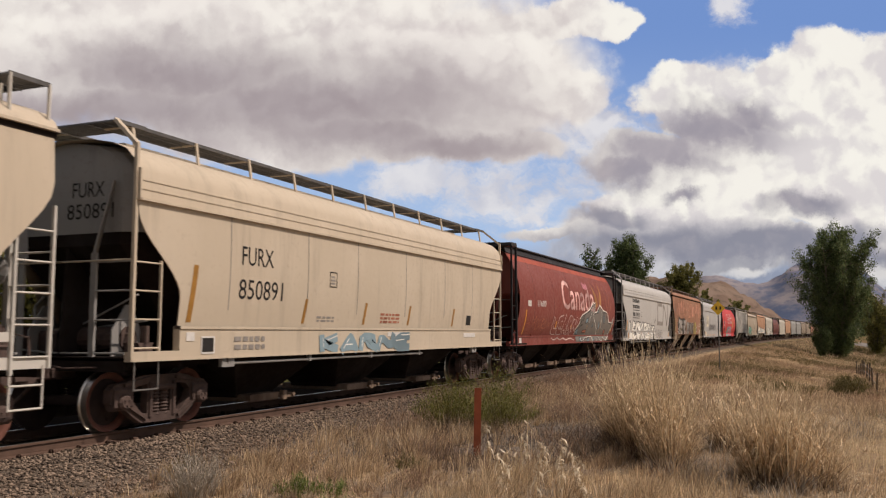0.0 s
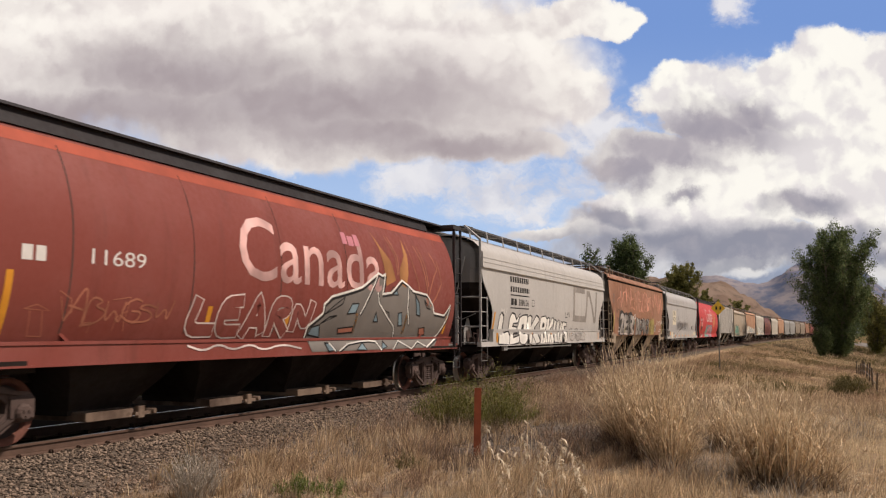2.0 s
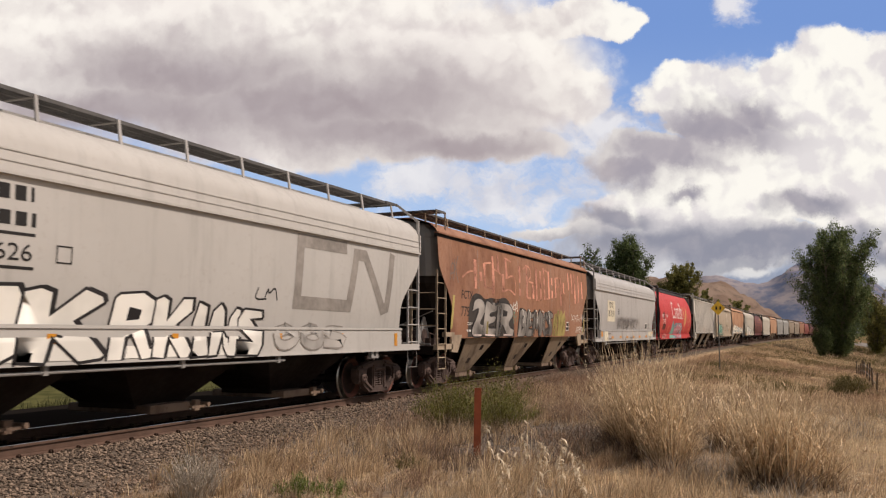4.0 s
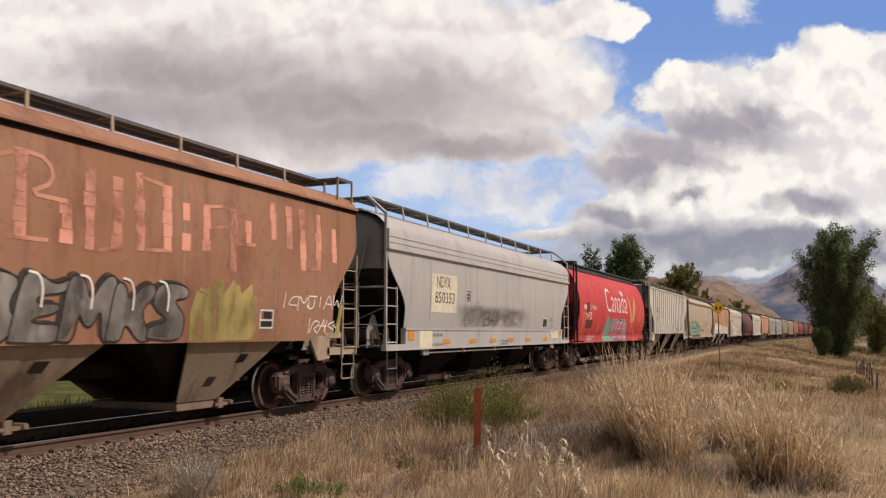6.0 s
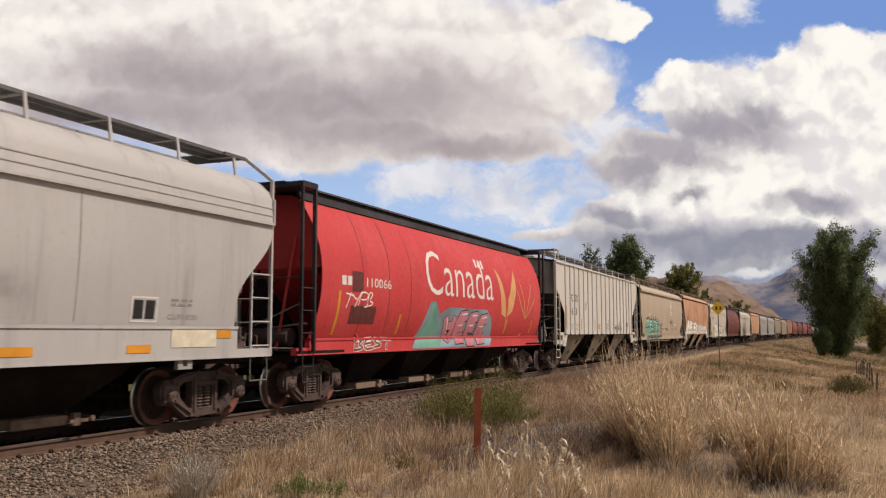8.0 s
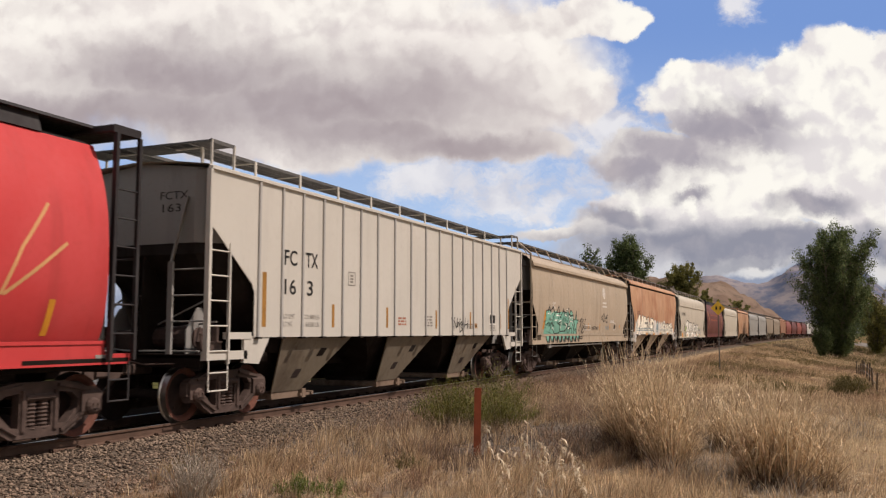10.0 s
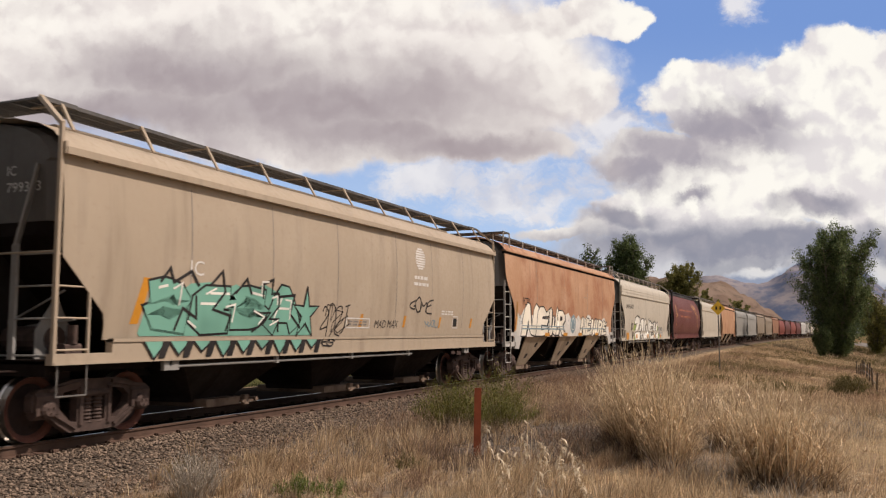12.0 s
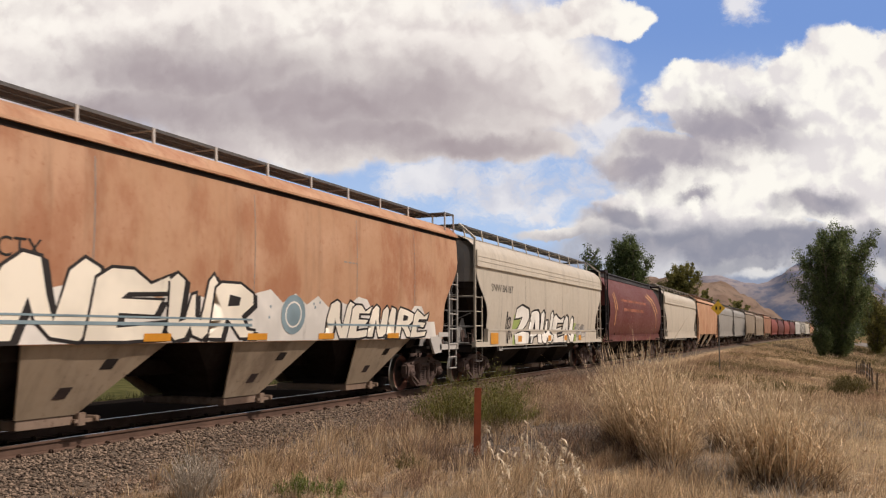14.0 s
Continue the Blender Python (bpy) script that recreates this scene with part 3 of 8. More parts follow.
def sill_mesh(kind, h, side, mat):
    s = Shape()
    x0, x1 = (1.44, 1.57) if kind in ("curved", "tall") else (1.33, 1.44)
    zt = 1.62 if kind == "curved" else 1.43 if kind == "tall" else 1.40
    zb = SILL_Z[kind]
    k = 1.05 if kind in ("curved", "tall") else 0.5
    low = zb + 0.15
    poly = [(-h, zb), (h, zb), (h, low), (h - k, low), (h - k + 0.0, zt), (-h + k, zt), (-h + k, low), (-h, low)]
    s.prism(poly, side * x0, side * x1, lambda u, v, w: (w, u, v))
    s.box(side * (x0 + 0.01), side * (x1 + 0.02), -h + k, h - k, zt - 0.05, zt)
    s.box(side * (x0 + 0.01), side * (x1 + 0.015), -h + 0.02, h - 0.02, zb, zb + 0.03)
    return s.mesh("side_sill", mat)


def platform_mesh(h, end, kind):
    s = Shape()
    s.box(-1.45, 1.45, end * (h - 1.9), end * (h - 0.02), 1.09, 1.15)
    s.box(-1.42, 1.42, end * (h - 0.10), end * (h - 0.02), 0.93, 1.13)
    for x in (-1.2, 1.2):
        s.box(x - 0.06, x + 0.06, end * (h - 2.2), end * (h - 0.1), 0.98, 1.09)
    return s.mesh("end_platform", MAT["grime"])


def ladder_parts(kind, h, side, end):
    """Corner ladder: its stiles, rungs and the stirrup under it, each a shape with its name."""
    out = []
    x = side * 1.535
    ya, yb = end * (h - 0.03), end * (h - 0.62)

    def bar(name, *a):
        out.append((name, Shape().bar(*a)))

    def pipe(name, pts, r):
        out.append((name, Shape().pipe(pts, r, 6)))
    if kind in ("curved", "tall", "round"):
        top, low = 2.62, 1.12
        z2 = TOP[kind]
        b = BOARD_Z[kind]
        bar("stile", (x, ya, low), (x, ya, z2), 0.06, 0.055)
        if kind in ("curved", "tall"):
            bar("roof_brace", (x, ya, z2 - 0.02), (side * 0.98, ya - end * 0.12, b), 0.07, 0.06)
            bar("stile", (x, yb, low + 0.1), (x, yb, top), 0.04, 0.035)
            rungs = spread(1.28, 2.57, 4)
        else:
            yb = end * (h - 0.50)
            bar("stile", (x, yb, low), (x, yb, z2), 0.075, 0.06)
            rungs = spread(1.5, 3.6, 6) if end > 0 else spread(1.5, 2.4, 3)
        pipe("grab_rail", [(x, ya, 2.6), (-x * 0.1, ya, 2.6)], 0.016)
    else:
        top, low = (3.05 if kind == "ribbed" else 3.0), 1.05
        bar("stile", (x, ya, low), (x, ya, 3.2 if kind == "smooth" else 2.2), 0.05, 0.04)
        bar("stile", (x, yb, 0.98), (x, yb, top), 0.05, 0.04)
        rungs = spread(1.2, top - 0.15, 5)
    for z in rungs:
        pipe("rung", [(x, ya, z), (x, yb, z)], 0.016)
    s = Shape()
    steps = (0.66,) if kind in ("curved", "tall") else (0.84, 0.54)
    for z in steps:
        s.pipe([(x, ya - end * 0.08, z), (x, yb, z)], 0.016, 6)
    for y in (ya - end * 0.08, yb):
        s.bar((x, y, 1.1), (x, y, steps[-1] - 0.01), 0.012, 0.026)
    out.append(("stirrup", s))
    return out


def ladder(kind, h, side, end, mat, car):
    made = ladder_parts(kind, h, side, end)
    root = part("ladder", made[0][1].mesh("ladder", mat), car)
    for name, s in made[1:]:
        part(name, s.mesh(name, MAT["end_dark"] if name == "stirrup" and kind in ("curved", "tall") else mat), root)


def board_mesh(kind, h):
    """Roof walkway of open grating, with its edge angles."""
    s = Shape()
    z = BOARD_Z[kind]
    if kind == "round":
        poly = [(-1.16, z - 0.30), (-1.05, z), (1.05, z), (1.16, z - 0.30), (1.08, z - 0.30), (0.98, z - 0.05), (-0.98, z - 0.05), (-1.08, z - 0.30)]
        s.prism(poly, -h + 0.55, h - 1.5, lambda u, v, w: (u, w, v))
        s.prism([(-1.16, z - 0.06), (-1.1, z), (1.1, z), (1.16, z - 0.06)], -h + 0.02, h - 0.02, lambda u, v, w: (u, w, v))
        for y in (-h + 0.3, h - 0.3):
            s.box(-1.55, 1.55, y - 0.28, y + 0.28, z - 0.14, z - 0.02, c=0.02)
        return s.mesh("running_board", MAT["black"])
    for side in (1, -1):
        a, b = side * 0.40, side * 0.97
        s.box(b - side * 0.02, b, -h + 0.15, h - 0.15, z - 0.045, z + 0.01)
        s.box(a, a + side * 0.02, -h + 0.15, h - 0.15, z - 0.045, z + 0.01)
        s.box((a + b) / 2 - 0.01, (a + b) / 2 + 0.01, -h + 0.15, h - 0.15, z - 0.035, z)
        n = int((2 * h - 0.3) / 0.055)
        for i in range(n):
            y = -h + 0.16 + i * 0.055
            s.box(a, b, y - 0.013, y + 0.013, z - 0.03, z)
    wide = 1.46 if kind in ("smooth", "ribbed") else 1.0
    for y in (-h + 0.45, h - 0.45):
        for i in range(11):
            s.box(-wide, wide, y - 0.32 + i * 0.06, y - 0.29 + i * 0.06, z - 0.03, z)
        for x in (-wide, wide):
            s.box(x - 0.012, x + 0.012, y - 0.33, y + 0.33, z - 0.05, z + 0.012)
    return s.mesh("running_board", MAT["grating"])


def board_post(kind):
    s = Shape()
    z = BOARD_Z[kind]
    lean = 0.12 if kind == "curved" else 0.45 if kind == "tall" else 0.02
    base = {"curved": 4.36, "tall": 4.36, "ribbed": 4.36, "smooth": 4.5}[kind]
    s.bar((0.98 + lean * 0.6, 0, base), (0.98, 0, z), 0.055, 0.03, (1, 0, 0))
    s.bar((0.98, 0, z - 0.03), (0.40, 0, z - 0.03), 0.05, 0.03)
    return s


def bay_mesh(kind, length, mat):
    """One hopper bay with its discharge gate."""
    s = Shape()
    if kind in ("curved", "tall", "round"):
        zt, wt, wb, zb = 1.32, 1.30, 0.60, 0.36
    else:
        zt, wt, wb, zb = SILL_Z[kind] + 0.02, 1.30, 0.56, 0.42
    lt, lb = length / 2, (0.62 if kind in ("curved", "tall", "round") else 0.55)

    def ring(w, l, z):
        return [(-w, -l, z), (w, -l, z), (w, l, z), (-w, l, z)]
    mid = (zt + zb) / 2
    s.add(ring(wt, lt, zt) + ring((wt + wb) / 2 + 0.06, (lt + lb) / 2, mid) + ring(wb, lb, zb) + ring(wb * 0.98, lb, zb - 0.08),
          [(4 * k + i, 4 * k + (i + 1) % 4, 4 * k + 4 + (i + 1) % 4, 4 * k + 4 + i) for k in range(3) for i in range(4)] + [(12, 15, 14, 13), (0, 1, 2, 3)])
    return s.mesh("hopper_bay", mat)


def bay_sheet_mesh(kind, length, mat):
    """The slanting outer sheet of a bay, wide under the sill and drawn in to the gate."""
    s = Shape()
    zt, zb = SILL_Z[kind] + 0.01, 0.34
    a, b = 0.345 * length, 0.52
    shift = -0.46
    s.add([(x, y, z) for d in (0.0, 0.03) for x, y, z in ((1.46 - d, -a, zt), (1.46 - d, a, zt), (0.95 - d, b + shift, zb), (0.95 - d, -b + shift, zb))],
          [(0, 1, 2, 3), (7, 6, 5, 4), (0, 4, 5, 1), (1, 5, 6, 2), (2, 6, 7, 3), (3, 7, 4, 0)])
    return s.mesh("bay_sheet", mat)


def slot_mesh(kind, u, y, half_u, half_y):
    """A small dark recess plate lying on a bay sheet, u of the way down it."""
    s = Shape()
    zt, zb = SILL_Z[kind] + 0.01, 0.34
    at = lambda v, w, lift: (1.46 - 0.51 * v + lift, w - 0.25 * (v - u), zt + (zb - zt) * v + lift * 0.6)
    ring = [(u - half_u * 0.6, y - half_y * 0.8), (u - half_u * 0.6, y + half_y), (u + half_u * 0.6, y + half_y * 0.8), (u + half_u * 0.6, y - half_y)]
    s.add([at(v, w, lift) for lift in (-0.01, 0.008) for v, w in ring], [(4, 5, 6, 7), (0, 1, 5, 4), (1, 2, 6, 5), (2, 3, 7, 6), (3, 0, 4, 7)])
    return s.mesh("sheet_slot", MAT["grime"] if u < 0.5 else MAT["wheel"])


def gate_mesh(w):
    """Sliding discharge gate with its end brackets and operating shaft."""
    s = Shape()
    s.box(-w, w, -0.55, 0.42, 0.20, 0.335, c=0.02)
    for x in (-w - 0.03, w + 0.03):
        s.box(x - 0.05, x + 0.05, 0.46, 0.60, 0.18, 0.36, c=0.015)
        s.box(x - 0.04, x + 0.04, 0.40, 0.86, 0.22, 0.27)
    s.pipe([(-w - 0.12, 0.78, 0.27), (w + 0.12, 0.78, 0.27)], 0.04, 8)
    return s.mesh("discharge_gate", MAT["gate"])


def frame_mesh():
    """Cast side frames and bolster of a truck."""
    s = Shape()
    for side in (1, -1):
        x0, x1 = side * 0.93, side * 1.07

        half = [(0.0, 0.85), (0.40, 0.85), (0.62, 0.81), (0.82, 0.75), (1.02, 0.73), (1.12, 0.65), (1.12, 0.45), (1.02, 0.39), (0.84, 0.36), (0.66, 0.23), (0.46, 0.11), (0.0, 0.10)]
        rim = half + [(-u, v) for u, v in half[::-1][1:-1]]
        win = [(0.33, 0.25), (0.44, 0.26), (0.66, 0.46), (0.68, 0.58), (0.56, 0.68), (0.33, 0.71)]
        holes = [win, [(-u, v) for u, v in win], [(-0.20, 0.25), (0.20, 0.25), (0.20, 0.60), (-0.20, 0.60)]]
        loops = [[Vector((0, u, v)) for u, v in q] for q in [rim] + holes]
        flat = [p for q in loops for p in q]
        tris = geometry.tessellate_polygon(loops)
        n = len(flat)
        s.add([(x, p.y, p.z) for x in (x0, x1) for p in flat], [tuple(q) for q in tris] + [tuple(n + i for i in q) for q in tris])
        k = 0
        for q in loops:
            m = len(q)
            s.add([(x, p.y, p.z) for x in (x0, x1) for p in q], [(i, (i + 1) % m, m + (i + 1) % m, m + i) for i in range(m)])
        for y in (-0.889, 0.889):
            s.box(x0, x1 + side * 0.05, y - 0.19, y + 0.19, 0.33, 0.70, c=0.06)
            s.lathe([(0.0, side * 1.19), (0.09, side * 1.19), (0.125, side * 1.15), (0.13, side * 1.05)], 12,
                    lambda r, a, o, y=y: (o, y + r * math.cos(a), 0.46 + r * math.sin(a)))
            for k in range(3):
                a = k * 2.094 + 0.5
                s.box(side * 1.185, side * 1.21, y + 0.05 * math.cos(a) - 0.015, y + 0.05 * math.cos(a) + 0.015,
                      0.445 + 0.05 * math.sin(a), 0.475 + 0.05 * math.sin(a))
        s.box(x0 - side * 0.03, x1 + side * 0.05, -0.24, 0.24, 0.60, 0.69, c=0.03)
        for u in (-0.27, 0.27):           # column guides beside the springs
            s.box(x0, x1 + side * 0.035, u - 0.035, u + 0.035, 0.20, 0.74, c=0.012)
        for u in (-1, 1):                 # flanges along the tension and compression members
            s.bar((side * 1.085, u * 0.36, 0.17), (side * 1.085, u * 0.80, 0.42), 0.05, 0.05, (1, 0, 0))
            s.bar((side * 1.085, u * 0.30, 0.80), (side * 1.085, u * 0.86, 0.71), 0.05, 0.05, (1, 0, 0))
    s.box(-1.05, 1.05, -0.20, 0.20, 0.60, 0.80, c=0.04)
    s.box(-0.30, 0.30, -0.25, 0.25, 0.78, 0.94)
    for y in (-0.45, 0.45):       # brake beams and shoes
        s.box(-0.80, 0.80, y - 0.04, y + 0.04, 0.33, 0.43)
    return s.mesh("truck", MAT["truck"])


def spring_mesh():
    s = Shape()
    prof = [(0.088 if i % 2 == 0 else 0.066, 0.225 + 0.37 * i / 14) for i in range(15)]
    s.lathe(prof, 10, lambda r, a, o: (r * math.cos(a), r * math.sin(a), o))
    return s.mesh("coil_spring", MAT["truck"])


def wheelset_mesh():
    s = Shape()
    for side in (1, -1):
        s.slot = 0
        s.lathe([(0.0, 0.87), (0.10, 0.87), (0.12, 0.80), (0.17, 0.76), (0.30, 0.735), (0.355, 0.745)], 40,
                lambda r, a, o, side=side: (side * o, r * math.cos(a), r * math.sin(a)))
        s.slot = 2
        s.lathe([(0.355, 0.745), (0.375, 0.80), (0.40, 0.815), (0.452, 0.82)], 40, lambda r, a, o, side=side: (side * o, r * math.cos(a), r * math.sin(a)))
        s.slot = 1
        s.lathe([(0.452, 0.82), (0.457, 0.75), (0.462, 0.715), (0.485, 0.70), (0.488, 0.685)], 40, lambda r, a, o, side=side: (side * o, r * math.cos(a), r * math.sin(a)))
        s.slot = 0
        s.lathe([(0.488, 0.685), (0.40, 0.68), (0.30, 0.70), (0.12, 0.68), (0.0, 0.68)], 40, lambda r, a, o, side=side: (side * o, r * math.cos(a), r * math.sin(a)))
        for k in range(2):        # chalk and cast marks on the plate
            a = k * 2.6
            s.box(side * 0.745, side * 0.765, 0.26 * math.cos(a) - 0.03, 0.26 * math.cos(a) + 0.03, 0.26 * math.sin(a) - 0.02, 0.26 * math.sin(a) + 0.02)
    s.lathe([(0.085, -1.1), (0.085, 1.1)], 14, lambda r, a, o: (o, r * math.cos(a), r * math.sin(a)))
    return s.mesh("wheelset", MAT["wheel"], MAT["tread"], MAT["rim"], smooth=True)


def coupler_mesh():
    s = Shape()
    s.box(-0.10, 0.10, -0.5, 0.50, 0.80, 0.98, c=0.03)
    s.box(-0.17, 0.15, 0.42, 0.72, 0.76, 1.02, c=0.04)
    s.box(0.08, 0.2, 0.62, 0.86, 0.78, 1.0, c=0.03)
    s.pipe([(0.25, -0.05, 0.85), (0.32, 0.25, 0.55), (0.22, 0.55, 0.42), (0.0, 0.75, 0.5)], 0.028, 8)
    s.pipe([(-1.1, -0.1, 1.0), (-0.4, 0.15, 0.98), (-0.1, 0.3, 1.06)], 0.014, 6)
    return s.mesh("coupler", MAT["truck"])


def brake_mesh():
    """Air brake valves, reservoir and hand brake wheel on an end platform."""
    s = Shape()
    s.pipe([(-0.9, -0.4, 1.42), (0.2, -0.4, 1.42)], 0.19, 14)
    s.box(0.45, 0.85, -0.55, -0.25, 1.16, 1.55, c=0.05)
    s.box(0.95, 1.2, -0.62, -0.35, 1.16, 1.40, c=0.04)
    s.lathe([(0.0, 1.05), (0.13, 1.05), (0.13, 1.32), (0.05, 1.36), (0.05, 1.5), (0.0, 1.5)], 12, lambda r, a, o: (1.15 + r * math.cos(a), -0.2 + r * math.sin(a), o + 0.1))
    return s.mesh("brake_gear", MAT["truck"])


def hand_brake_mesh():
    """Spoked hand wheel on its gear box, with the chain rod under it."""
    s = Shape()
    ring = [(0.6 + 0.28 * math.cos(k * math.pi / 8), -0.02, 2.4 + 0.28 * math.sin(k * math.pi / 8)) for k in range(17)]
    s.pipe(ring, 0.018, 6)
    for k in range(3):
        a = k * math.pi / 3
        s.pipe([(0.6 - 0.28 * math.cos(a), -0.02, 2.4 - 0.28 * math.sin(a)), (0.6 + 0.28 * math.cos(a), -0.02, 2.4 + 0.28 * math.sin(a))], 0.012, 6)
    s.box(0.48, 0.72, -0.2, -0.04, 2.25, 2.55, c=0.03)
    s.pipe([(0.6, -0.12, 2.25), (0.6, -0.12, 1.3)], 0.012, 6)
    s.lathe([(0.0, -0.04), (0.19, -0.05), (0.21, -0.09), (0.12, -0.15), (0.0, -0.15)], 16, lambda r, a, o: (0.98 + r * math.cos(a), o - 0.1, 2.32 + r * math.sin(a)))
    return s.mesh("hand_brake", MAT["end_grey"])


def end_piping_mesh():
    s = Shape()
    s.bar((0.35, -0.35, 1.1), (0.35, -0.35, 2.2), 0.06, 0.05)
    s.pipe([(1.0, -0.3, 1.1), (1.0, -0.3, 1.95), (0.75, -0.25, 2.1)], 0.022, 6)
    s.pipe([(1.38, -0.15, 1.25), (0.7, -0.1, 1.22), (0.3, 0.1, 1.2), (-1.3, 0.1, 1.2)], 0.018, 6)
    s.pipe([(-1.3, -0.35, 1.7), (-0.2, -0.5, 1.6), (0.6, -0.4, 1.35), (1.3, -0.2, 1.3)], 0.02, 6)
    s.pipe([(-1.2, -0.25, 2.1), (0.0, -0.35, 1.65), (0.9, -0.3, 1.5)], 0.016, 6)
    s.box(1.05, 1.45, -0.42, -0.12, 1.14, 1.2)
    return s.mesh("end_piping", MAT["end_grey"])


def jacking_pad_mesh():
    """Pad with a square hole under the sill beside the truck."""
    s = Shape()
    for y0, y1, z0, z1 in ((-0.17, -0.05, 0.93, 1.13), (0.05, 0.17, 0.93, 1.13), (-0.05, 0.05, 1.08, 1.13), (-0.05, 0.05, 0.93, 0.98)):
        s.box(1.46, 1.535, y0, y1, z0, z1)
    return s.mesh("jacking_pad", MAT["end_grey"])


def rod_mesh(h):
    s = Shape()
    s.pipe([(1.5, -h + 2.2, 0.99), (1.5, h - 6.0, 0.99)], 0.024, 8)
    for y in spread(-h + 2.4, h - 6.2, 4):
        s.box(1.47, 1.53, y - 0.04, y + 0.04, 0.95, 1.10)
    return s.mesh("brake_pipe", MAT["end_grey"])


CARS = []
DRESS = []
WHEELS = []


def hopper_car(name, label, kind, front, rear, body, roof=None, trim=None, ends="end_grey", hopper="grime", cut=None, spin=True, strips=True):
    """A covered hopper whose ends stand at front and rear (metres along the line at the clip's start)."""
    h = (rear - front) / 2
    mid = (rear + front) / 2
    cut = cut or kind
    car = tagged(new(name), label, "hopper car", "cars of the freight train")
    paint_mat = MAT[body]
    part("body", shell_mesh(kind, cut, h, paint_mat), car)
    part("roof", roof_mesh(kind, h, MAT[roof or body]), car)
    for end in (-1, 1):
        e = 0.75 if kind == "round" else 0.20
        part("end_sheet", end_mesh(kind, h, end, MAT[ends]), car, "grimy end bulkhead")
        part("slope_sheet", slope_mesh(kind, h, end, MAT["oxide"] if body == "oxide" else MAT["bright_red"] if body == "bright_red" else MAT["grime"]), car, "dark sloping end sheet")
        web = [(end * (h - 0.12), 1.1), (end * (h - e - 0.03), 2.84), (end * (h - 2.9), 1.12)]
        part("shear_plate", Shape().prism(web, -0.02, 0.02, lambda u, v, w: (w, u, v)).mesh("shear_plate", MAT["grime"]), car)
        part("end_platform", platform_mesh(h, end, kind), car, "end platform painted near-black with soot and shade")
        ob = part("coupler", cached("coupler", coupler_mesh), car, "rusty knuckle coupler", pose(0, end * h, 0, rz=0 if end > 0 else 180))
        part("brake_gear", cached("brake", brake_mesh), car, "rusty brake valves and hand wheel", pose(0, end * (h - 0.25), 0, rz=0 if end > 0 else 180))
        part("end_piping", cached("piping", end_piping_mesh), car, "dusty pale brake pipes and posts", pose(0, end * (h - 0.25), 0, rz=0 if end > 0 else 180))
        if end > 0:
            part("hand_brake", cached("hand", hand_brake_mesh), car, "dusty hand brake wheel", pose(0, h - 0.25, 0))
        if kind in ("curved", "tall"):
            for side in (1, -1):
                part("jacking_pad", cached(("pad", trim or body), lambda: jacking_pad_mesh()), car, at=pose(0, end * (h - 2.35), 0, rz=0 if side > 0 else 180))
        for side in (1, -1):
            ladder(kind, h, side, end, MAT[trim or body], car)
        t = part("truck", cached("truck", frame_mesh), car, "rusty cast side frames and bolster", pose(0, end * (h - 1.26), 0))
        for x in (-1.0, 1.0):
            for y in (-0.10, 0.10):
                part("coil_spring", cached("spring", spring_mesh), t, at=pose(x, y, 0))
        e = 0.75 if kind == "round" else 0.20
        strut = MAT["oxide"] if body == "oxide" else MAT["bright_red"] if body == "bright_red" else MAT[ends]
        if kind != "round":
            end_frame(kind, h, end, MAT["end_grey"] if trim is None else MAT[trim], car)
        for x in (-0.62, 0.62) if kind == "round" else ():
            part("end_strut", Shape().bar((x, end * (h - 0.55), 1.15), (x * 1.5, end * (h - e + 0.02), 3.5), 0.16, 0.05).mesh("end_strut", strut), car)
        for y in (-0.889, 0.889):
            w = part("wheelset", cached("wheelset", wheelset_mesh), t, "rust-brown wheels with bright treads", pose(0, y, WHEEL_R))
            if spin:
                WHEELS.append((w, y))
    for side in (1, -1):
        if kind in ("curved", "tall"):       # stepped strips of the eaves fascia
            for z in (3.66, 3.80) if strips else ():
                x = side_x(kind, z + 0.01)
                part("fascia_strip", Shape().box(side * (x - 0.006), side * (x + 0.012), -h + 0.05, h - 0.05, z, z + 0.022).mesh("fascia_strip", paint_mat), car)
            part("eaves_lip", Shape().box(side * 1.55, side * 1.635, -h + 0.05, h - 0.05, EAVES[kind] - 0.01, EAVES[kind] + (0.03 if strips else 0.09)).mesh("eaves_lip", paint_mat), car)
            for e in (-h + 0.05, h - 0.05):
                part("fascia_cap", Shape().box(side * 1.50, side * 1.62, e - 0.02, e + 0.02, EAVES[kind] - 0.01, EAVES[kind] + (0.48 if strips else 0.16)).mesh("fascia_cap", paint_mat), car)
        if kind == "smooth":
            part("eaves_lip", Shape().box(side * 1.46, side * 1.59, -h + 0.04, h - 0.04, 4.185, 4.225).mesh("eaves_lip", MAT[roof or body]), car)
            part("eaves_channel", Shape().box(side * 1.46, side * 1.538, -h + 0.04, h - 0.04, 4.10, 4.183).mesh("eaves_channel", MAT["grime"]), car)
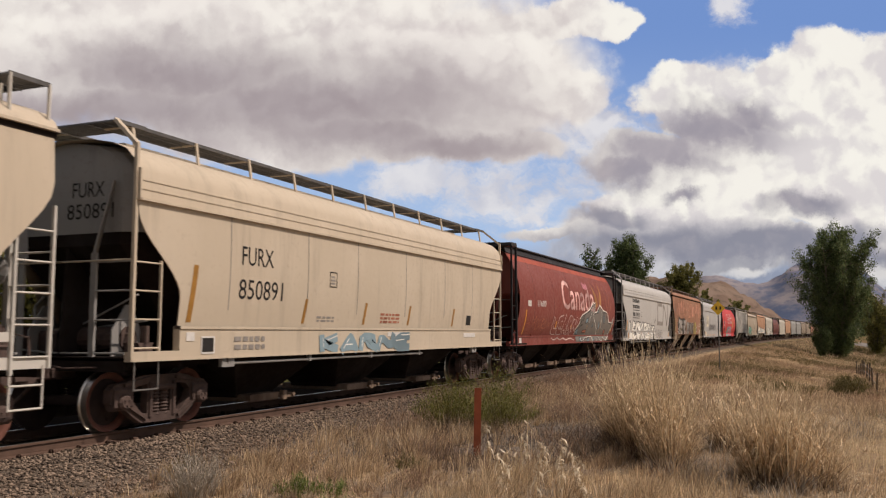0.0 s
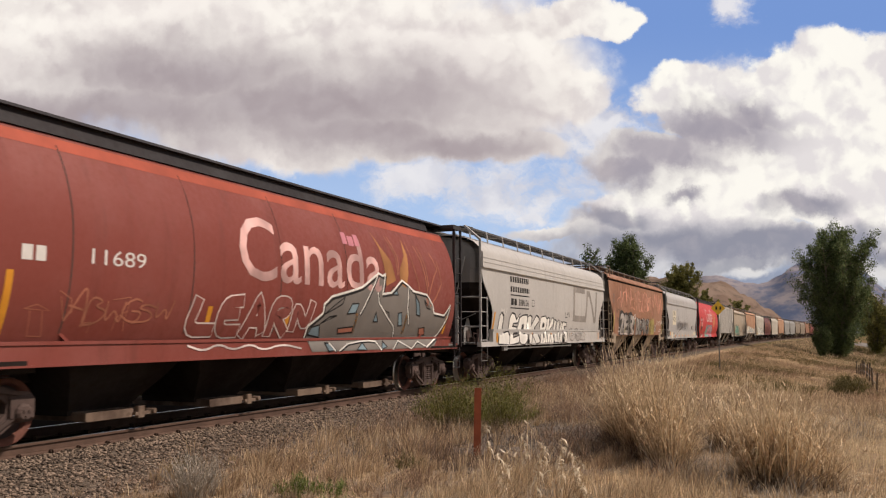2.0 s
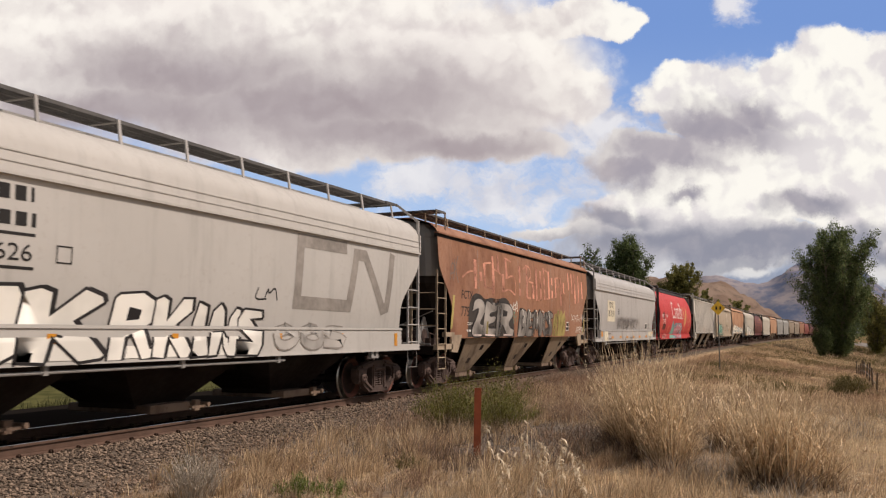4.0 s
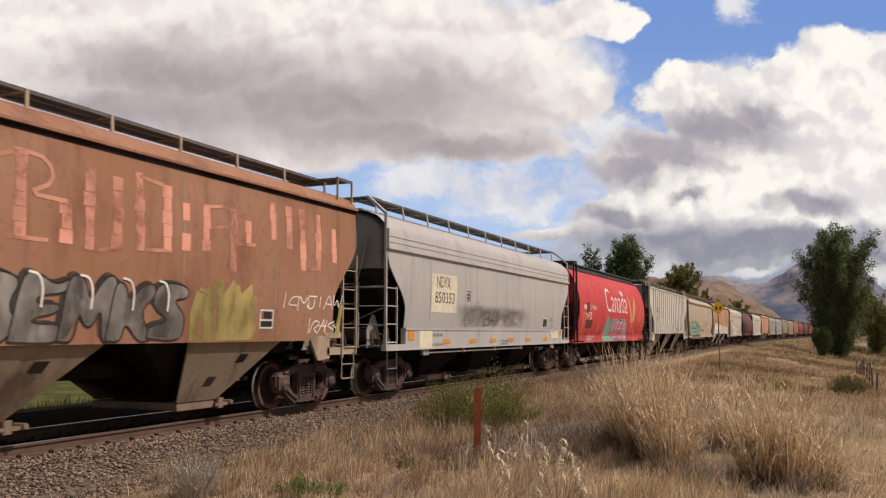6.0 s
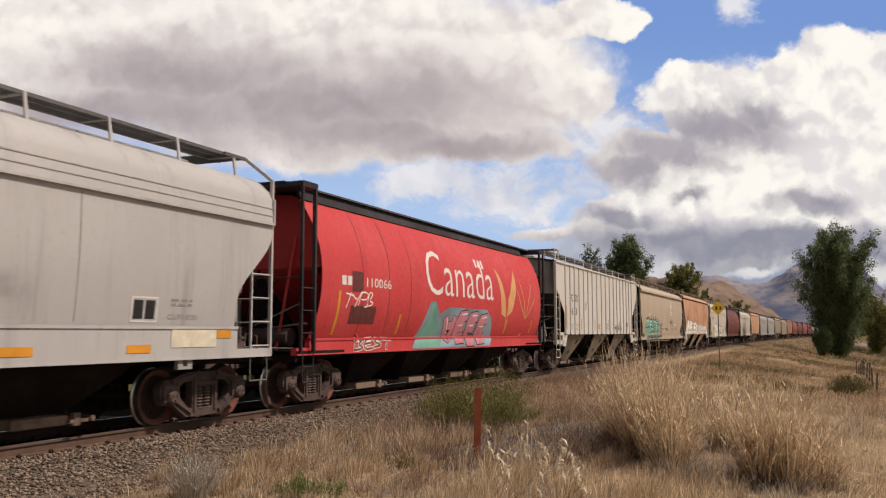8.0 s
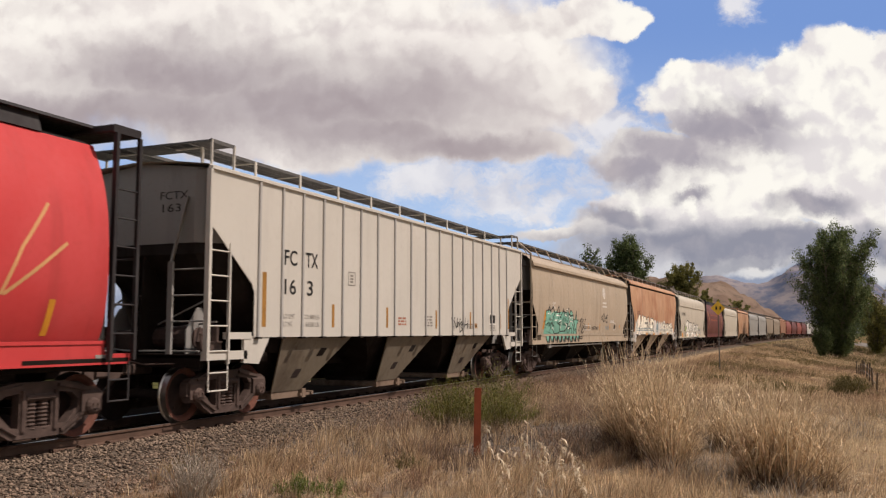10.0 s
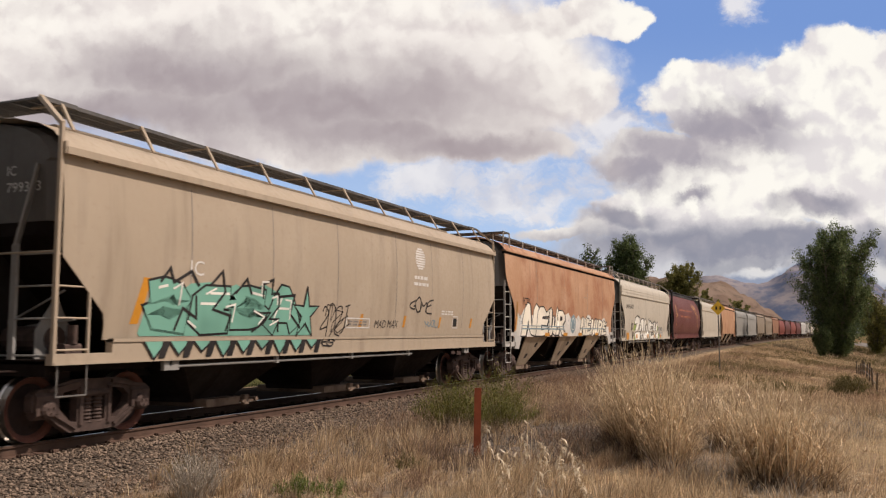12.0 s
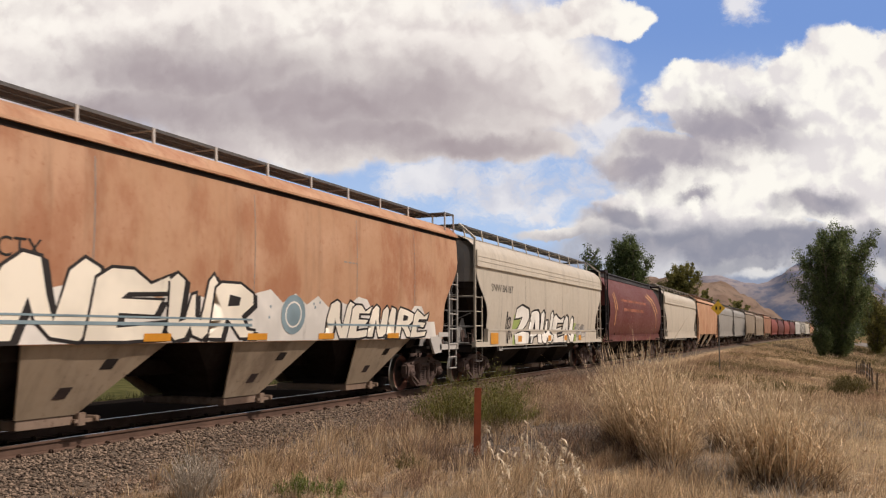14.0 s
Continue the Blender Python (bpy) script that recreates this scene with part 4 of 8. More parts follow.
        if kind == "ribbed":
            part("eaves_lip", Shape().box(side * 1.50, side * 1.59, -h + 0.04, h - 0.04, 4.27, 4.325).mesh("eaves_lip", paint_mat), car)
            for at in (-6.97, -6.22, -5.50, -4.72, -3.92, -3.12, -2.30, -1.41, -0.49, 0.41, 1.30, 2.21, 3.01, 3.82, 4.62, 5.41, 6.13, 6.85):
                me = cached(("rib", body), lambda: Shape().box(1.535, 1.58, -0.026, 0.026, 1.44, 4.268, c=0.008).mesh("rib", MAT["light_grey"]))
                part("rib", me, car, at=pose(0, at, 0, rz=0 if side > 0 else 180))
                part("rib_foot", cached("rib_foot", lambda: Shape().box(1.50, 1.60, -0.07, 0.07, 1.40, 1.436).mesh("rib_foot", MAT["grime"])), car, at=pose(0, at, 0, rz=0 if side > 0 else 180))
            for e in (-h + 0.04, h - 0.04):
                part("corner_post", Shape().box(side * 1.49, side * 1.582, e - 0.035, e + 0.035, 1.05, 4.268).mesh("corner_post", paint_mat), car)
    if kind != "round":
        top = ROOF[kind][-1][0]
        part("hatch_coaming", Shape().box(-0.38, 0.38, -h + 1.0, h - 1.0, top - 0.06, top + 0.14, c=0.04).mesh("hatch_coaming", MAT[roof or body]), car)
    if kind in ("curved", "tall", "round"):
        for side in (1, -1):
            part("side_sill", sill_mesh(kind, h, side, paint_mat), car)
    else:
        for end in (-1, 1):       # bolster plates under the body
            for side in (1, -1):
                s = Shape()
                ye = end * (h - 1.35)
                s.prism([(ye - end * 0.55, 1.45), (ye + end * 0.25, 1.45), (ye + end * 0.25, 0.98), (ye - end * 0.2, 0.95)], side * 1.46, side * 1.52, lambda u, v, w: (w, u, v))
                s.box(side * 1.44, side * 1.52, end * (h - 1.2), end * (h - 0.02), 1.05, 1.20)
                s.box(side * 1.44, side * 1.53, end * (h - 1.3), end * (h - 0.6), 1.40, 1.52)
                part("bolster_plate", s.mesh("bolster_plate", MAT[trim or body]), car)
    part("running_board", cached(("board", kind, round(h, 2)), lambda: board_mesh(kind, h)), car, "roof walkway of open steel grating")
    if kind != "round":
        n = 11
        for i in range(n):
            for side in (1, -1):
                me = cached(("post", kind, trim or body), lambda: board_post(kind).mesh("board_post", MAT[trim or body]))
                part("board_post", me, car, at=pose(0, -h + 0.5 + (2 * h - 1.0) * i / (n - 1), 0, rz=0 if side > 0 else 180))
    if kind in ("smooth", "ribbed"):       # uprights that carry the crosswalk at the corners
        for end in (-1, 1):
            for side in (1, -1):
                for y in (h - 0.14, h - 0.76):
                    post = Shape().bar((side * 1.47, end * y, 4.28), (side * 1.47, end * y, BOARD_Z[kind] - 0.01), 0.04, 0.03)
                    part("crosswalk_post", post.mesh("crosswalk_post", MAT[trim or body]), car)
    s = Shape()
    s.box(-0.22, 0.22, -h + 0.4, h - 0.4, 0.78, 1.06, c=0.03)
    s.box(-0.45, 0.45, -h + 2.6, h - 2.6, 1.20, 1.34)
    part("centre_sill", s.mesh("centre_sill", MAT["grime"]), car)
    bays = 3 if kind != "round" else 4
    span = (2 * h - 5.2) / bays
    for i in range(bays):
        y = -h + 2.6 + span * (i + 0.5) if kind not in ("ribbed", "smooth") else -0.2 + 4.45 * (i - 1)
        # the black bay carries painted shade behind the lighter outer sheets
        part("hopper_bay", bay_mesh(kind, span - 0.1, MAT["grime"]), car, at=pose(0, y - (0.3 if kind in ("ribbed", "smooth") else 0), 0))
        if kind in ("ribbed", "smooth"):
            sheet = cached(("sheet", kind, hopper, round(span, 2)), lambda: bay_sheet_mesh(kind, span, MAT[hopper]))
            ob = part("bay_sheet", sheet, car, "dusty rust-streaked hopper sheet", pose(0, y, 0))
            part("sheet_slot", cached(("slot", kind), lambda: slot_mesh(kind, 0.30, 0.30, 0.12, 0.14)), ob, "dark slot through the sheet")
            part("sheet_pocket", cached(("pocket", kind), lambda: slot_mesh(kind, 0.68, -0.36, 0.13, 0.13)), ob, "rusty vibrator pocket")
            part("bay_sheet", sheet, car, "dusty rust-streaked hopper sheet", pose(0, y - 0.8, 0, rz=180))
        part("discharge_gate", cached(("gate", kind in ("curved", "tall", "round")), lambda: gate_mesh(0.88 if kind in ("curved", "tall", "round") else 0.93)), car, "dusty sliding discharge gate", pose(0, y - (0.4 if kind in ("ribbed", "smooth") else 0), 0))
    if kind in ("curved", "tall"):
        part("brake_pipe", rod_mesh(h), car, "thin steel brake pipe")
    CARS.append((car, mid))
    DRESS.append((car, h))


# ---- writing, reflectors and graffiti on the car sides ----
INK = {
    "ink": plain("black_stencil_paint", (0.022, 0.02, 0.019), 0.7, vary=0.4),
    "chalk": plain("white_stencil_paint", (0.66, 0.63, 0.59), 0.7, vary=0.15),
    "dull": plain("faded_grey_stencil", (0.27, 0.245, 0.22), 0.8, vary=0.3),
    "spray_grey": plain("grey_spray_paint", (0.185, 0.165, 0.145), 0.65, vary=0.2, scale=1.2),
    "spray_pink": plain("pink_spray_paint", (0.52, 0.20, 0.235), 0.6, vary=0.2, scale=2.0),
    "spray_rust": plain("salmon_spray_paint", (0.40, 0.155, 0.10), 0.6, vary=0.2, scale=2.0),
    "spray_green": plain("lime_spray_paint", (0.30, 0.38, 0.12), 0.7, vary=0.3, scale=1.5),
    "wheat": plain("wheat_yellow_paint", (0.55, 0.30, 0.13), 0.65, vary=0.25, scale=1.5),
    "amber": plain("amber_reflector_film", (0.62, 0.27, 0.03), 0.35, vary=0.15),
    "ochre": plain("dirty_ochre_reflector_film", (0.33, 0.165, 0.035), 0.5, vary=0.25),
    "patch": plain("pale_yellow_patch_paint", (0.66, 0.60, 0.46), 0.6, vary=0.2),
}


def worn(name, color, cover, rough=0.65, scale=3.0, vary=0.25, streak=0.35):
    """Thin sprayed paint through which the car's own paint shows in flakes and streaks."""
    t = Tree(name)
    p = t.coord()
    a = t.noise(t.scaled(p, (1.0, 1.0, streak)), scale, 7, 0.65)
    b = t.noise(p, scale * 0.3, 3)
    lo, hi = tuple(c * (1 - vary) for c in color), tuple(min(1.0, c * (1 + vary)) for c in color)
    t.principled(t.mix(t.step(b, 0.35, 0.65), lo, hi), rough, spec=0.25)
    body = t.out.inputs[0].links[0].from_socket
    m = t.t.nodes.new("ShaderNodeMixShader")
    t.put(m.inputs[0], t.step(t.math("ADD", t.math("MULTIPLY", a, 0.6), t.math("MULTIPLY", b, 0.4)), 0.62 - 0.28 * cover, 0.40 - 0.28 * cover, 1.0, 0.05))
    t.t.links.new(t.t.nodes.new("ShaderNodeBsdfTransparent").outputs[0], m.inputs[1])
    t.t.links.new(body, m.inputs[2])
    t.t.links.new(m.outputs[0], t.out.inputs[0])
    return t.mat


INK.update({
    "faded_pink": worn("sun_faded_pink_paint", (0.60, 0.28, 0.20), 0.40, 0.75, 3.2, 0.25, 0.9),
    "faded_thin": worn("thin_faded_pink_paint", (0.52, 0.25, 0.17), 0.36, 0.75, 3.0),
    "spray_yellow": worn("weak_yellow_spray_paint", (0.38, 0.31, 0.11), 0.35, 0.7, 2.5),
    "spray_blue": worn("dusty_blue_spray_paint", (0.20, 0.275, 0.31), 0.9, 0.6, 2.0),
    "spray_teal": worn("teal_spray_paint", (0.145, 0.32, 0.25), 0.80, 0.6, 1.4, 0.4),
    "spray_white": worn("white_spray_paint", (0.78, 0.755, 0.69), 0.95, 0.6, 3.5, 0.12),
    "spray_silver": worn("silver_spray_paint", (0.36, 0.34, 0.315), 0.50, 0.5, 2.2, 0.4),
    "spray_black": worn("black_spray_paint", (0.025, 0.022, 0.022), 0.8, 0.6, 3.0),
    "ghost_white": worn("thin_white_spray_paint", (0.70, 0.67, 0.62), 0.78, 0.65, 3.0, 0.15),
    "dirty_silver": worn("streaky_silver_spray_paint", (0.30, 0.275, 0.25), 0.42, 0.55, 3.0, 0.5, 0.18),
    "black_haze": worn("soft_black_spray_haze", (0.035, 0.03, 0.028), 0.40, 0.75, 2.4),
    "dark_haze": worn("thin_black_spray_haze", (0.05, 0.043, 0.038), 0.30, 0.8, 1.6),
    "cream_spray": worn("cream_white_spray_paint", (0.82, 0.76, 0.64), 0.97, 0.6, 3.0, 0.1),
    "faded_white": worn("flaking_white_paint", (0.62, 0.52, 0.48), 0.72, 0.6, 4.0, 0.25),
    "soot": worn("sooty_stain", (0.17, 0.16, 0.15), 0.45, 0.85, 2.0),
    "line_red": worn("pale_red_line_paint", (0.34, 0.13, 0.08), 0.6, 0.65, 4.0),
    "gold": worn("faded_gold_paint", (0.36, 0.165, 0.06), 0.8, 0.65, 3.0),
})


def smear():
    """A thin soft-edged band of soot, densest along its upper side."""
    t = Tree("thin_sooty_smear")
    p = t.coord()
    sep = t.t.nodes.new("ShaderNodeSeparateXYZ")
    t.put(sep.inputs[0], p)
    n = t.noise(t.scaled(p, (1.0, 0.8, 1.2)), 2.2, 7, 0.6)
    z = t.math("ADD", sep.outputs[2], t.math("MULTIPLY", t.math("SUBTRACT", n, 0.5), 0.35))
    k = t.math("MULTIPLY", t.step(z, 2.38, 2.16), t.step(z, 1.62, 2.1, 0.25, 1.0))
    k = t.math("MULTIPLY", k, t.step(t.math("ABSOLUTE", t.math("ADD", sep.outputs[1], 0.6)), 3.9, 1.8))
    k = t.math("MULTIPLY", k, t.step(n, 0.25, 0.65, 0.15, 0.62))
    t.principled((0.12, 0.105, 0.10), 0.85, spec=0.2)
    body = t.out.inputs[0].links[0].from_socket
    m = t.t.nodes.new("ShaderNodeMixShader")
    t.put(m.inputs[0], k)
    t.t.links.new(t.t.nodes.new("ShaderNodeBsdfTransparent").outputs[0], m.inputs[1])
    t.t.links.new(body, m.inputs[2])
    t.t.links.new(m.outputs[0], t.out.inputs[0])
    return t.mat


INK["soot_smear"] = smear()
GLYPH = {   # centre lines of block letters in a unit box
    "A": [[(0, 0), (0.42, 1), (0.6, 1), (1, 0)], [(0.2, 0.35), (0.8, 0.35)]],
    "C": [[(1, 0.85), (0.5, 1), (0, 0.6), (0.1, 0.1), (0.9, 0.1)]],
    "B": [[(0, 0), (0.05, 1), (0.85, 0.9), (0.3, 0.52), (0.95, 0.3), (0.8, 0.02), (0, 0)]],
    "D": [[(0, 0), (0.05, 1), (0.7, 0.9), (1, 0.5), (0.7, 0.05), (0, 0)]],
    "G": [[(1, 0.85), (0.5, 1), (0, 0.6), (0.1, 0.1), (0.9, 0.05), (0.95, 0.45), (0.55, 0.45)]],
    "J": [[(0.2, 1), (1, 0.95)], [(0.65, 0.95), (0.6, 0.15), (0.3, 0), (0, 0.2)]],
    "E": [[(1, 1), (0.1, 0.95), (0, 0), (1, 0.05)], [(0.05, 0.5), (0.75, 0.55)]],
    "H": [[(0, 0), (0.05, 1)], [(1, 0), (0.95, 1)], [(0, 0.45), (1, 0.5)]],
    "I": [[(0.5, 0), (0.5, 1)]],
    "K": [[(0, 0), (0.05, 1)], [(0.95, 1), (0.1, 0.45), (1, 0)]],
    "L": [[(0.2, 1), (0, 0), (1, 0.05)]],
    "M": [[(0, 0), (0.1, 1), (0.5, 0.3), (0.9, 1), (1, 0)]],
    "N": [[(0, 0), (0.1, 1), (0.85, 0.05), (1, 1)]],
    "O": [[(0.5, 1), (0.05, 0.7), (0.1, 0.2), (0.5, 0), (0.95, 0.3), (0.9, 0.8), (0.5, 1)]],
    "P": [[(0, 0), (0.05, 1), (0.9, 0.95), (0.95, 0.55), (0.1, 0.45)]],
    "R": [[(0, 0), (0.05, 1), (0.85, 0.95), (0.9, 0.6), (0.2, 0.5), (1, 0)]],
    "S": [[(0.95, 0.9), (0.3, 1), (0.05, 0.7), (0.9, 0.4), (0.8, 0.05), (0, 0.05)]],
    "T": [[(0, 1), (1, 0.95)], [(0.5, 0.95), (0.45, 0)]],
    "U": [[(0, 1), (0.05, 0.1), (0.9, 0.1), (1, 1)]],
    "V": [[(0, 1), (0.45, 0), (1, 1)]],
    "W": [[(0, 1), (0.25, 0), (0.5, 0.8), (0.75, 0), (1, 1)]],
    "Y": [[(0, 1), (0.5, 0.45), (1, 1)], [(0.5, 0.45), (0.45, 0)]],
    "Z": [[(0, 0.85), (0.4, 1), (0.95, 0.8), (0.75, 0.45), (0, 0.05), (1, 0)]],
}


def onto(bm, kind, off):
    """Wraps a flat mesh of (y, z) points onto the near side of a car, off metres proud of the sheet."""
    zs = [v.co.z for v in bm.verts]
    if kind != "ribbed" and zs:
        for z, _ in PROFILE[kind] + [(1.60, 0), (1.41, 0), (1.38, 0)]:
            if min(zs) < z < max(zs):
                bmesh.ops.bisect_plane(bm, geom=bm.verts[:] + bm.edges[:] + bm.faces[:], dist=1e-5, plane_co=(0, 0, z), plane_no=(0, 0, 1))
    for f in bm.faces:
        f.smooth = True
    for v in bm.verts:
        v.co.x = side_x(kind, v.co.z) + off + v.co.x
        if kind == "ribbed":
            v.co.x = 1.54 + off


def stick(car, kind, name, bm, mat, off, label=""):
    onto(bm, kind, off)
    bmesh.ops.recalc_face_normals(bm, faces=bm.faces)
    me = bpy.data.meshes.new(name)
    bm.to_mesh(me)
    bm.free()
    me.materials.append(INK[mat])
    return part(name, me, car, label)


def quad(bm, pts, lift=0.0):
    bm.faces.new([bm.verts.new((lift, y, z)) for y, z in pts])


def patches(car, kind, name, mat, polys, off=0.004, label=""):
    """Flat painted shapes, each a closed outline of (y, z)."""
    if len(polys) > 1 and name in SINGLE:
        return [patches(car, kind, name, mat, [q], off, label) for q in polys]
    bm = bmesh.new()
    for k, poly in enumerate(polys):
        vs = [bm.verts.new((0.0003 * (k % 6), y, z)) for y, z in poly]
        for tri in geometry.tessellate_polygon([[Vector((0, y, z)) for y, z in poly]]):
            try:
                bm.faces.new([vs[i] for i in tri])
            except ValueError:
                pass
    return stick(car, kind, name, bm, mat, off, label)


SINGLE = ("reflector_strip", "label_plate", "owner_mark", "flag_mark", "data_panel", "route_board", "grain_leaf", "rule_line", "paint_patch", "graffiti_patch", "graffiti_shadow", "chalk_drawing", "graffiti_highlight", "graffiti_tooth")


def rect(y0, y1, z0, z1, lean=0.0):
    return [(y0, z0), (y1, z0), (y1 + lean, z1), (y0 + lean, z1)]


def ribbon(bm, pts, w, lift):
    """A mitred painted stroke along (y, z) points."""
    p = [Vector(q) for q in pts]
    left, right = [], []
    for i, q in enumerate(p):
        a = (q - p[i - 1]).normalized() if i else (p[1] - q).normalized()
        b = (p[i + 1] - q).normalized() if i < len(p) - 1 else a
        d = a + b
        d = d.normalized() if d.length > 0.2 else a
        n = Vector((-d.y, d.x))
        k = w / 2 / max(0.55, n.dot(Vector((-a.y, a.x))))
        e = d * (w * 0.3) * (-1 if i == 0 else 1 if i == len(p) - 1 else 0)
        left.append(bm.verts.new((lift, *(q + n * k + e))))
        right.append(bm.verts.new((lift, *(q - n * k + e))))
    for i in range(len(p) - 1):
        bm.faces.new((left[i], left[i + 1], right[i + 1], right[i]))


def strokes(car, kind, name, mat, lines, w, off=0.006, label=""):
    if len(lines) > 1 and name in SINGLE:
        return [strokes(car, kind, name, mat, [q], w, off + 0.0003 * (k % 9), label) for k, q in enumerate(lines)]
    bm = bmesh.new()
    for k, pts in enumerate(lines):
        ribbon(bm, pts, w, 0.0003 * (k % 9))
    return stick(car, kind, name, bm, mat, off, label)


def lettering(car, kind, text, y0, y1, z0, z1, mat="ink", shear=0.0, bold=0.0, name="lettering"):
    """Painted characters fitted into a box on the car side."""
    cu = bpy.data.curves.new("text", "FONT")
    cu.body, cu.offset, cu.resolution_u = text, bold, 3
    ob = bpy.data.objects.new("text", cu)
    scene.collection.objects.link(ob)
    me = bpy.data.meshes.new_from_object(ob.evaluated_get(bpy.context.evaluated_depsgraph_get()))
    bpy.data.objects.remove(ob)
    bpy.data.curves.remove(cu)
    bm = bmesh.new()
    bm.from_mesh(me)
    bpy.data.meshes.remove(me)
    xs, ys = [v.co.x for v in bm.verts], [v.co.y for v in bm.verts]
    a, b, c, d = min(xs), max(xs), min(ys), max(ys)
    for v in bm.verts:
        k = (v.co.y - c) / (d - c)
        v.co = (0, y0 + (y1 - y0) * (v.co.x - a) / (b - a) + shear * k, z0 + (z1 - z0) * k)
    bmesh.ops.triangulate(bm, faces=bm.faces)
    ob = stick(car, kind, name, bm, mat, 0.005)
    return tagged(ob, kind="stuff") if name == "small_print" else ob


def bars(car, kind, y0, y1, z0, z1, n, mat="ink", broken=0):
    """Lines of small print that cannot be read, as short bars."""
    rnd = random.Random(int((y0 + 20) * 977 + z0 * 131))
    polys = []
    pitch = (z1 - z0) / n
    for i in range(n):
        y = y0
        z = z1 - (i + 1) * pitch
        while y < y1 - 0.02:
            e = min(y1, y + (rnd.uniform(0.08, 0.25) if not broken else broken))
            polys.append(rect(y, e, z + pitch * 0.15, z + pitch * 0.75))
            y = e + (0.05 if not broken else broken * 0.45)
    return tagged(patches(car, kind, "small_print", mat, polys, 0.004), kind="stuff")


def piece(car, kind, text, y0, y1, z0, z1, fill, edge, w, seed, rim=0.05, lean=0.0, shine=None, shadow=None, jig=0.07, soft_turns=1):
    """A sprayed piece: fat leaning block forms with a dark rim, an offset shadow and thin highlights."""
    rnd = random.Random(seed)
    n = len(text)
    cell = (y1 - y0) / n
    forms = []
    for i, ch in enumerate(text):
        a = y0 + cell * i + w * 0.55
        b = y0 + cell * (i + 1) - w * 0.35
        lo, hi = z0 + w * 0.5 + rnd.uniform(0, 0.06), z1 - w * 0.5 - rnd.uniform(0, 0.14) * (z1 - z0)
        for line in GLYPH[ch]:
            forms.append(rounded([(a + (b - a) * (u + rnd.uniform(-jig, jig)) + lean * v, lo + (hi - lo) * min(1.08, max(-0.05, v + rnd.uniform(-jig, jig)))) for u, v in line], soft_turns))
    if shadow:
        strokes(car, kind, "graffiti_shadow", shadow, [[(y - 0.09, z + 0.03) for y, z in f] for f in forms], w + rim * 1.2, 0.003, "dark sprayed shadow of the graffiti")
    if edge:
        strokes(car, kind, "graffiti_outline", edge, forms, w + rim * 2, 0.006, "sprayed outline of the graffiti")
    ob = strokes(car, kind, "graffiti_fill", fill, forms, w, 0.009, "sprayed letter forms")
    if shine:
        strokes(car, kind, "graffiti_highlight", shine, [[(y + w * 0.22, z + w * 0.2) for y, z in f[:3]] for f in forms], w * 0.12, 0.012, "thin sprayed highlights")
    return ob


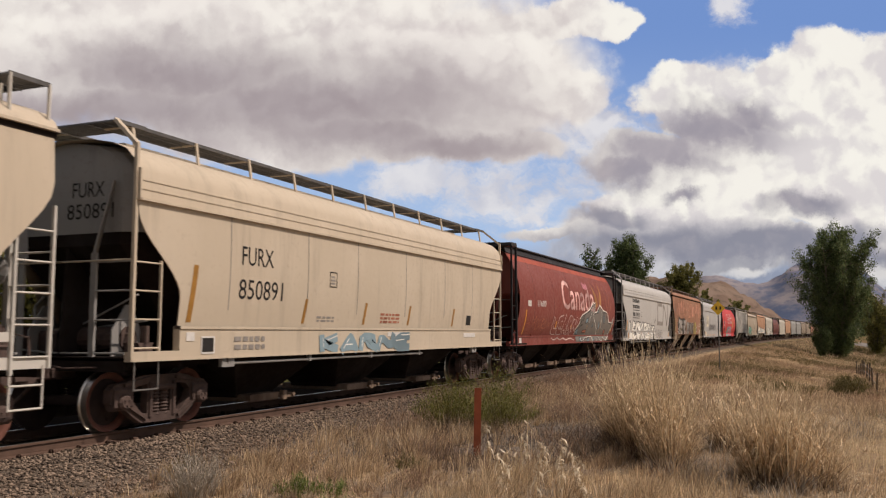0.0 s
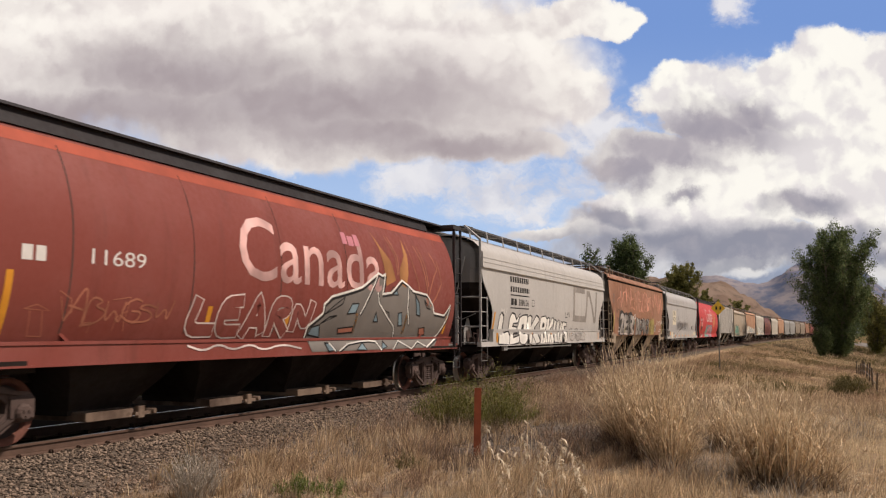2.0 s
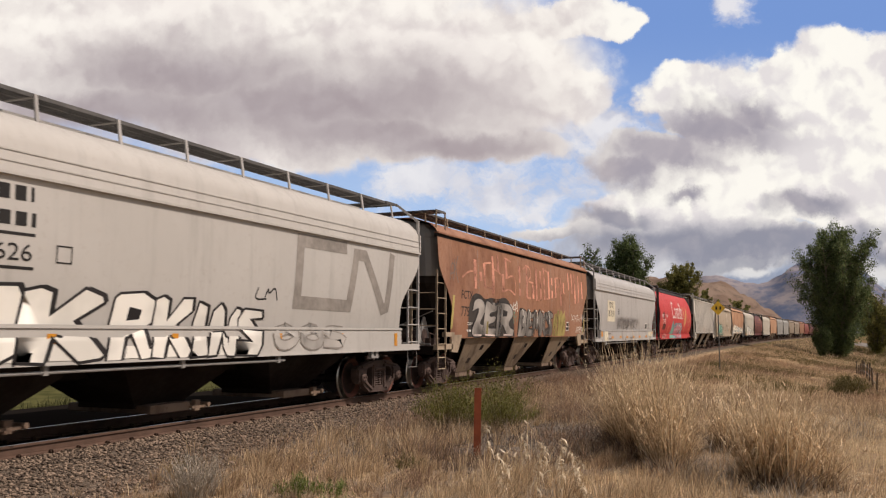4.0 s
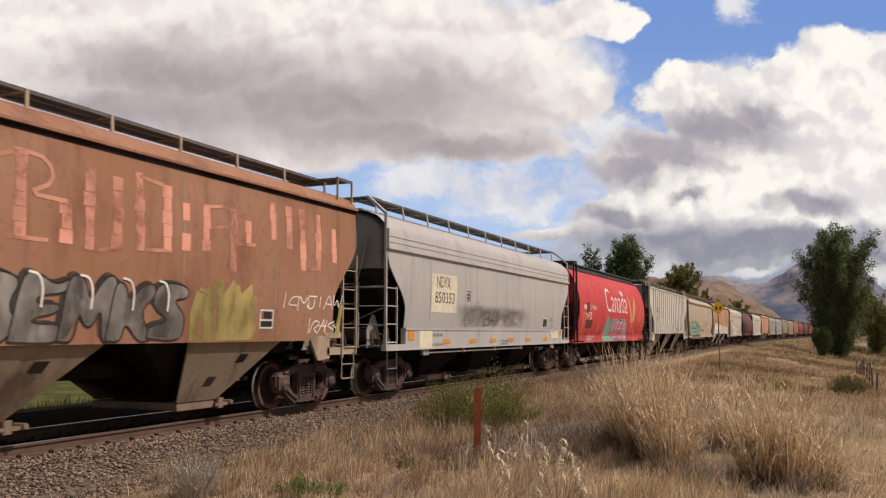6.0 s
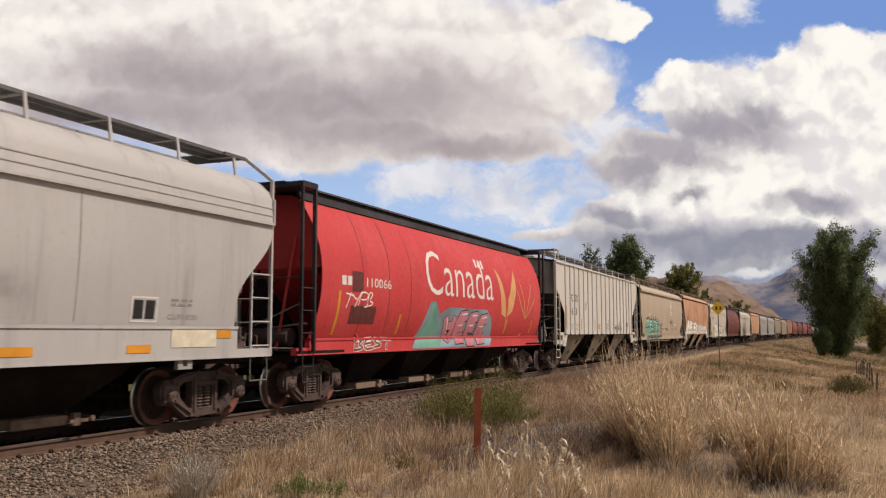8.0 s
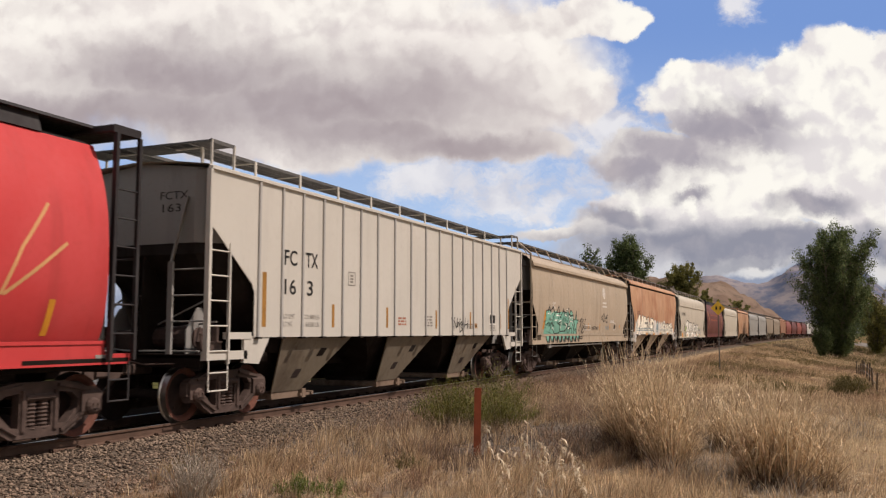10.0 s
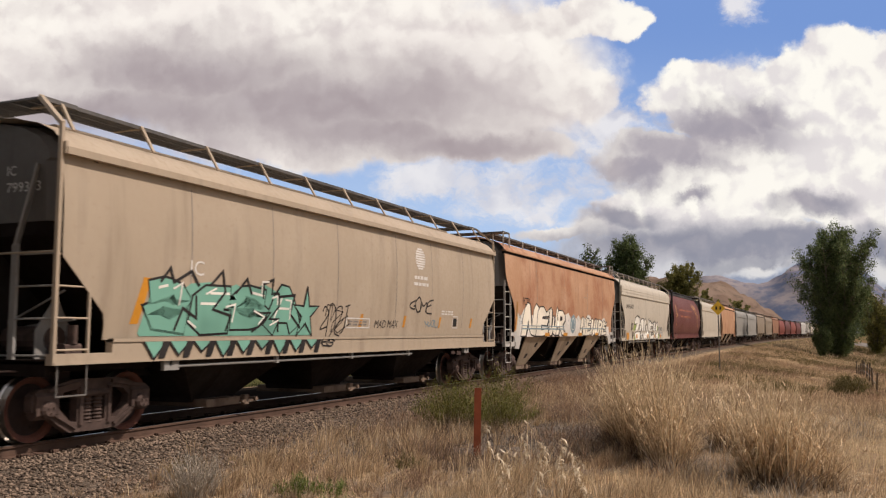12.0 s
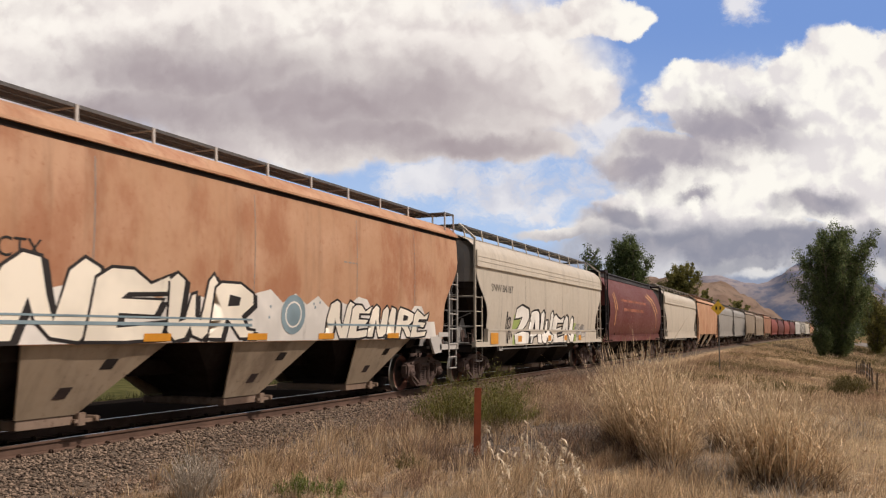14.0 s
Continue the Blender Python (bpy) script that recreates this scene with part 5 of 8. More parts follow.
BLOCK = {   # outlines of fat letter forms in a unit box, and the gaps inside them
    "N": ([(0, 0), (0.04, 0.5), (0.12, 0.85), (0.30, 1.0), (0.45, 0.92), (0.52, 0.55), (0.62, 0.30), (0.68, 0.80), (0.84, 1.0), (1.0, 0.88), (0.98, 0.15), (0.86, 0), (0.60, 0.02), (0.44, 0.22), (0.36, 0.5), (0.32, 0)], []),
    "E": ([(0, 0.02), (0.04, 0.85), (0.20, 1.0), (0.45, 0.94), (0.70, 0.82), (1.0, 0.95), (0.92, 0.68), (0.42, 0.66), (0.40, 0.56), (0.86, 0.58), (0.78, 0.38), (0.36, 0.36), (0.36, 0.24), (0.96, 0.28), (0.90, 0.02), (0.45, 0)], []),
    "W": ([(0, 0.88), (0.16, 1.0), (0.30, 0.88), (0.30, 0.35), (0.38, 0.33), (0.43, 0.72), (0.56, 0.74), (0.62, 0.35), (0.70, 0.35), (0.74, 0.90), (0.88, 1.0), (1.0, 0.86), (0.94, 0.12), (0.76, 0), (0.58, 0.05), (0.5, 0.16), (0.42, 0.02), (0.22, 0), (0.06, 0.12)], []),
    "R": ([(0, 0), (0.02, 0.9), (0.12, 1.0), (0.60, 0.98), (0.92, 0.84), (0.98, 0.62), (0.72, 0.42), (0.86, 0.22), (1.08, 0.22), (1.04, 0), (0.70, 0), (0.46, 0.32), (0.34, 0.36), (0.32, 0)], [[(0.34, 0.58), (0.36, 0.78), (0.62, 0.74), (0.60, 0.60)]]),
    "O": ([(0.1, 0.12), (0, 0.5), (0.1, 0.88), (0.4, 1.0), (0.8, 0.95), (1.0, 0.6), (0.92, 0.15), (0.6, 0), (0.3, 0)], [[(0.40, 0.35), (0.38, 0.65), (0.58, 0.68), (0.62, 0.35)]]),
    "K": ([(0, 0), (0, 0.92), (0.15, 1.0), (0.32, 0.92), (0.34, 0.65), (0.68, 1.0), (0.95, 0.95), (0.98, 0.8), (0.62, 0.52), (1.0, 0.12), (0.95, 0), (0.7, 0), (0.36, 0.35), (0.32, 0)], []),
    "L": ([(0, 0.05), (0.06, 0.9), (0.22, 1.0), (0.38, 0.9), (0.36, 0.36), (0.75, 0.42), (1.0, 0.2), (0.92, 0), (0.2, 0)], []),
    "Z": ([(0.02, 0.66), (0.08, 0.92), (0.42, 1.0), (0.90, 0.92), (1.0, 0.70), (0.80, 0.48), (0.55, 0.32), (0.95, 0.34), (1.0, 0.1), (0.9, 0), (0.05, 0), (0, 0.22), (0.30, 0.46), (0.52, 0.72), (0.30, 0.70)], []),
    "A": ([(0, 0), (0.22, 0.9), (0.4, 1.0), (0.65, 1.0), (0.8, 0.88), (1.0, 0.05), (0.9, 0), (0.7, 0.02), (0.64, 0.22), (0.38, 0.22), (0.3, 0)], [[(0.42, 0.42), (0.50, 0.72), (0.60, 0.42)]]),
    "S": ([(0.02, 0.05), (0, 0.3), (0.55, 0.32), (0.1, 0.55), (0.02, 0.8), (0.2, 1.0), (0.9, 0.98), (1.0, 0.75), (0.52, 0.72), (0.92, 0.48), (1, 0.2), (0.8, 0)], []),
    "M": ([(0, 0), (0.04, 0.9), (0.2, 1.0), (0.36, 0.9), (0.5, 0.6), (0.64, 0.92), (0.8, 1.0), (0.96, 0.9), (1, 0), (0.76, 0), (0.74, 0.5), (0.56, 0.25), (0.44, 0.25), (0.28, 0.5), (0.26, 0)], []),
    "B": ([(0, 0), (0, 0.94), (0.2, 1), (0.75, 0.97), (0.95, 0.8), (0.82, 0.54), (1, 0.3), (0.85, 0.04), (0.6, 0)], [[(0.34, 0.62), (0.36, 0.78), (0.58, 0.72)], [(0.34, 0.22), (0.34, 0.40), (0.60, 0.32)]]),
    "I": ([(0.1, 0), (0.15, 0.6), (0.3, 1.0), (0.75, 0.95), (0.8, 0.3), (0.95, 0)], []),
}


def block_piece(car, kind, text, cells, z0, z1, fill, edge, rim, seed, shadow=None, drop=(-0.10, 0.03), tilt=0.0, rise=0.0, soften=1):
    """A sprayed piece of fat letter forms: each a filled outline with a dark rim, standing over its own shadow."""
    rnd = random.Random(seed)
    for i, ch in enumerate(text):
        a, b = cells[i], cells[i + 1]
        top = z1 - rise * i - rnd.uniform(0, 0.06) * (z1 - z0)
        place = lambda u, v: (a + (b - a) * (u * 1.12 - 0.06) + tilt * v, z0 + (top - z0) * v)
        body, gaps = BLOCK[ch]
        ring = rounded([place(u + rnd.uniform(-0.03, 0.03), max(0.0, v + rnd.uniform(-0.04, 0.04))) for u, v in body + [body[0]]], soften)
        lift = 0.0009 * i
        if shadow:
            patches(car, kind, "graffiti_shadow", shadow, [[(y + drop[0], max(z0 - 0.02, z + drop[1])) for y, z in ring]], 0.0060 + lift * 0.2, "dark sprayed shadow of the graffiti")
        patches(car, kind, "graffiti_fill", fill, [ring], 0.0080 + lift, "sprayed letter form")
        strokes(car, kind, "graffiti_outline", edge, [ring], rim, 0.0086 + lift, "sprayed outline of the letter form")
        for gap in gaps:
            patches(car, kind, "graffiti_shadow", edge, [[place(u, v) for u, v in gap]], 0.0086 + lift, "dark gap inside the letter form")


def scrawl(car, kind, y0, y1, z0, z1, mat, seed, w=0.025, loops=8, text=""):
    """A thin handwritten tag of loose letter-like strokes."""
    loops = len(text) or loops
    rnd = random.Random(seed)
    lines = []
    cell = (y1 - y0) / loops
    keys = sorted(GLYPH)
    for i in range(loops):
        lo = z0 + rnd.uniform(0, 0.25) * (z1 - z0)
        hi = z1 - rnd.uniform(0, 0.25) * (z1 - z0)
        for line in GLYPH[text[i] if text else rnd.choice(keys)]:
            pts = [(y0 + cell * (i + u * 1.15 + rnd.uniform(-0.18, 0.18)) + 0.12 * v * (z1 - z0), lo + (hi - lo) * (v + rnd.uniform(-0.15, 0.15))) for u, v in line]
            lines.append(rounded(pts))
    return strokes(car, kind, "tag", mat, lines, w, 0.004, "thin sprayed tag")


def end_lettering(car, text, h, x0, x1, z0, z1, mat="ink"):
    """Characters on the end bulkhead that faces the line ahead."""
    ob = lettering(car, "ribbed", text, x0, x1, z0, z1, mat)
    for v in ob.data.vertices:
        v.co = (v.co.y, -(h - 0.20) - 0.006, v.co.z)


def stripe(car, kind, y, z0, z1, w, mat="ochre", lean=0.1):
    return patches(car, kind, "reflector_strip", mat, [rect(y, y + w, z0, z1, lean)], 0.004)


def seams(car, kind, cut, h, ys, z0, z1, mat="dull"):
    """Welded joints of the side sheets, as thin raised beads."""
    for y in ys:
        bm = bmesh.new()
        for a, b in ((z0 + (z1 - z0) * i / 8, z0 + (z1 - z0) * (i + 1) / 8) for i in range(8)):
            if abs(y) < h - inset(cut, a) - 0.1:
                quad(bm, [(y - 0.011, a), (y + 0.011, a), (y + 0.011, b), (y - 0.011, b)])
        onto(bm, kind, 0.0035)
        me = bpy.data.meshes.new("weld_seam")
        bm.to_mesh(me)
        bm.free()
        me.materials.append(INK[mat])
        part("weld_seam", me, car)


def dress_train(cars):
    prev, furx, can, cnr, brown, ndyx, red, white, tan, orange, beige, maroon = [c[0] for c in cars[:12]]
    half = [c[1] for c in cars[:12]]
    # the cream car
    lettering(furx, "curved", "FURX", -5.58, -4.62, 2.70, 3.03)
    lettering(furx, "curved", "850891", -5.64, -4.28, 2.10, 2.45)
    for y, z0, z1, w in ((-6.96, 1.68, 2.61, 0.12), (-3.56, 1.69, 2.17, 0.10), (-1.06, 1.69, 2.17, 0.10), (1.25, 1.69, 2.17, 0.10), (4.1, 1.69, 2.17, 0.10)):
        stripe(furx, "curved", y, z0, z1, w)
    strokes(furx, "curved", "panel_frame", "ink", [[(-2.56, 2.46), (-2.28, 2.46), (-2.28, 2.76), (-2.56, 2.76), (-2.56, 2.46)]], 0.018)
    bars(furx, "curved", -2.52, -2.32, 2.5, 2.7, 3, "dull")
    bars(furx, "curved", -5.75, -4.85, 1.2, 1.48, 2, "dull")
    bars(furx, "curved", -3.0, -2.3, 1.72, 1.86, 2, "dull")
    bars(furx, "curved", -0.2, 0.8, 1.72, 1.98, 3, "line_red")
    patches(furx, "curved", "label_plate", "chalk", [rect(-7.0, -6.8, 1.38, 1.52), rect(0.1, 0.95, 1.42, 1.52), rect(4.9, 5.8, 1.38, 1.5)])
    patches(furx, "curved", "route_board", "ink", [rect(-6.6, -6.32, 1.2, 1.42), rect(5.2, 5.55, 1.72, 2.0)])
    strokes(furx, "curved", "panel_frame", "chalk", [[(-6.62, 1.18), (-6.3, 1.18), (-6.3, 1.44), (-6.62, 1.44), (-6.62, 1.18)]], 0.025)
    piece(furx, "curved", "KARNE", -3.0, 1.25, 1.06, 1.54, "spray_blue", None, 0.19, 11, shine="spray_white", jig=0.1)
    seams(furx, "curved", "curved", half[1], [-5.9, -3.4, -1.35, 1.1, 3.55, 5.6], 1.9, 3.5)
    end_lettering(furx, "FURX", half[1], 0.1, 0.75, 3.62, 3.86)
    end_lettering(furx, "850891", half[1], 0.0, 0.95, 3.28, 3.52)
    # the oxide red cylinder
    K = "round"
    patches(can, K, "repainted_strip", "fresh_red", [rect(-7.7, 7.7, 4.02, 4.2)], 0.003, "brighter orange-red strip under the roof")
    lettering(can, K, "Canada", -2.2, 3.2, 2.44, 3.62, "pink_white", bold=0.006)
    patches(can, K, "flag_mark", "spray_pink", [rect(1.55, 1.75, 3.42, 3.68), rect(2.1, 2.3, 3.42, 3.68), rect(1.8, 2.05, 3.4, 3.62)], 0.006)
    lettering(can, K, "11689", -5.56, -4.5, 2.46, 2.68, "chalk")
    patches(can, K, "owner_mark", "chalk", [rect(-6.72, -6.55, 2.44, 2.64), rect(-6.50, -6.34, 2.44, 2.64)])
    patches(can, K, "label_plate", "chalk", [rect(-7.25, -7.0, 1.13, 1.32)])
    stripe(can, K, -6.93, 1.45, 2.3, 0.11, "amber", 0.0074)
    for y in (-2.95, -0.6, 2.1, 4.62, 7.15):
        stripe(can, K, y, 1.48, 1.95, 0.12, "amber", 0.0122)
    strokes(can, K, "chalk_drawing", "line_red", [[(-6.57, 1.82), (-6.38, 1.88), (-6.15, 1.8), (-6.57, 1.82)], [(-6.47, 1.79), (-6.41, 1.47), (-6.18, 1.46), (-6.28, 1.79)], [(-6.05, 2.07), (-5.84, 1.97), (-5.78, 1.8), (-5.91, 1.7), (-6.02, 1.99)],
             [(-5.09, 1.98), (-4.74, 2.03), (-4.78, 1.68), (-4.74, 1.54)], [(-4.96, 1.54), (-4.96, 1.72), (-4.76, 1.83)], [(-5.57, 1.64), (-5.4, 1.66), (-5.42, 1.51)]], 0.014, 0.004, "faint chalk drawings")
    piece(can, K, "LEARN", -3.45, 0.3, 1.42, 2.2, "oxide_fill", "faded_white", 0.2, 21, rim=0.028, soft_turns=2)
    strokes(can, K, "tag", "faded_white", [rounded([(-3.3, 1.3), (-2.9, 1.2), (-2.5, 1.33), (-2.1, 1.2), (-1.6, 1.32), (-1.2, 1.18), (-0.6, 1.3), (0.1, 1.2)], 2)], 0.035)
    scrawl(can, K, -5.9, -3.9, 1.55, 2.1, "line_red", 22, 0.03, 6)
    rim = [(0.26, 1.42), (0.26, 1.64), (0.72, 1.91), (0.71, 2.09), (0.98, 2.26), (1.88, 2.43), (2.27, 2.52), (3.04, 2.87), (3.24, 2.82), (3.38, 2.86), (3.25, 2.40), (3.71, 2.45), (4.25, 2.77), (4.64, 2.66), (4.91, 2.54), (5.75, 2.48), (6.16, 2.22), (6.30, 2.02), (6.99, 1.97), (7.35, 2.26), (7.23, 1.89), (6.88, 1.45), (6.11, 1.14)]
    patches(can, K, "graffiti_fill", "spray_grey", [rim[:-1] + [(6.6, 1.12), (0.5, 1.12)]], 0.004, "large grey sprayed panel")
    patches(can, K, "graffiti_patch", "spray_blue", [[(1.71, 1.91), (1.88, 2.13), (2.17, 2.15), (2.08, 1.94)], [(4.32, 1.68), (4.18, 1.97), (4.36, 2.00), (4.53, 1.68)], [(5.05, 2.45), (5.31, 2.26), (5.45, 1.93), (5.23, 1.96)], [(2.99, 1.76), (3.03, 1.97), (3.21, 1.76)], [(0.35, 1.47), (0.43, 1.62), (0.69, 1.67), (0.83, 1.41)], [(3.71, 2.40), (3.94, 2.59), (4.08, 2.41)], [(0.97, 1.30), (1.19, 1.29), (1.40, 1.14), (1.15, 1.12)], [(2.37, 1.13), (2.59, 1.29), (2.84, 1.12)], [(3.56, 1.12), (3.58, 1.31), (3.84, 1.18)]], 0.007, "dusty blue accents")
    patches(can, K, "graffiti_patch", "spray_rust", [[(1.54, 1.49), (1.47, 1.60), (2.11, 1.64), (2.14, 1.52)], [(3.62, 2.41), (3.80, 2.59), (3.91, 2.55)], [(5.68, 1.45), (5.55, 1.62), (5.90, 1.64), (6.04, 1.45)]], 0.007, "salmon accents")
    cuts = [[(1.71, 1.91), (1.88, 2.13), (2.17, 2.15), (2.08, 1.94)], [(4.32, 1.68), (4.18, 1.97), (4.36, 2.00), (4.53, 1.68)], [(5.05, 2.45), (5.31, 2.26), (5.45, 1.93), (5.23, 1.96)], [(2.99, 1.76), (3.03, 1.97), (3.21, 1.76)], [(0.35, 1.47), (0.43, 1.62), (0.69, 1.67), (0.83, 1.41)], [(3.71, 2.40), (3.94, 2.59), (4.08, 2.41)], [(0.97, 1.30), (1.19, 1.29), (1.40, 1.14), (1.15, 1.12)], [(2.37, 1.13), (2.59, 1.29), (2.84, 1.12)], [(3.56, 1.12), (3.58, 1.31), (3.84, 1.18)], [(1.54, 1.49), (1.47, 1.60), (2.11, 1.64), (2.14, 1.52)], [(3.62, 2.41), (3.80, 2.59), (3.91, 2.55)], [(5.68, 1.45), (5.55, 1.62), (5.90, 1.64), (6.04, 1.45)], [(0.77, 1.88), (1.19, 2.11), (1.52, 2.26), (1.46, 2.12), (1.05, 1.97)], [(0.72, 1.70), (1.01, 1.84), (1.30, 1.87)], [(3.32, 2.04), (3.69, 1.98), (3.75, 1.83)], [(5.62, 2.34), (6.04, 2.11), (5.81, 2.14)]]
    for shape in cuts:
        strokes(can, K, "graffiti_shadow", "spray_black", [shape + [shape[0]]], 0.03, 0.0105, "black sprayed line")
    strokes(can, K, "graffiti_shadow", "spray_black", [[(y + 0.05, z - 0.05) for y, z in rim]], 0.05, 0.0085, "black line under the white rim")
    strokes(can, K, "graffiti_outline", "spray_white", [rim], 0.05, 0.012, "jagged white rim")
    for line in [[(2.99, 2.80), (2.56, 2.28), (2.29, 1.92)], [(3.02, 2.42), (3.12, 2.18), (3.61, 1.89), (4.09, 1.65), (4.26, 1.39)], [(4.64, 2.63), (4.65, 2.11), (4.88, 1.72)], [(1.60, 1.13), (1.93, 1.27), (2.47, 1.32), (2.89, 1.33), (3.22, 1.31), (3.56, 1.11)], [(4.16, 1.11), (4.40, 1.32), (5.19, 1.11), (5.53, 1.29), (6.03, 1.16)], [(1.14, 1.30), (1.42, 1.13)]]:
        strokes(can, K, "graffiti_shadow", "spray_black", [[(y + 0.04, z - 0.02) for y, z in line]], 0.05, 0.0095, "black sprayed line")
        strokes(can, K, "graffiti_highlight", "spray_white", [line], 0.035, 0.0125, "thin white line")
    patches(can, K, "grain_leaf", "gold", [[(3.05, 3.85), (3.3, 3.55), (3.75, 3.2), (3.95, 2.75), (3.45, 2.6), (3.35, 3.1), (3.25, 3.5)], [(4.65, 3.82), (4.75, 3.45), (4.65, 2.9), (4.5, 2.6), (4.15, 2.7), (4.2, 3.05), (4.55, 3.4)]], 0.005, "faded gold leaf shapes")
    strokes(can, K, "grain_leaf", "line_red", [[(3.75, 3.8), (4.05, 3.35), (4.05, 2.9)], [(3.9, 3.8), (4.15, 3.35), (4.12, 2.9)], [(4.85, 3.75), (5.0, 3.2), (5.3, 2.6)], [(5.3, 3.7), (5.55, 3.3), (5.75, 2.7), (5.8, 2.2)],
             [(5.5, 3.7), (5.7, 3.3), (5.85, 2.7)], [(6.2, 3.6), (6.5, 3.2), (6.2, 2.95), (5.95, 2.6), (5.85, 2.2)], [(6.55, 3.4), (6.7, 2.8), (6.3, 2.4), (6.0, 2.2)]], 0.05, 0.005, "pale outlines of grain leaves")
    seams(can, K, K, half[2], [-5.9, -3.4, -0.9, 1.6], 1.5, 4.1, "dark_haze")
    # the pale grey car
    K = "curved"
    bars(cnr, K, -5.62, -3.6, 3.14, 3.46, 1, "ink", 0.17)
    bars(cnr, K, -5.6, -3.56, 2.82, 3.12, 1, "ink", 0.17)
    patches(cnr, K, "rule_line", "ink", [rect(-5.6, -3.56, 2.74, 2.78), rect(-5.6, -3.56, 2.31, 2.35)])
    lettering(cnr, K, "388626", -4.75, -3.6, 2.42, 2.64)
    patches(cnr, K, "owner_mark", "ink", [rect(-5.54, -5.28, 2.42, 2.64), rect(-5.2, -4.95, 2.42, 2.64)])
    strokes(cnr, K, "owner_emblem", "dull", [[(4.5, 3.32), (2.75, 3.32), (2.65, 2.1), (4.7, 2.08), (5.0, 3.22), (5.4, 3.22), (6.3, 2.05), (6.5, 2.1), (6.75, 3.3)]], 0.26, 0.004, "grey ribbon-shaped emblem")
    block_piece(cnr, K, "LEOK", (-6.75, -5.7, -4.75, -3.7, -2.4), 1.10, 2.18, "spray_white", "spray_black", 0.045, 31, "spray_black", (0.07, 0.03), 0.12, 0.0, 0)
    block_piece(cnr, K, "RKINS", (-2.2, -1.3, -0.5, 0.0, 0.75, 1.45), 1.10, 2.12, "spray_white", "spray_black", 0.04, 32, "spray_black", (0.06, 0.02), 0.12, 0.03, 0)
    piece(cnr, K, "OOS", 1.8, 4.6, 1.14, 1.72, "spray_silver", "dull", 0.16, 33, rim=0.03)
    patches(cnr, K, "graffiti_patch", "spray_white", [rect(-6.5, -2.5, 1.14, 1.36, 0.1), rect(-2.1, 1.2, 1.14, 1.32)], 0.006, "white sprayed base of the graffiti")
    scrawl(cnr, K, -6.6, -6.0, 1.95, 2.3, "spray_white", 34, 0.02, 3)
    stripe(cnr, K, -7.25, 1.62, 2.16, 0.13, "amber", 0.12)
    for y in (-7.0, -3.3, -0.9, 2.0, 4.3, 6.9):
        stripe(cnr, K, y, 1.2, 1.5, 0.15, "amber", 0.0)
    strokes(cnr, K, "panel_frame", "ink", [[(-3.2, 2.44), (-2.95, 2.44), (-2.95, 2.66), (-3.2, 2.66), (-3.2, 2.44)]], 0.018)
    scrawl(cnr, K, 1.2, 1.9, 2.05, 2.4, "ink", 35, 0.03, 2)
    # the rust-brown car
    K = "smooth"
    lettering(brown, K, "FCTX", -6.66, -5.78, 2.48, 2.72)
    lettering(brown, K, "775", -6.66, -6.05, 1.98, 2.26)
    lettering(brown, K, "223500", -6.15, -5.72, 1.73, 1.81, "chalk")
    bars(brown, K, -6.15, -5.8, 1.52, 1.62, 1, "chalk")
    uprights = ((-5.57, 3.68, 2.80), (-5.10, 3.34, 3.06), (-4.79, 3.62, 2.89), (-4.0, 3.9, 2.67), (-3.54, 3.98, 3.44), (-3.05, 3.4, 2.81), (-2.75, 3.94, 3.25), (-1.36, 3.77, 3.2), (-1.31, 3.0, 2.75),
                (-0.54, 3.87, 2.73), (0.2, 3.3, 2.70), (0.62, 3.87, 2.65), (1.14, 3.77, 2.7), (1.58, 3.91, 2.72), (2.18, 3.81, 2.79), (2.63, 3.59, 3.3), (2.64, 3.1, 2.81), (3.15, 3.6, 2.85), (3.86, 3.66, 2.56),
                (4.3, 3.5, 3.05), (5.07, 3.93, 3.23), (5.61, 3.94, 3.11), (6.07, 3.94, 2.71), (6.68, 3.9, 2.78), (7.3, 3.68, 2.96))
    thin = ([(-6.6, 3.1), (-6.1, 3.3), (-5.7, 3.32)], [(-4.8, 3.62), (-4.2, 3.68)], [(-4.75, 2.89), (-3.96, 2.9)], [(-3.98, 3.5), (-3.5, 3.44), (-3.07, 3.3)], [(-2.8, 3.94), (-2.19, 3.86)], [(-2.68, 3.28), (-2.19, 3.4), (-1.83, 3.33), (-1.81, 2.81)],
            [(-3.0, 2.83), (-2.5, 2.95), (-1.85, 2.76)], [(-0.95, 3.7), (-0.5, 3.85), (-0.1, 3.8), (0.0, 3.5), (-0.45, 3.3), (0.2, 3.28)], [(-0.7, 2.72), (-0.1, 2.72)], [(0.7, 2.66), (1.2, 2.72)], [(1.6, 3.85), (2.1, 3.8)], [(1.75, 2.75), (2.3, 2.79)],
            [(3.1, 3.6), (3.75, 3.68), (3.8, 3.35), (3.3, 3.25)], [(3.87, 3.05), (4.5, 3.08)], [(6.05, 2.74), (6.75, 2.79)])
    rnd = random.Random(68)
    for y, z1, z0 in uprights:
        n = max(1, round((z1 - z0) / 0.2))      # laid on in short overlapping dabs
        lean = rnd.uniform(-0.03, 0.05)
        dabs = []
        for i in range(n):
            a, b = z1 + (z0 - z1) * i / n, z1 + (z0 - z1) * (i + 0.97) / n
            w, o = rnd.uniform(0.075, 0.115), lean * i / n + rnd.uniform(-0.012, 0.012)
            dabs.append([(y + o - w, a), (y + o + w, a), (y + o + w, b), (y + o - w, b)])
        patches(brown, K, "faded_stroke", "faded_pink", dabs, 0.0045, "broad sun-faded pink stroke")
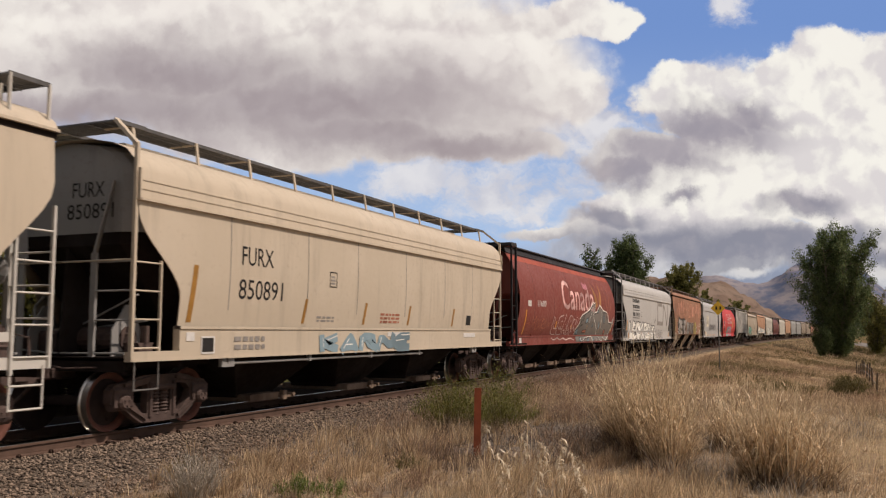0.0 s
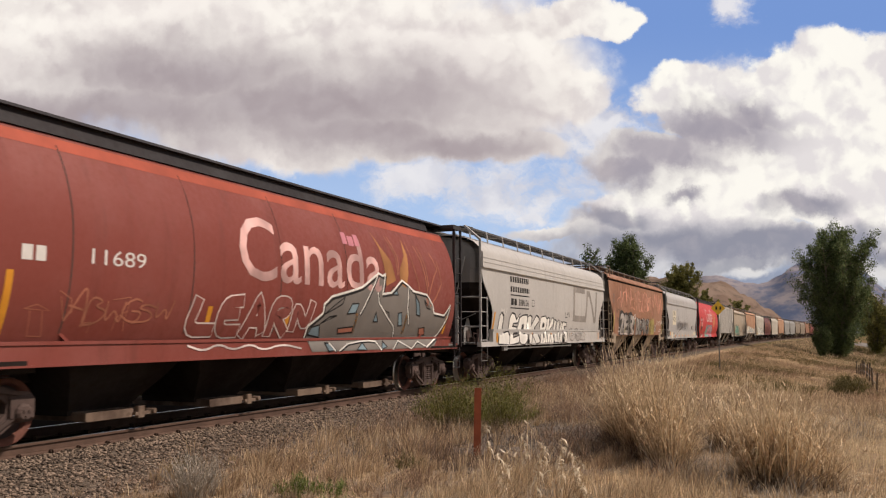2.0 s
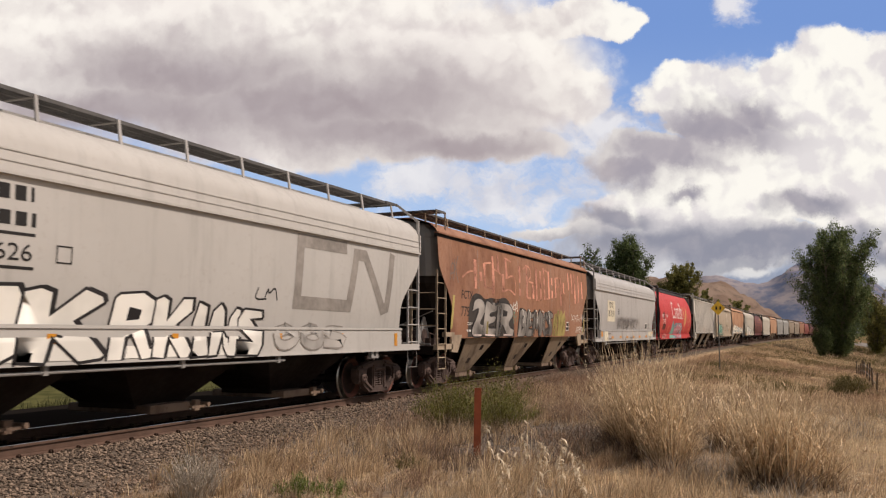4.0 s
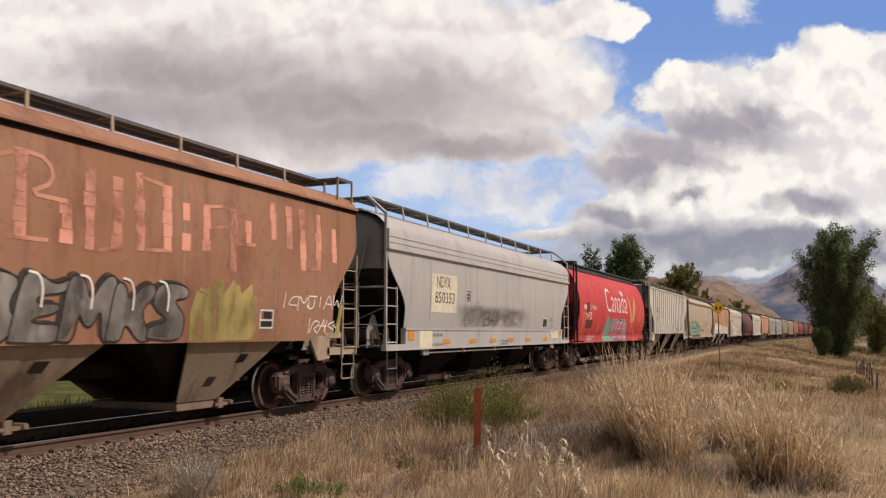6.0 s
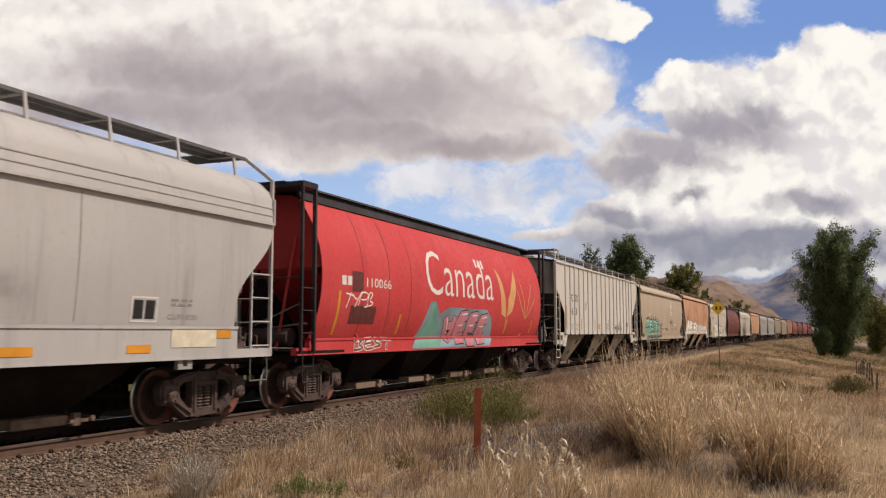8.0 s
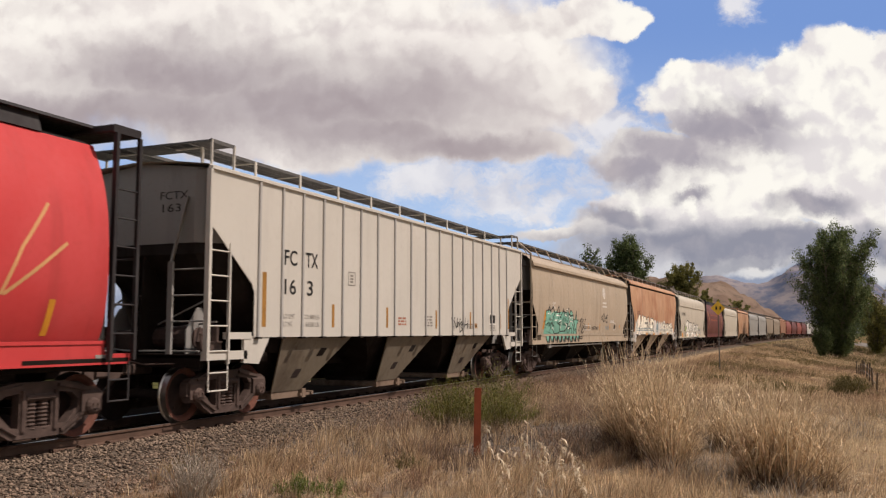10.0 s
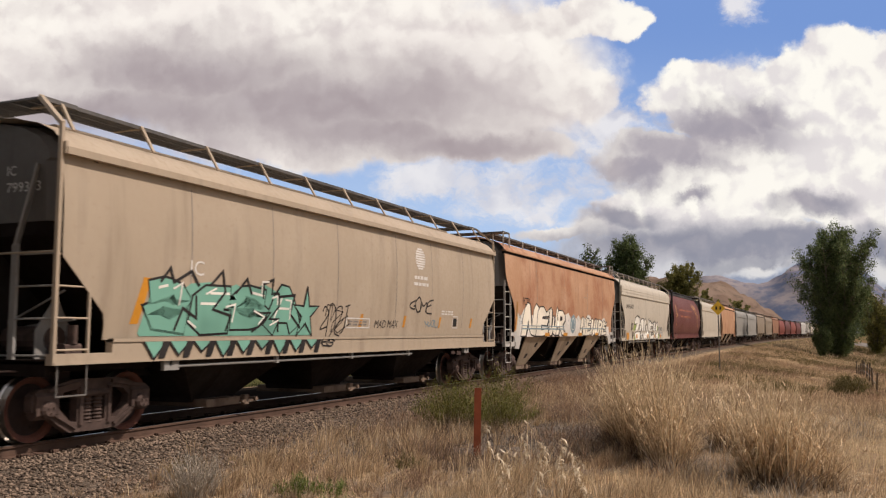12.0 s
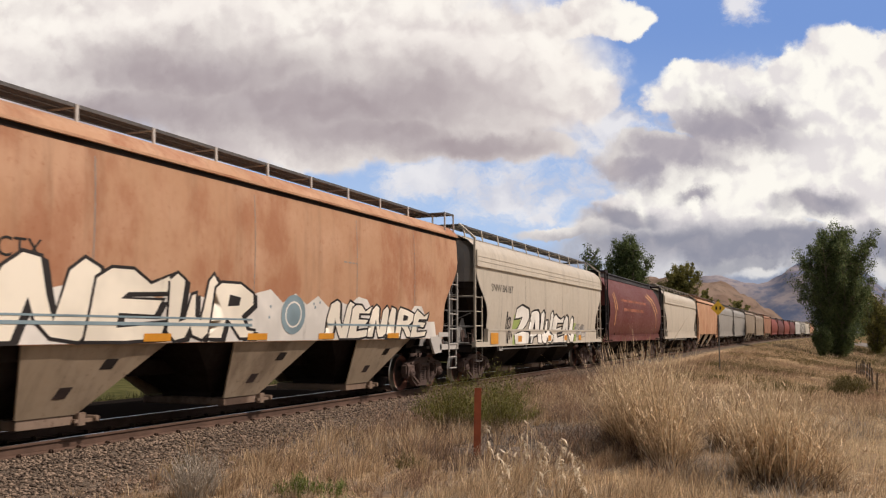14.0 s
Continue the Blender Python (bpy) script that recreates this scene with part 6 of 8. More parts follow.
    for line in thin:
        strokes(brown, K, "faded_stroke", "faded_thin", [rounded(line, 1)], 0.06, 0.0052, "thin sun-faded pink stroke")
    patches(brown, K, "graffiti_patch", "dark_haze", [rounded([(-6.05, 1.38), (-6.1, 2.3), (-5.75, 2.68), (-5.1, 2.66), (-4.75, 2.5), (-4.2, 2.6), (-3.6, 2.55), (-2.9, 2.66), (-2.4, 2.5), (-2.0, 2.0), (-1.75, 1.38)], 2)], 0.004, "sooty black sprayed ground")
    block_piece(brown, K, "ZER", (-5.75, -4.78, -3.62, -2.1), 1.37, 2.6, "dirty_silver", "spray_black", 0.04, 61, "black_haze", (-0.09, 0.05), 0.05, 0.03, 2)
    block_piece(brown, K, "BEMKS", (-1.35, -0.55, 0.25, 1.1, 1.9, 2.65), 1.37, 2.38, "dirty_silver", "black_haze", 0.03, 62, "dark_haze", (-0.08, 0.05), 0.08, 0.03, 2)
    patches(brown, K, "graffiti_patch", "spray_yellow", [[(2.85, 1.38), (2.8, 1.8), (2.95, 2.2), (3.2, 2.1), (3.4, 2.4), (3.65, 2.15), (3.9, 2.42), (4.15, 2.2), (4.45, 2.38), (4.5, 1.9), (4.65, 1.6), (4.5, 1.38)]], 0.005, "weak yellow sprayed cloud")
    scrawl(brown, K, 2.9, 4.5, 1.6, 2.35, "spray_yellow", 63, 0.06, 6)
    strokes(brown, K, "graffiti_highlight", "spray_white", [rounded([(y, 2.30), (y + 0.16, 2.28), (y + 0.24, 2.1), (y + 0.22, 1.85)]) for y in (-1.1, -0.35, 0.5, 1.3, 2.05)], 0.035, 0.0144, "short white highlights")
    strokes(brown, K, "graffiti_highlight", "faded_white", [[(-5.6, 1.44), (-4.95, 1.43)], [(-4.6, 1.44), (-3.75, 1.42)], [(-2.9, 1.44), (-2.0, 1.43)]], 0.05, 0.0135, "dripping white spray lines")
    scrawl(brown, K, -2.35, -1.6, 2.2, 2.55, "spray_white", 64, 0.035, 3)
    scrawl(brown, K, -2.1, -1.7, 1.85, 2.2, "spray_teal", 69, 0.03, 2)
    scrawl(brown, K, 5.3, 7.6, 1.95, 2.3, "spray_white", 65, 0.025, 7)
    scrawl(brown, K, 6.2, 7.6, 1.5, 1.8, "spray_white", 66, 0.025, 5)
    scrawl(brown, K, -7.5, -7.0, 2.9, 3.6, "soot", 67, 0.03, 2)
    patches(brown, K, "reflector_strip", "spray_yellow", [rect(-7.42, -7.28, 1.62, 2.55, 0.1), rect(7.45, 7.6, 1.5, 2.1, 0.1), rect(-4.55, -4.4, 1.4, 1.85, 0.011)], 0.0104)
    strokes(brown, K, "panel_frame", "chalk", [[(4.75, 1.6), (5.15, 1.6), (5.15, 1.92), (4.75, 1.92), (4.75, 1.6)], [(4.75, 1.74), (5.15, 1.74)]], 0.03)
    patches(brown, K, "label_plate", "dull", [rect(-4.1, -3.86, 2.24, 2.44)], 0.0125)
    bars(brown, K, -4.06, -3.9, 2.29, 2.4, 2, "ink")
    patches(brown, K, "data_panel", "ink", [rect(4.85, 5.1, 1.77, 1.89), rect(4.78, 5.12, 1.62, 1.72)])
    seams(brown, K, K, half[4], [-5.3, -1.4, 2.6, 5.2], 1.5, 4.0)
    # the light grey car
    K = "curved"
    patches(ndyx, K, "number_patch", "patch", [rect(-5.62, -3.88, 2.05, 3.08)], 0.004, "pale repainted number patch")
    lettering(ndyx, K, "NDYX", -5.28, -4.34, 2.72, 3.02)
    lettering(ndyx, K, "850353", -5.40, -4.06, 2.30, 2.60)
    strokes(ndyx, K, "panel_frame", "ink", [[(-3.1, 2.43), (-2.84, 2.43), (-2.84, 2.7), (-3.1, 2.7), (-3.1, 2.43)]], 0.018)
    bars(ndyx, K, -3.05, -2.9, 2.46, 2.66, 2, "ink")
    scrawl(ndyx, K, -3.4, -2.1, 1.68, 2.2, "soot", 71, 0.022, 5)
    scrawl(ndyx, K, -1.75, -0.3, 1.66, 2.0, "spray_black", 72, 0.022, 8)
    scrawl(ndyx, K, -2.6, -1.9, 2.0, 2.45, "soot", 73, 0.015, 3)
    scrawl(ndyx, K, 0.9, 1.6, 1.7, 1.9, "soot", 74, 0.02, 3)
    for y in (-4.85, -2.9, -1.15, 0.6, 2.4, 4.55):
        patches(ndyx, K, "reflector_strip", "amber", [rect(y, y + 0.5, 1.21, 1.33)])
    patches(ndyx, K, "label_plate", "patch", [rect(-6.4, -5.58, 1.1, 1.56), rect(5.5, 6.6, 1.28, 1.58)])
    patches(ndyx, K, "reflector_strip", "amber", [rect(-7.05, -6.72, 1.32, 1.56), rect(6.62, 7.0, 1.42, 1.58)])
    patches(ndyx, K, "paint_patch", "soot_smear", [rect(-4.6, 3.4, 1.68, 2.6)], 0.0035, "sooty smear over the paint")
    bars(ndyx, K, -5.55, -4.85, 1.4, 1.52, 1, "dull")
    bars(ndyx, K, -5.55, -4.85, 1.15, 1.26, 1, "dull")
    bars(ndyx, K, -0.2, 0.5, 1.12, 1.3, 2, "dull")
    lettering(ndyx, K, "CU.FT 5250", 5.45, 6.15, 1.72, 1.80, "dull", name="small_print")
    bars(ndyx, K, 5.5, 6.0, 1.92, 2.06, 2, "dull")
    patches(ndyx, K, "data_panel", "ink", [rect(4.7, 4.9, 1.72, 2.0), rect(4.95, 5.15, 1.72, 2.0)])
    strokes(ndyx, K, "panel_frame", "chalk", [[(4.66, 1.68), (5.2, 1.68), (5.2, 2.04), (4.66, 2.04), (4.66, 1.68)]], 0.03)
    seams(ndyx, K, K, half[5], [-5.7, -3.2, -0.6, 1.6, 3.6], 1.66, 3.45)
    # the bright red cylinder
    K = "round"
    lettering(red, K, "Canada", -2.45, 2.6, 2.50, 3.68, "chalk", bold=-0.008)
    patches(red, K, "flag_mark", "chalk", [rect(1.3, 1.45, 3.45, 3.7), rect(1.85, 2.0, 3.45, 3.7), [(1.5, 3.5), (1.65, 3.72), (1.8, 3.5), (1.65, 3.42)]], 0.006)
    lettering(red, K, "110066", -5.74, -4.52, 2.53, 2.74, "chalk")
    patches(red, K, "owner_mark", "chalk", [rect(-6.85, -6.66, 2.53, 2.73), rect(-6.60, -6.42, 2.53, 2.73)])
    patches(red, K, "paint_patch", "maroon_line", [rect(-6.4, -5.9, 2.4, 2.85), rect(-6.4, -5.2, 1.7, 2.1)], 0.003, "darker repainted patches")
    scrawl(red, K, -6.7, -5.4, 2.02, 2.4, "spray_white", 81, 0.03, 4)
    piece(red, K, "BEST", -6.0, -4.2, 1.1, 1.42, "oxide_fill", "spray_white", 0.05, 82, rim=0.02)
    patches(red, K, "graffiti_fill", "spray_blue", [[(-3.0, 1.1), (-2.6, 1.6), (-2.2, 2.3), (-1.85, 2.35), (-1.5, 2.0), (-0.9, 2.2), (2.1, 2.2), (2.6, 1.9), (2.9, 1.4), (2.7, 1.1)]], 0.006, "dark blue sprayed ground")
    patches(red, K, "graffiti_patch", "spray_teal", [[(-2.75, 1.12), (-2.5, 1.5), (-2.2, 1.7), (-2.05, 2.25), (-1.8, 2.28), (-1.75, 1.9), (-1.4, 1.75), (-1.5, 1.5), (-1.15, 1.3), (-1.3, 1.1)]], 0.0065, "teal sprayed shape")
    piece(red, K, "WEEE", -1.15, 2.2, 1.12, 2.16, "spray_pink", "spray_black", 0.3, 84, rim=0.03, shine="spray_white", jig=0.04)
    patches(red, K, "grain_leaf", "wheat", [[(2.95, 3.6), (3.35, 3.3), (3.75, 2.6), (3.85, 2.0), (3.4, 2.1), (3.3, 2.7)], [(4.9, 3.6), (4.85, 2.9), (4.45, 2.2), (3.95, 2.0), (4.05, 2.6), (4.4, 3.1)]], 0.005, "wheat-yellow leaf shapes")
    strokes(red, K, "grain_leaf", "wheat", [[(3.9, 2.0), (4.05, 1.5)], [(5.3, 3.3), (5.7, 2.6), (5.9, 2.0)], [(6.6, 3.2), (6.2, 2.6), (5.95, 2.0)], [(5.0, 2.9), (5.4, 2.4), (5.9, 2.0)], [(6.9, 2.7), (6.4, 2.3), (6.0, 2.0)]], 0.05, 0.005, "pale outlines of grain leaves")
    for y, z1 in ((-6.98, 2.4), (-3.95, 1.95), (-1.35, 1.95), (4.0, 1.95), (6.7, 1.95)):
        stripe(red, K, y, 1.47, z1, 0.1, "amber", 0.011)
    seams(red, K, K, half[6], [-5.9, -4.6, -3.4], 1.5, 4.1, "dark_haze")
    # the off-white ribbed car
    K = "ribbed"
    lettering(white, K, "FC", -6.13, -5.69, 2.80, 3.10, bold=0.012)
    lettering(white, K, "TX", -5.38, -4.92, 2.80, 3.10, bold=0.012)
    lettering(white, K, "16", -6.12, -5.72, 2.24, 2.54, bold=0.012)
    lettering(white, K, "3", -5.32, -5.10, 2.24, 2.54, bold=0.012)
    stripe(white, K, -6.84, 1.62, 2.62, 0.13, "ochre", 0.0)
    for y in (-4.34, -1.84, 1.05, 3.55, 6.2):
        stripe(white, K, y, 1.62, 2.10, 0.1, "ochre", 0.0)
    stripe(white, K, 6.95, 1.62, 2.62, 0.12, "ochre", 0.0)
    strokes(white, K, "panel_frame", "dull", [[(-3.66, 2.54), (-3.36, 2.54), (-3.36, 2.82), (-3.66, 2.82), (-3.66, 2.54)]], 0.02)
    bars(white, K, -3.58, -3.44, 2.58, 2.78, 3, "dull")
    for text, y0, y1, z in (("LD LMT", -6.14, -5.75, 1.78), ("221500 LB", -5.40, -4.86, 1.78), ("LT WT", -6.14, -5.83, 1.63), ("64300 LB", -5.36, -4.86, 1.63)):
        lettering(white, K, text, y0, y1, z, z + 0.09, "dull", name="small_print")
    bars(white, K, -1.2, -0.75, 1.68, 1.9, 3, "line_red")
    bars(white, K, 0.35, 0.85, 1.66, 1.96, 4, "dull")
    scrawl(white, K, 2.1, 3.35, 1.52, 1.95, "spray_black", 91, 0.035, 6)
    patches(white, K, "data_panel", "ink", [rect(5.28, 5.50, 1.8, 2.05), rect(5.52, 5.74, 1.8, 2.05)])
    strokes(white, K, "panel_frame", "spray_white", [[(5.24, 1.76), (5.78, 1.76), (5.78, 2.09), (5.24, 2.09), (5.24, 1.76)]], 0.025)
    patches(white, K, "placard", "ochre", [rect(3.95, 4.15, 1.64, 1.78)])
    patches(white, K, "placard_mark", "ink", [rect(4.0, 4.1, 1.68, 1.74)], 0.006)
    bars(white, K, 3.3, 3.8, 1.62, 1.78, 3, "dull")
    bars(white, K, 5.25, 5.75, 1.55, 1.76, 3, "dull")
    end_lettering(white, "FCTX", half[7], 0.35, 0.95, 3.82, 3.96)
    end_lettering(white, "163", half[7], 0.4, 0.8, 3.60, 3.74)
    # the tan car
    K = "tall"
    lettering(tan, K, "IC", -5.92, -5.58, 2.44, 2.68, "chalk")
    stripe(tan, K, -7.18, 1.64, 2.34, 0.17, "amber", 0.22)
    for y in (-0.2, 2.02, 4.2, 6.5):
        stripe(tan, K, y, 1.64, 1.92, 0.12, "amber", 0.08)
    mass = [(-6.95, 1.46), (-7.0, 1.5), (-6.8, 2.1), (-6.3, 2.05), (-5.9, 2.3), (-5.4, 2.35), (-5.2, 2.2), (-4.7, 2.35), (-4.3, 2.2), (-3.9, 2.4), (-3.4, 2.25), (-2.95, 2.28), (-2.9, 1.9), (-2.3, 1.85), (-2.1, 1.46)]
    patches(tan, K, "graffiti_fill", "spray_teal", [mass], 0.006, "green sprayed letter forms")
    piece(tan, K, "ZESA", -6.95, -2.7, 1.5, 2.38, "spray_teal", "spray_black", 0.36, 101, rim=0.04, shine="spray_white")
    strokes(tan, K, "graffiti_outline", "spray_black", [[(-4.13, 1.88), (-3.91, 1.86), (-3.62, 1.88), (-3.81, 1.69), (-4.14, 1.54)], [(-3.88, 2.14), (-3.89, 2.4), (-3.59, 2.49), (-3.62, 2.23), (-3.39, 2.24), (-3.36, 2.0), (-3.64, 1.76), (-3.35, 1.76), (-3.33, 1.54)],
             [(-3.36, 2.18), (-2.85, 2.23), (-2.97, 1.87), (-2.58, 1.61)], [(-6.6, 2.3), (-6.4, 2.52), (-6.3, 2.3), (-5.9, 2.5), (-5.7, 2.28)], [(-5.4, 2.3), (-5.1, 2.55), (-5.0, 2.2), (-5.3, 1.9), (-4.8, 1.8), (-4.9, 1.55)],
             [(-6.2, 1.56), (-6.05, 1.9), (-5.7, 1.75), (-5.75, 2.1)], [(-4.7, 2.2), (-4.4, 2.46), (-4.25, 2.2)]], 0.05, 0.0134, "thick black outlines")
    strokes(tan, K, "graffiti_highlight", "spray_white", [[(-3.94, 2.23), (-3.94, 2.43), (-3.74, 2.44)], [(-3.15, 2.13), (-2.96, 2.12), (-2.98, 1.77)], [(-4.13, 1.9), (-3.81, 1.8), (-3.97, 1.66)], [(-3.35, 1.74), (-3.6, 1.65)], [(-3.6, 2.15), (-3.43, 2.19), (-3.42, 2.04)],
             [(-6.3, 2.2), (-6.1, 2.3), (-6.15, 1.95)], [(-5.5, 2.15), (-5.25, 2.25)], [(-4.95, 1.95), (-4.7, 2.0), (-4.75, 1.7)], [(-5.9, 1.7), (-5.7, 1.6)]], 0.035, 0.0144, "short white highlights")
    strokes(tan, K, "tag", "spray_black", [[(-1.64, 1.85), (-1.59, 2.09), (-1.38, 2.07), (-1.43, 1.73), (-1.26, 1.99), (-0.92, 1.95), (-1.32, 1.73), (-1.38, 1.53), (-1.05, 1.74), (-0.73, 1.88), (-0.61, 1.7), (-1.1, 1.5), (-1.22, 1.58), (-0.89, 1.78)]], 0.022)
    star = []
    for k in range(10):
        r, a = (0.48 if k % 2 == 0 else 0.17), math.pi / 2 + k * math.pi / 5
        star.append((-2.4 + r * math.cos(a), 1.88 + r * 1.1 * math.sin(a)))
    patches(tan, K, "graffiti_star", "spray_teal", [star], 0.0134, "green sprayed star")
    strokes(tan, K, "graffiti_outline", "spray_black", [star + [star[0]]], 0.045, 0.014, "black rim of the star")
    teeth = [[(-6.95 + 0.56 * k, 1.40), (-6.72 + 0.56 * k, 1.11 + 0.05 * (k % 3)), (-6.42 + 0.56 * k, 1.40)] for k in range(9)]
    patches(tan, K, "graffiti_tooth", "spray_teal", teeth, 0.0115, "green spiked drip")
    for tooth in teeth:
        strokes(tan, K, "graffiti_shadow", "spray_black", [tooth], 0.035, 0.0135, "black outline of the drip")
        patches(tan, K, "graffiti_shadow", "spray_black", [[(tooth[2][0] - 0.1, 1.40), (tooth[1][0] + 0.1, 1.12), (tooth[1][0] + 0.24, 1.12), (tooth[2][0] + 0.08, 1.40)]], 0.0144, "black drip")
    scrawl(tan, K, -1.85, -0.75, 1.4, 2.15, "spray_black", 103, 0.03, 4)
    scrawl(tan, K, -2.1, -1.4, 1.2, 1.4, "spray_black", 104, 0.03, 3)
    strokes(tan, K, "label_frame", "chalk", [[(-0.75, 1.62), (0.3, 1.62), (0.3, 1.82), (-0.75, 1.82), (-0.75, 1.62)]], 0.03)
    bars(tan, K, -0.65, 0.2, 1.66, 1.79, 2, "dull")
    lettering(tan, K, "MAD MAX", 0.55, 1.75, 1.62, 1.80, "spray_black", 0.05, -0.004, "tag")
    scrawl(tan, K, 2.35, 3.65, 2.0, 2.42, "spray_black", 106, 0.04, text="GOME")
    scrawl(tan, K, 3.3, 4.2, 1.62, 1.82, "spray_blue", 107, 0.03, 4)
    for i in range(9):        # oval badge of white slats
        z = 3.12 + i * 0.062
        w = 0.29 * math.sqrt(max(0.05, 1 - ((i - 4) / 4.6) ** 2))
        patches(tan, K, "badge_slat", "chalk", [rect(2.98 - w, 2.98 + w, z, z + 0.042)])
    bars(tan, K, 2.62, 3.4, 2.84, 2.98, 1, "chalk")
    bars(tan, K, 2.58, 3.45, 2.68, 2.81, 1, "chalk")
    patches(tan, K, "data_panel", "ink", [rect(5.25, 5.5, 1.68, 1.9)])
    strokes(tan, K, "panel_frame", "chalk", [[(5.2, 1.64), (5.56, 1.64), (5.56, 1.95), (5.2, 1.95), (5.2, 1.64)]], 0.025)
    bars(tan, K, 4.4, 5.2, 1.98, 2.12, 2, "chalk")
    seams(tan, K, "slanted", half[8], [-5.9, -3.6, -1.2, 1.6, 3.7, 5.9], 1.66, 3.85)
    end_lettering(tan, "IC", half[8], 0.35, 0.52, 3.72, 3.86, "chalk")
    end_lettering(tan, "799353", half[8], 0.35, 1.0, 3.48, 3.62, "chalk")
    # the faded orange car
    K = "smooth"
    lettering(orange, K, "FCTX", -6.70, -5.88, 2.46, 2.72)
    patches(orange, K, "reflector_strip", "ochre", [rect(-7.42, -7.28, 2.05, 2.56, 0.04)], 0.0086)
    patches(orange, K, "reflector_strip", "amber", [rect(-7.52, -7.38, 1.58, 2.05, 0.1), rect(-3.9, -3.3, 1.38, 1.5), rect(-1.3, -0.7, 1.38, 1.5), rect(1.1, 1.7, 1.38, 1.5), rect(4.2, 4.8, 1.38, 1.5)], 0.0158)
    rnd = random.Random(111)
    rag = [(-7.5, 1.36)] + [(-7.4 + 0.42 * k, (2.15 if k < 26 else 2.0) + rnd.uniform(-0.22, 0.2)) for k in range(34)] + [(6.9, 1.8), (7.1, 1.36)]
    patches(orange, K, "graffiti_base", "ghost_white", [rag], 0.005, "ragged grey-white sprayed ground")
    block_piece(orange, K, "NEWR", (-6.72, -5.0, -3.45, -2.35, -1.25), 1.37, 2.60, "cream_spray", "spray_black", 0.05, 112, "spray_black", (0.11, -0.04), 0.10, 0.05, 0)
    block_piece(orange, K, "NENIRE", (1.35, 2.35, 3.2, 4.05, 4.6, 5.5, 6.35), 1.37, 2.22, "cream_spray", "spray_black", 0.045, 113, "spray_black", (0.07, -0.02), 0.12, 0.02, 0)
    for k in range(26):
        y, z = rnd.choice((rnd.uniform(-7.3, -6.7), rnd.uniform(-7.3, 1.4))), rnd.uniform(1.75, 2.2)
        patches(orange, K, "graffiti_dot", "spray_blue", [[(y + 0.03 * math.cos(a * 1.05), z + 0.035 * math.sin(a * 1.05)) for a in range(6)]], 0.0054, "small dark sprayed dot")
    patches(orange, K, "graffiti_band", "spray_blue", [rect(-6.75, -1.2, 1.73, 1.76), rect(-6.75, -1.2, 1.62, 1.67), rect(1.4, 6.0, 1.66, 1.70)], 0.0140, "thin grey-blue bands")
    oval = [(0.12 + 0.42 * math.cos(k * math.pi / 12), 1.86 + 0.38 * math.sin(k * math.pi / 12)) for k in range(24)]
    patches(orange, K, "graffiti_oval", "spray_blue", [oval], 0.011, "grey-blue oval mark")
    strokes(orange, K, "graffiti_outline", "spray_white", [[(0.12 + 0.27 * math.cos(k * math.pi / 8), 1.86 + 0.24 * math.sin(k * math.pi / 8)) for k in range(17)]], 0.035, 0.012)
    bars(orange, K, -0.06, 0.3, 1.81, 1.91, 1, "spray_white", 0.08)
    bars(orange, K, 2.0, 2.6, 3.0, 3.05, 1, "dull")
    seams(orange, K, K, half[9], [-5.0, -1.2, 2.6, 5.6], 2.2, 4.0)
    end_lettering(orange, "FCTX 392", half[9], 0.15, 1.05, 3.86, 4.0)
    # the beige car
    K = "curved"
    lettering(beige, K, "SNW 84187", -6.9, -4.8, 2.80, 3.04)
    block_piece(beige, K, "ZAWEN", (-4.6, -3.1, -1.6, 0.0, 1.5, 3.0), 1.1, 2.42, "spray_white", "spray_black", 0.06, 121, "spray_black", (0.12, 0.04), 0.15, 0.04, 0)
    patches(beige, K, "graffiti_patch", "spray_green", [rect(-4.9, -4.2, 1.1, 2.1, 0.3), rect(2.9, 3.4, 1.15, 1.9, 0.2)], 0.004, "lime sprayed edges")
    piece(beige, K, "SS", 3.4, 5.2, 1.3, 1.9, "spray_silver", "dull", 0.16, 122, rim=0.03)
    scrawl(beige, K, -5.5, -5.0, 1.2, 2.1, "spray_black", 123, 0.06, 3)
    patches(beige, K, "reflector_strip", "amber", [rect(-7.0, -6.3, 1.15, 1.5), rect(-4.3, -3.9, 1.2, 1.4), rect(-0.7, -0.3, 1.2, 1.4), rect(1.6, 2.0, 1.2, 1.4), rect(3.9, 4.3, 1.2, 1.4)], 0.0134)
    seams(beige, K, K, half[10], [-5.9, -3.4, -1.0, 1.4, 3.9], 1.66, 3.45)
    # the maroon cylinder
    strokes(maroon, "round", "grain_leaf", "wheat", [[(-6.6, 3.4), (-6.3, 2.6), (-6.4, 1.9)], [(-6.2, 3.5), (-5.9, 2.7)], [(3.2, 3.7), (4.4, 3.4), (5.6, 2.6), (6.0, 1.8)], [(4.0, 3.8), (5.2, 3.5), (6.2, 2.7)]], 0.12, 0.005, "worn wheat-coloured stripes")
    bars(maroon, "round", -4.8, 2.4, 3.1, 3.3, 1, "line_red")
    bars(maroon, "round", -4.2, 1.4, 2.6, 2.85, 1, "line_red")


INK["fresh_red"] = plain("fresh_orange_red_paint", (0.36, 0.075, 0.04), 0.55, vary=0.3, scale=1.5)
INK["pink_white"] = worn("bleached_pink_white_paint", (0.66, 0.40, 0.365), 0.85, 0.6, 2.4, 0.45)
INK["oxide_fill"] = MAT["oxide"]
INK["maroon_line"] = MAT["maroon"]


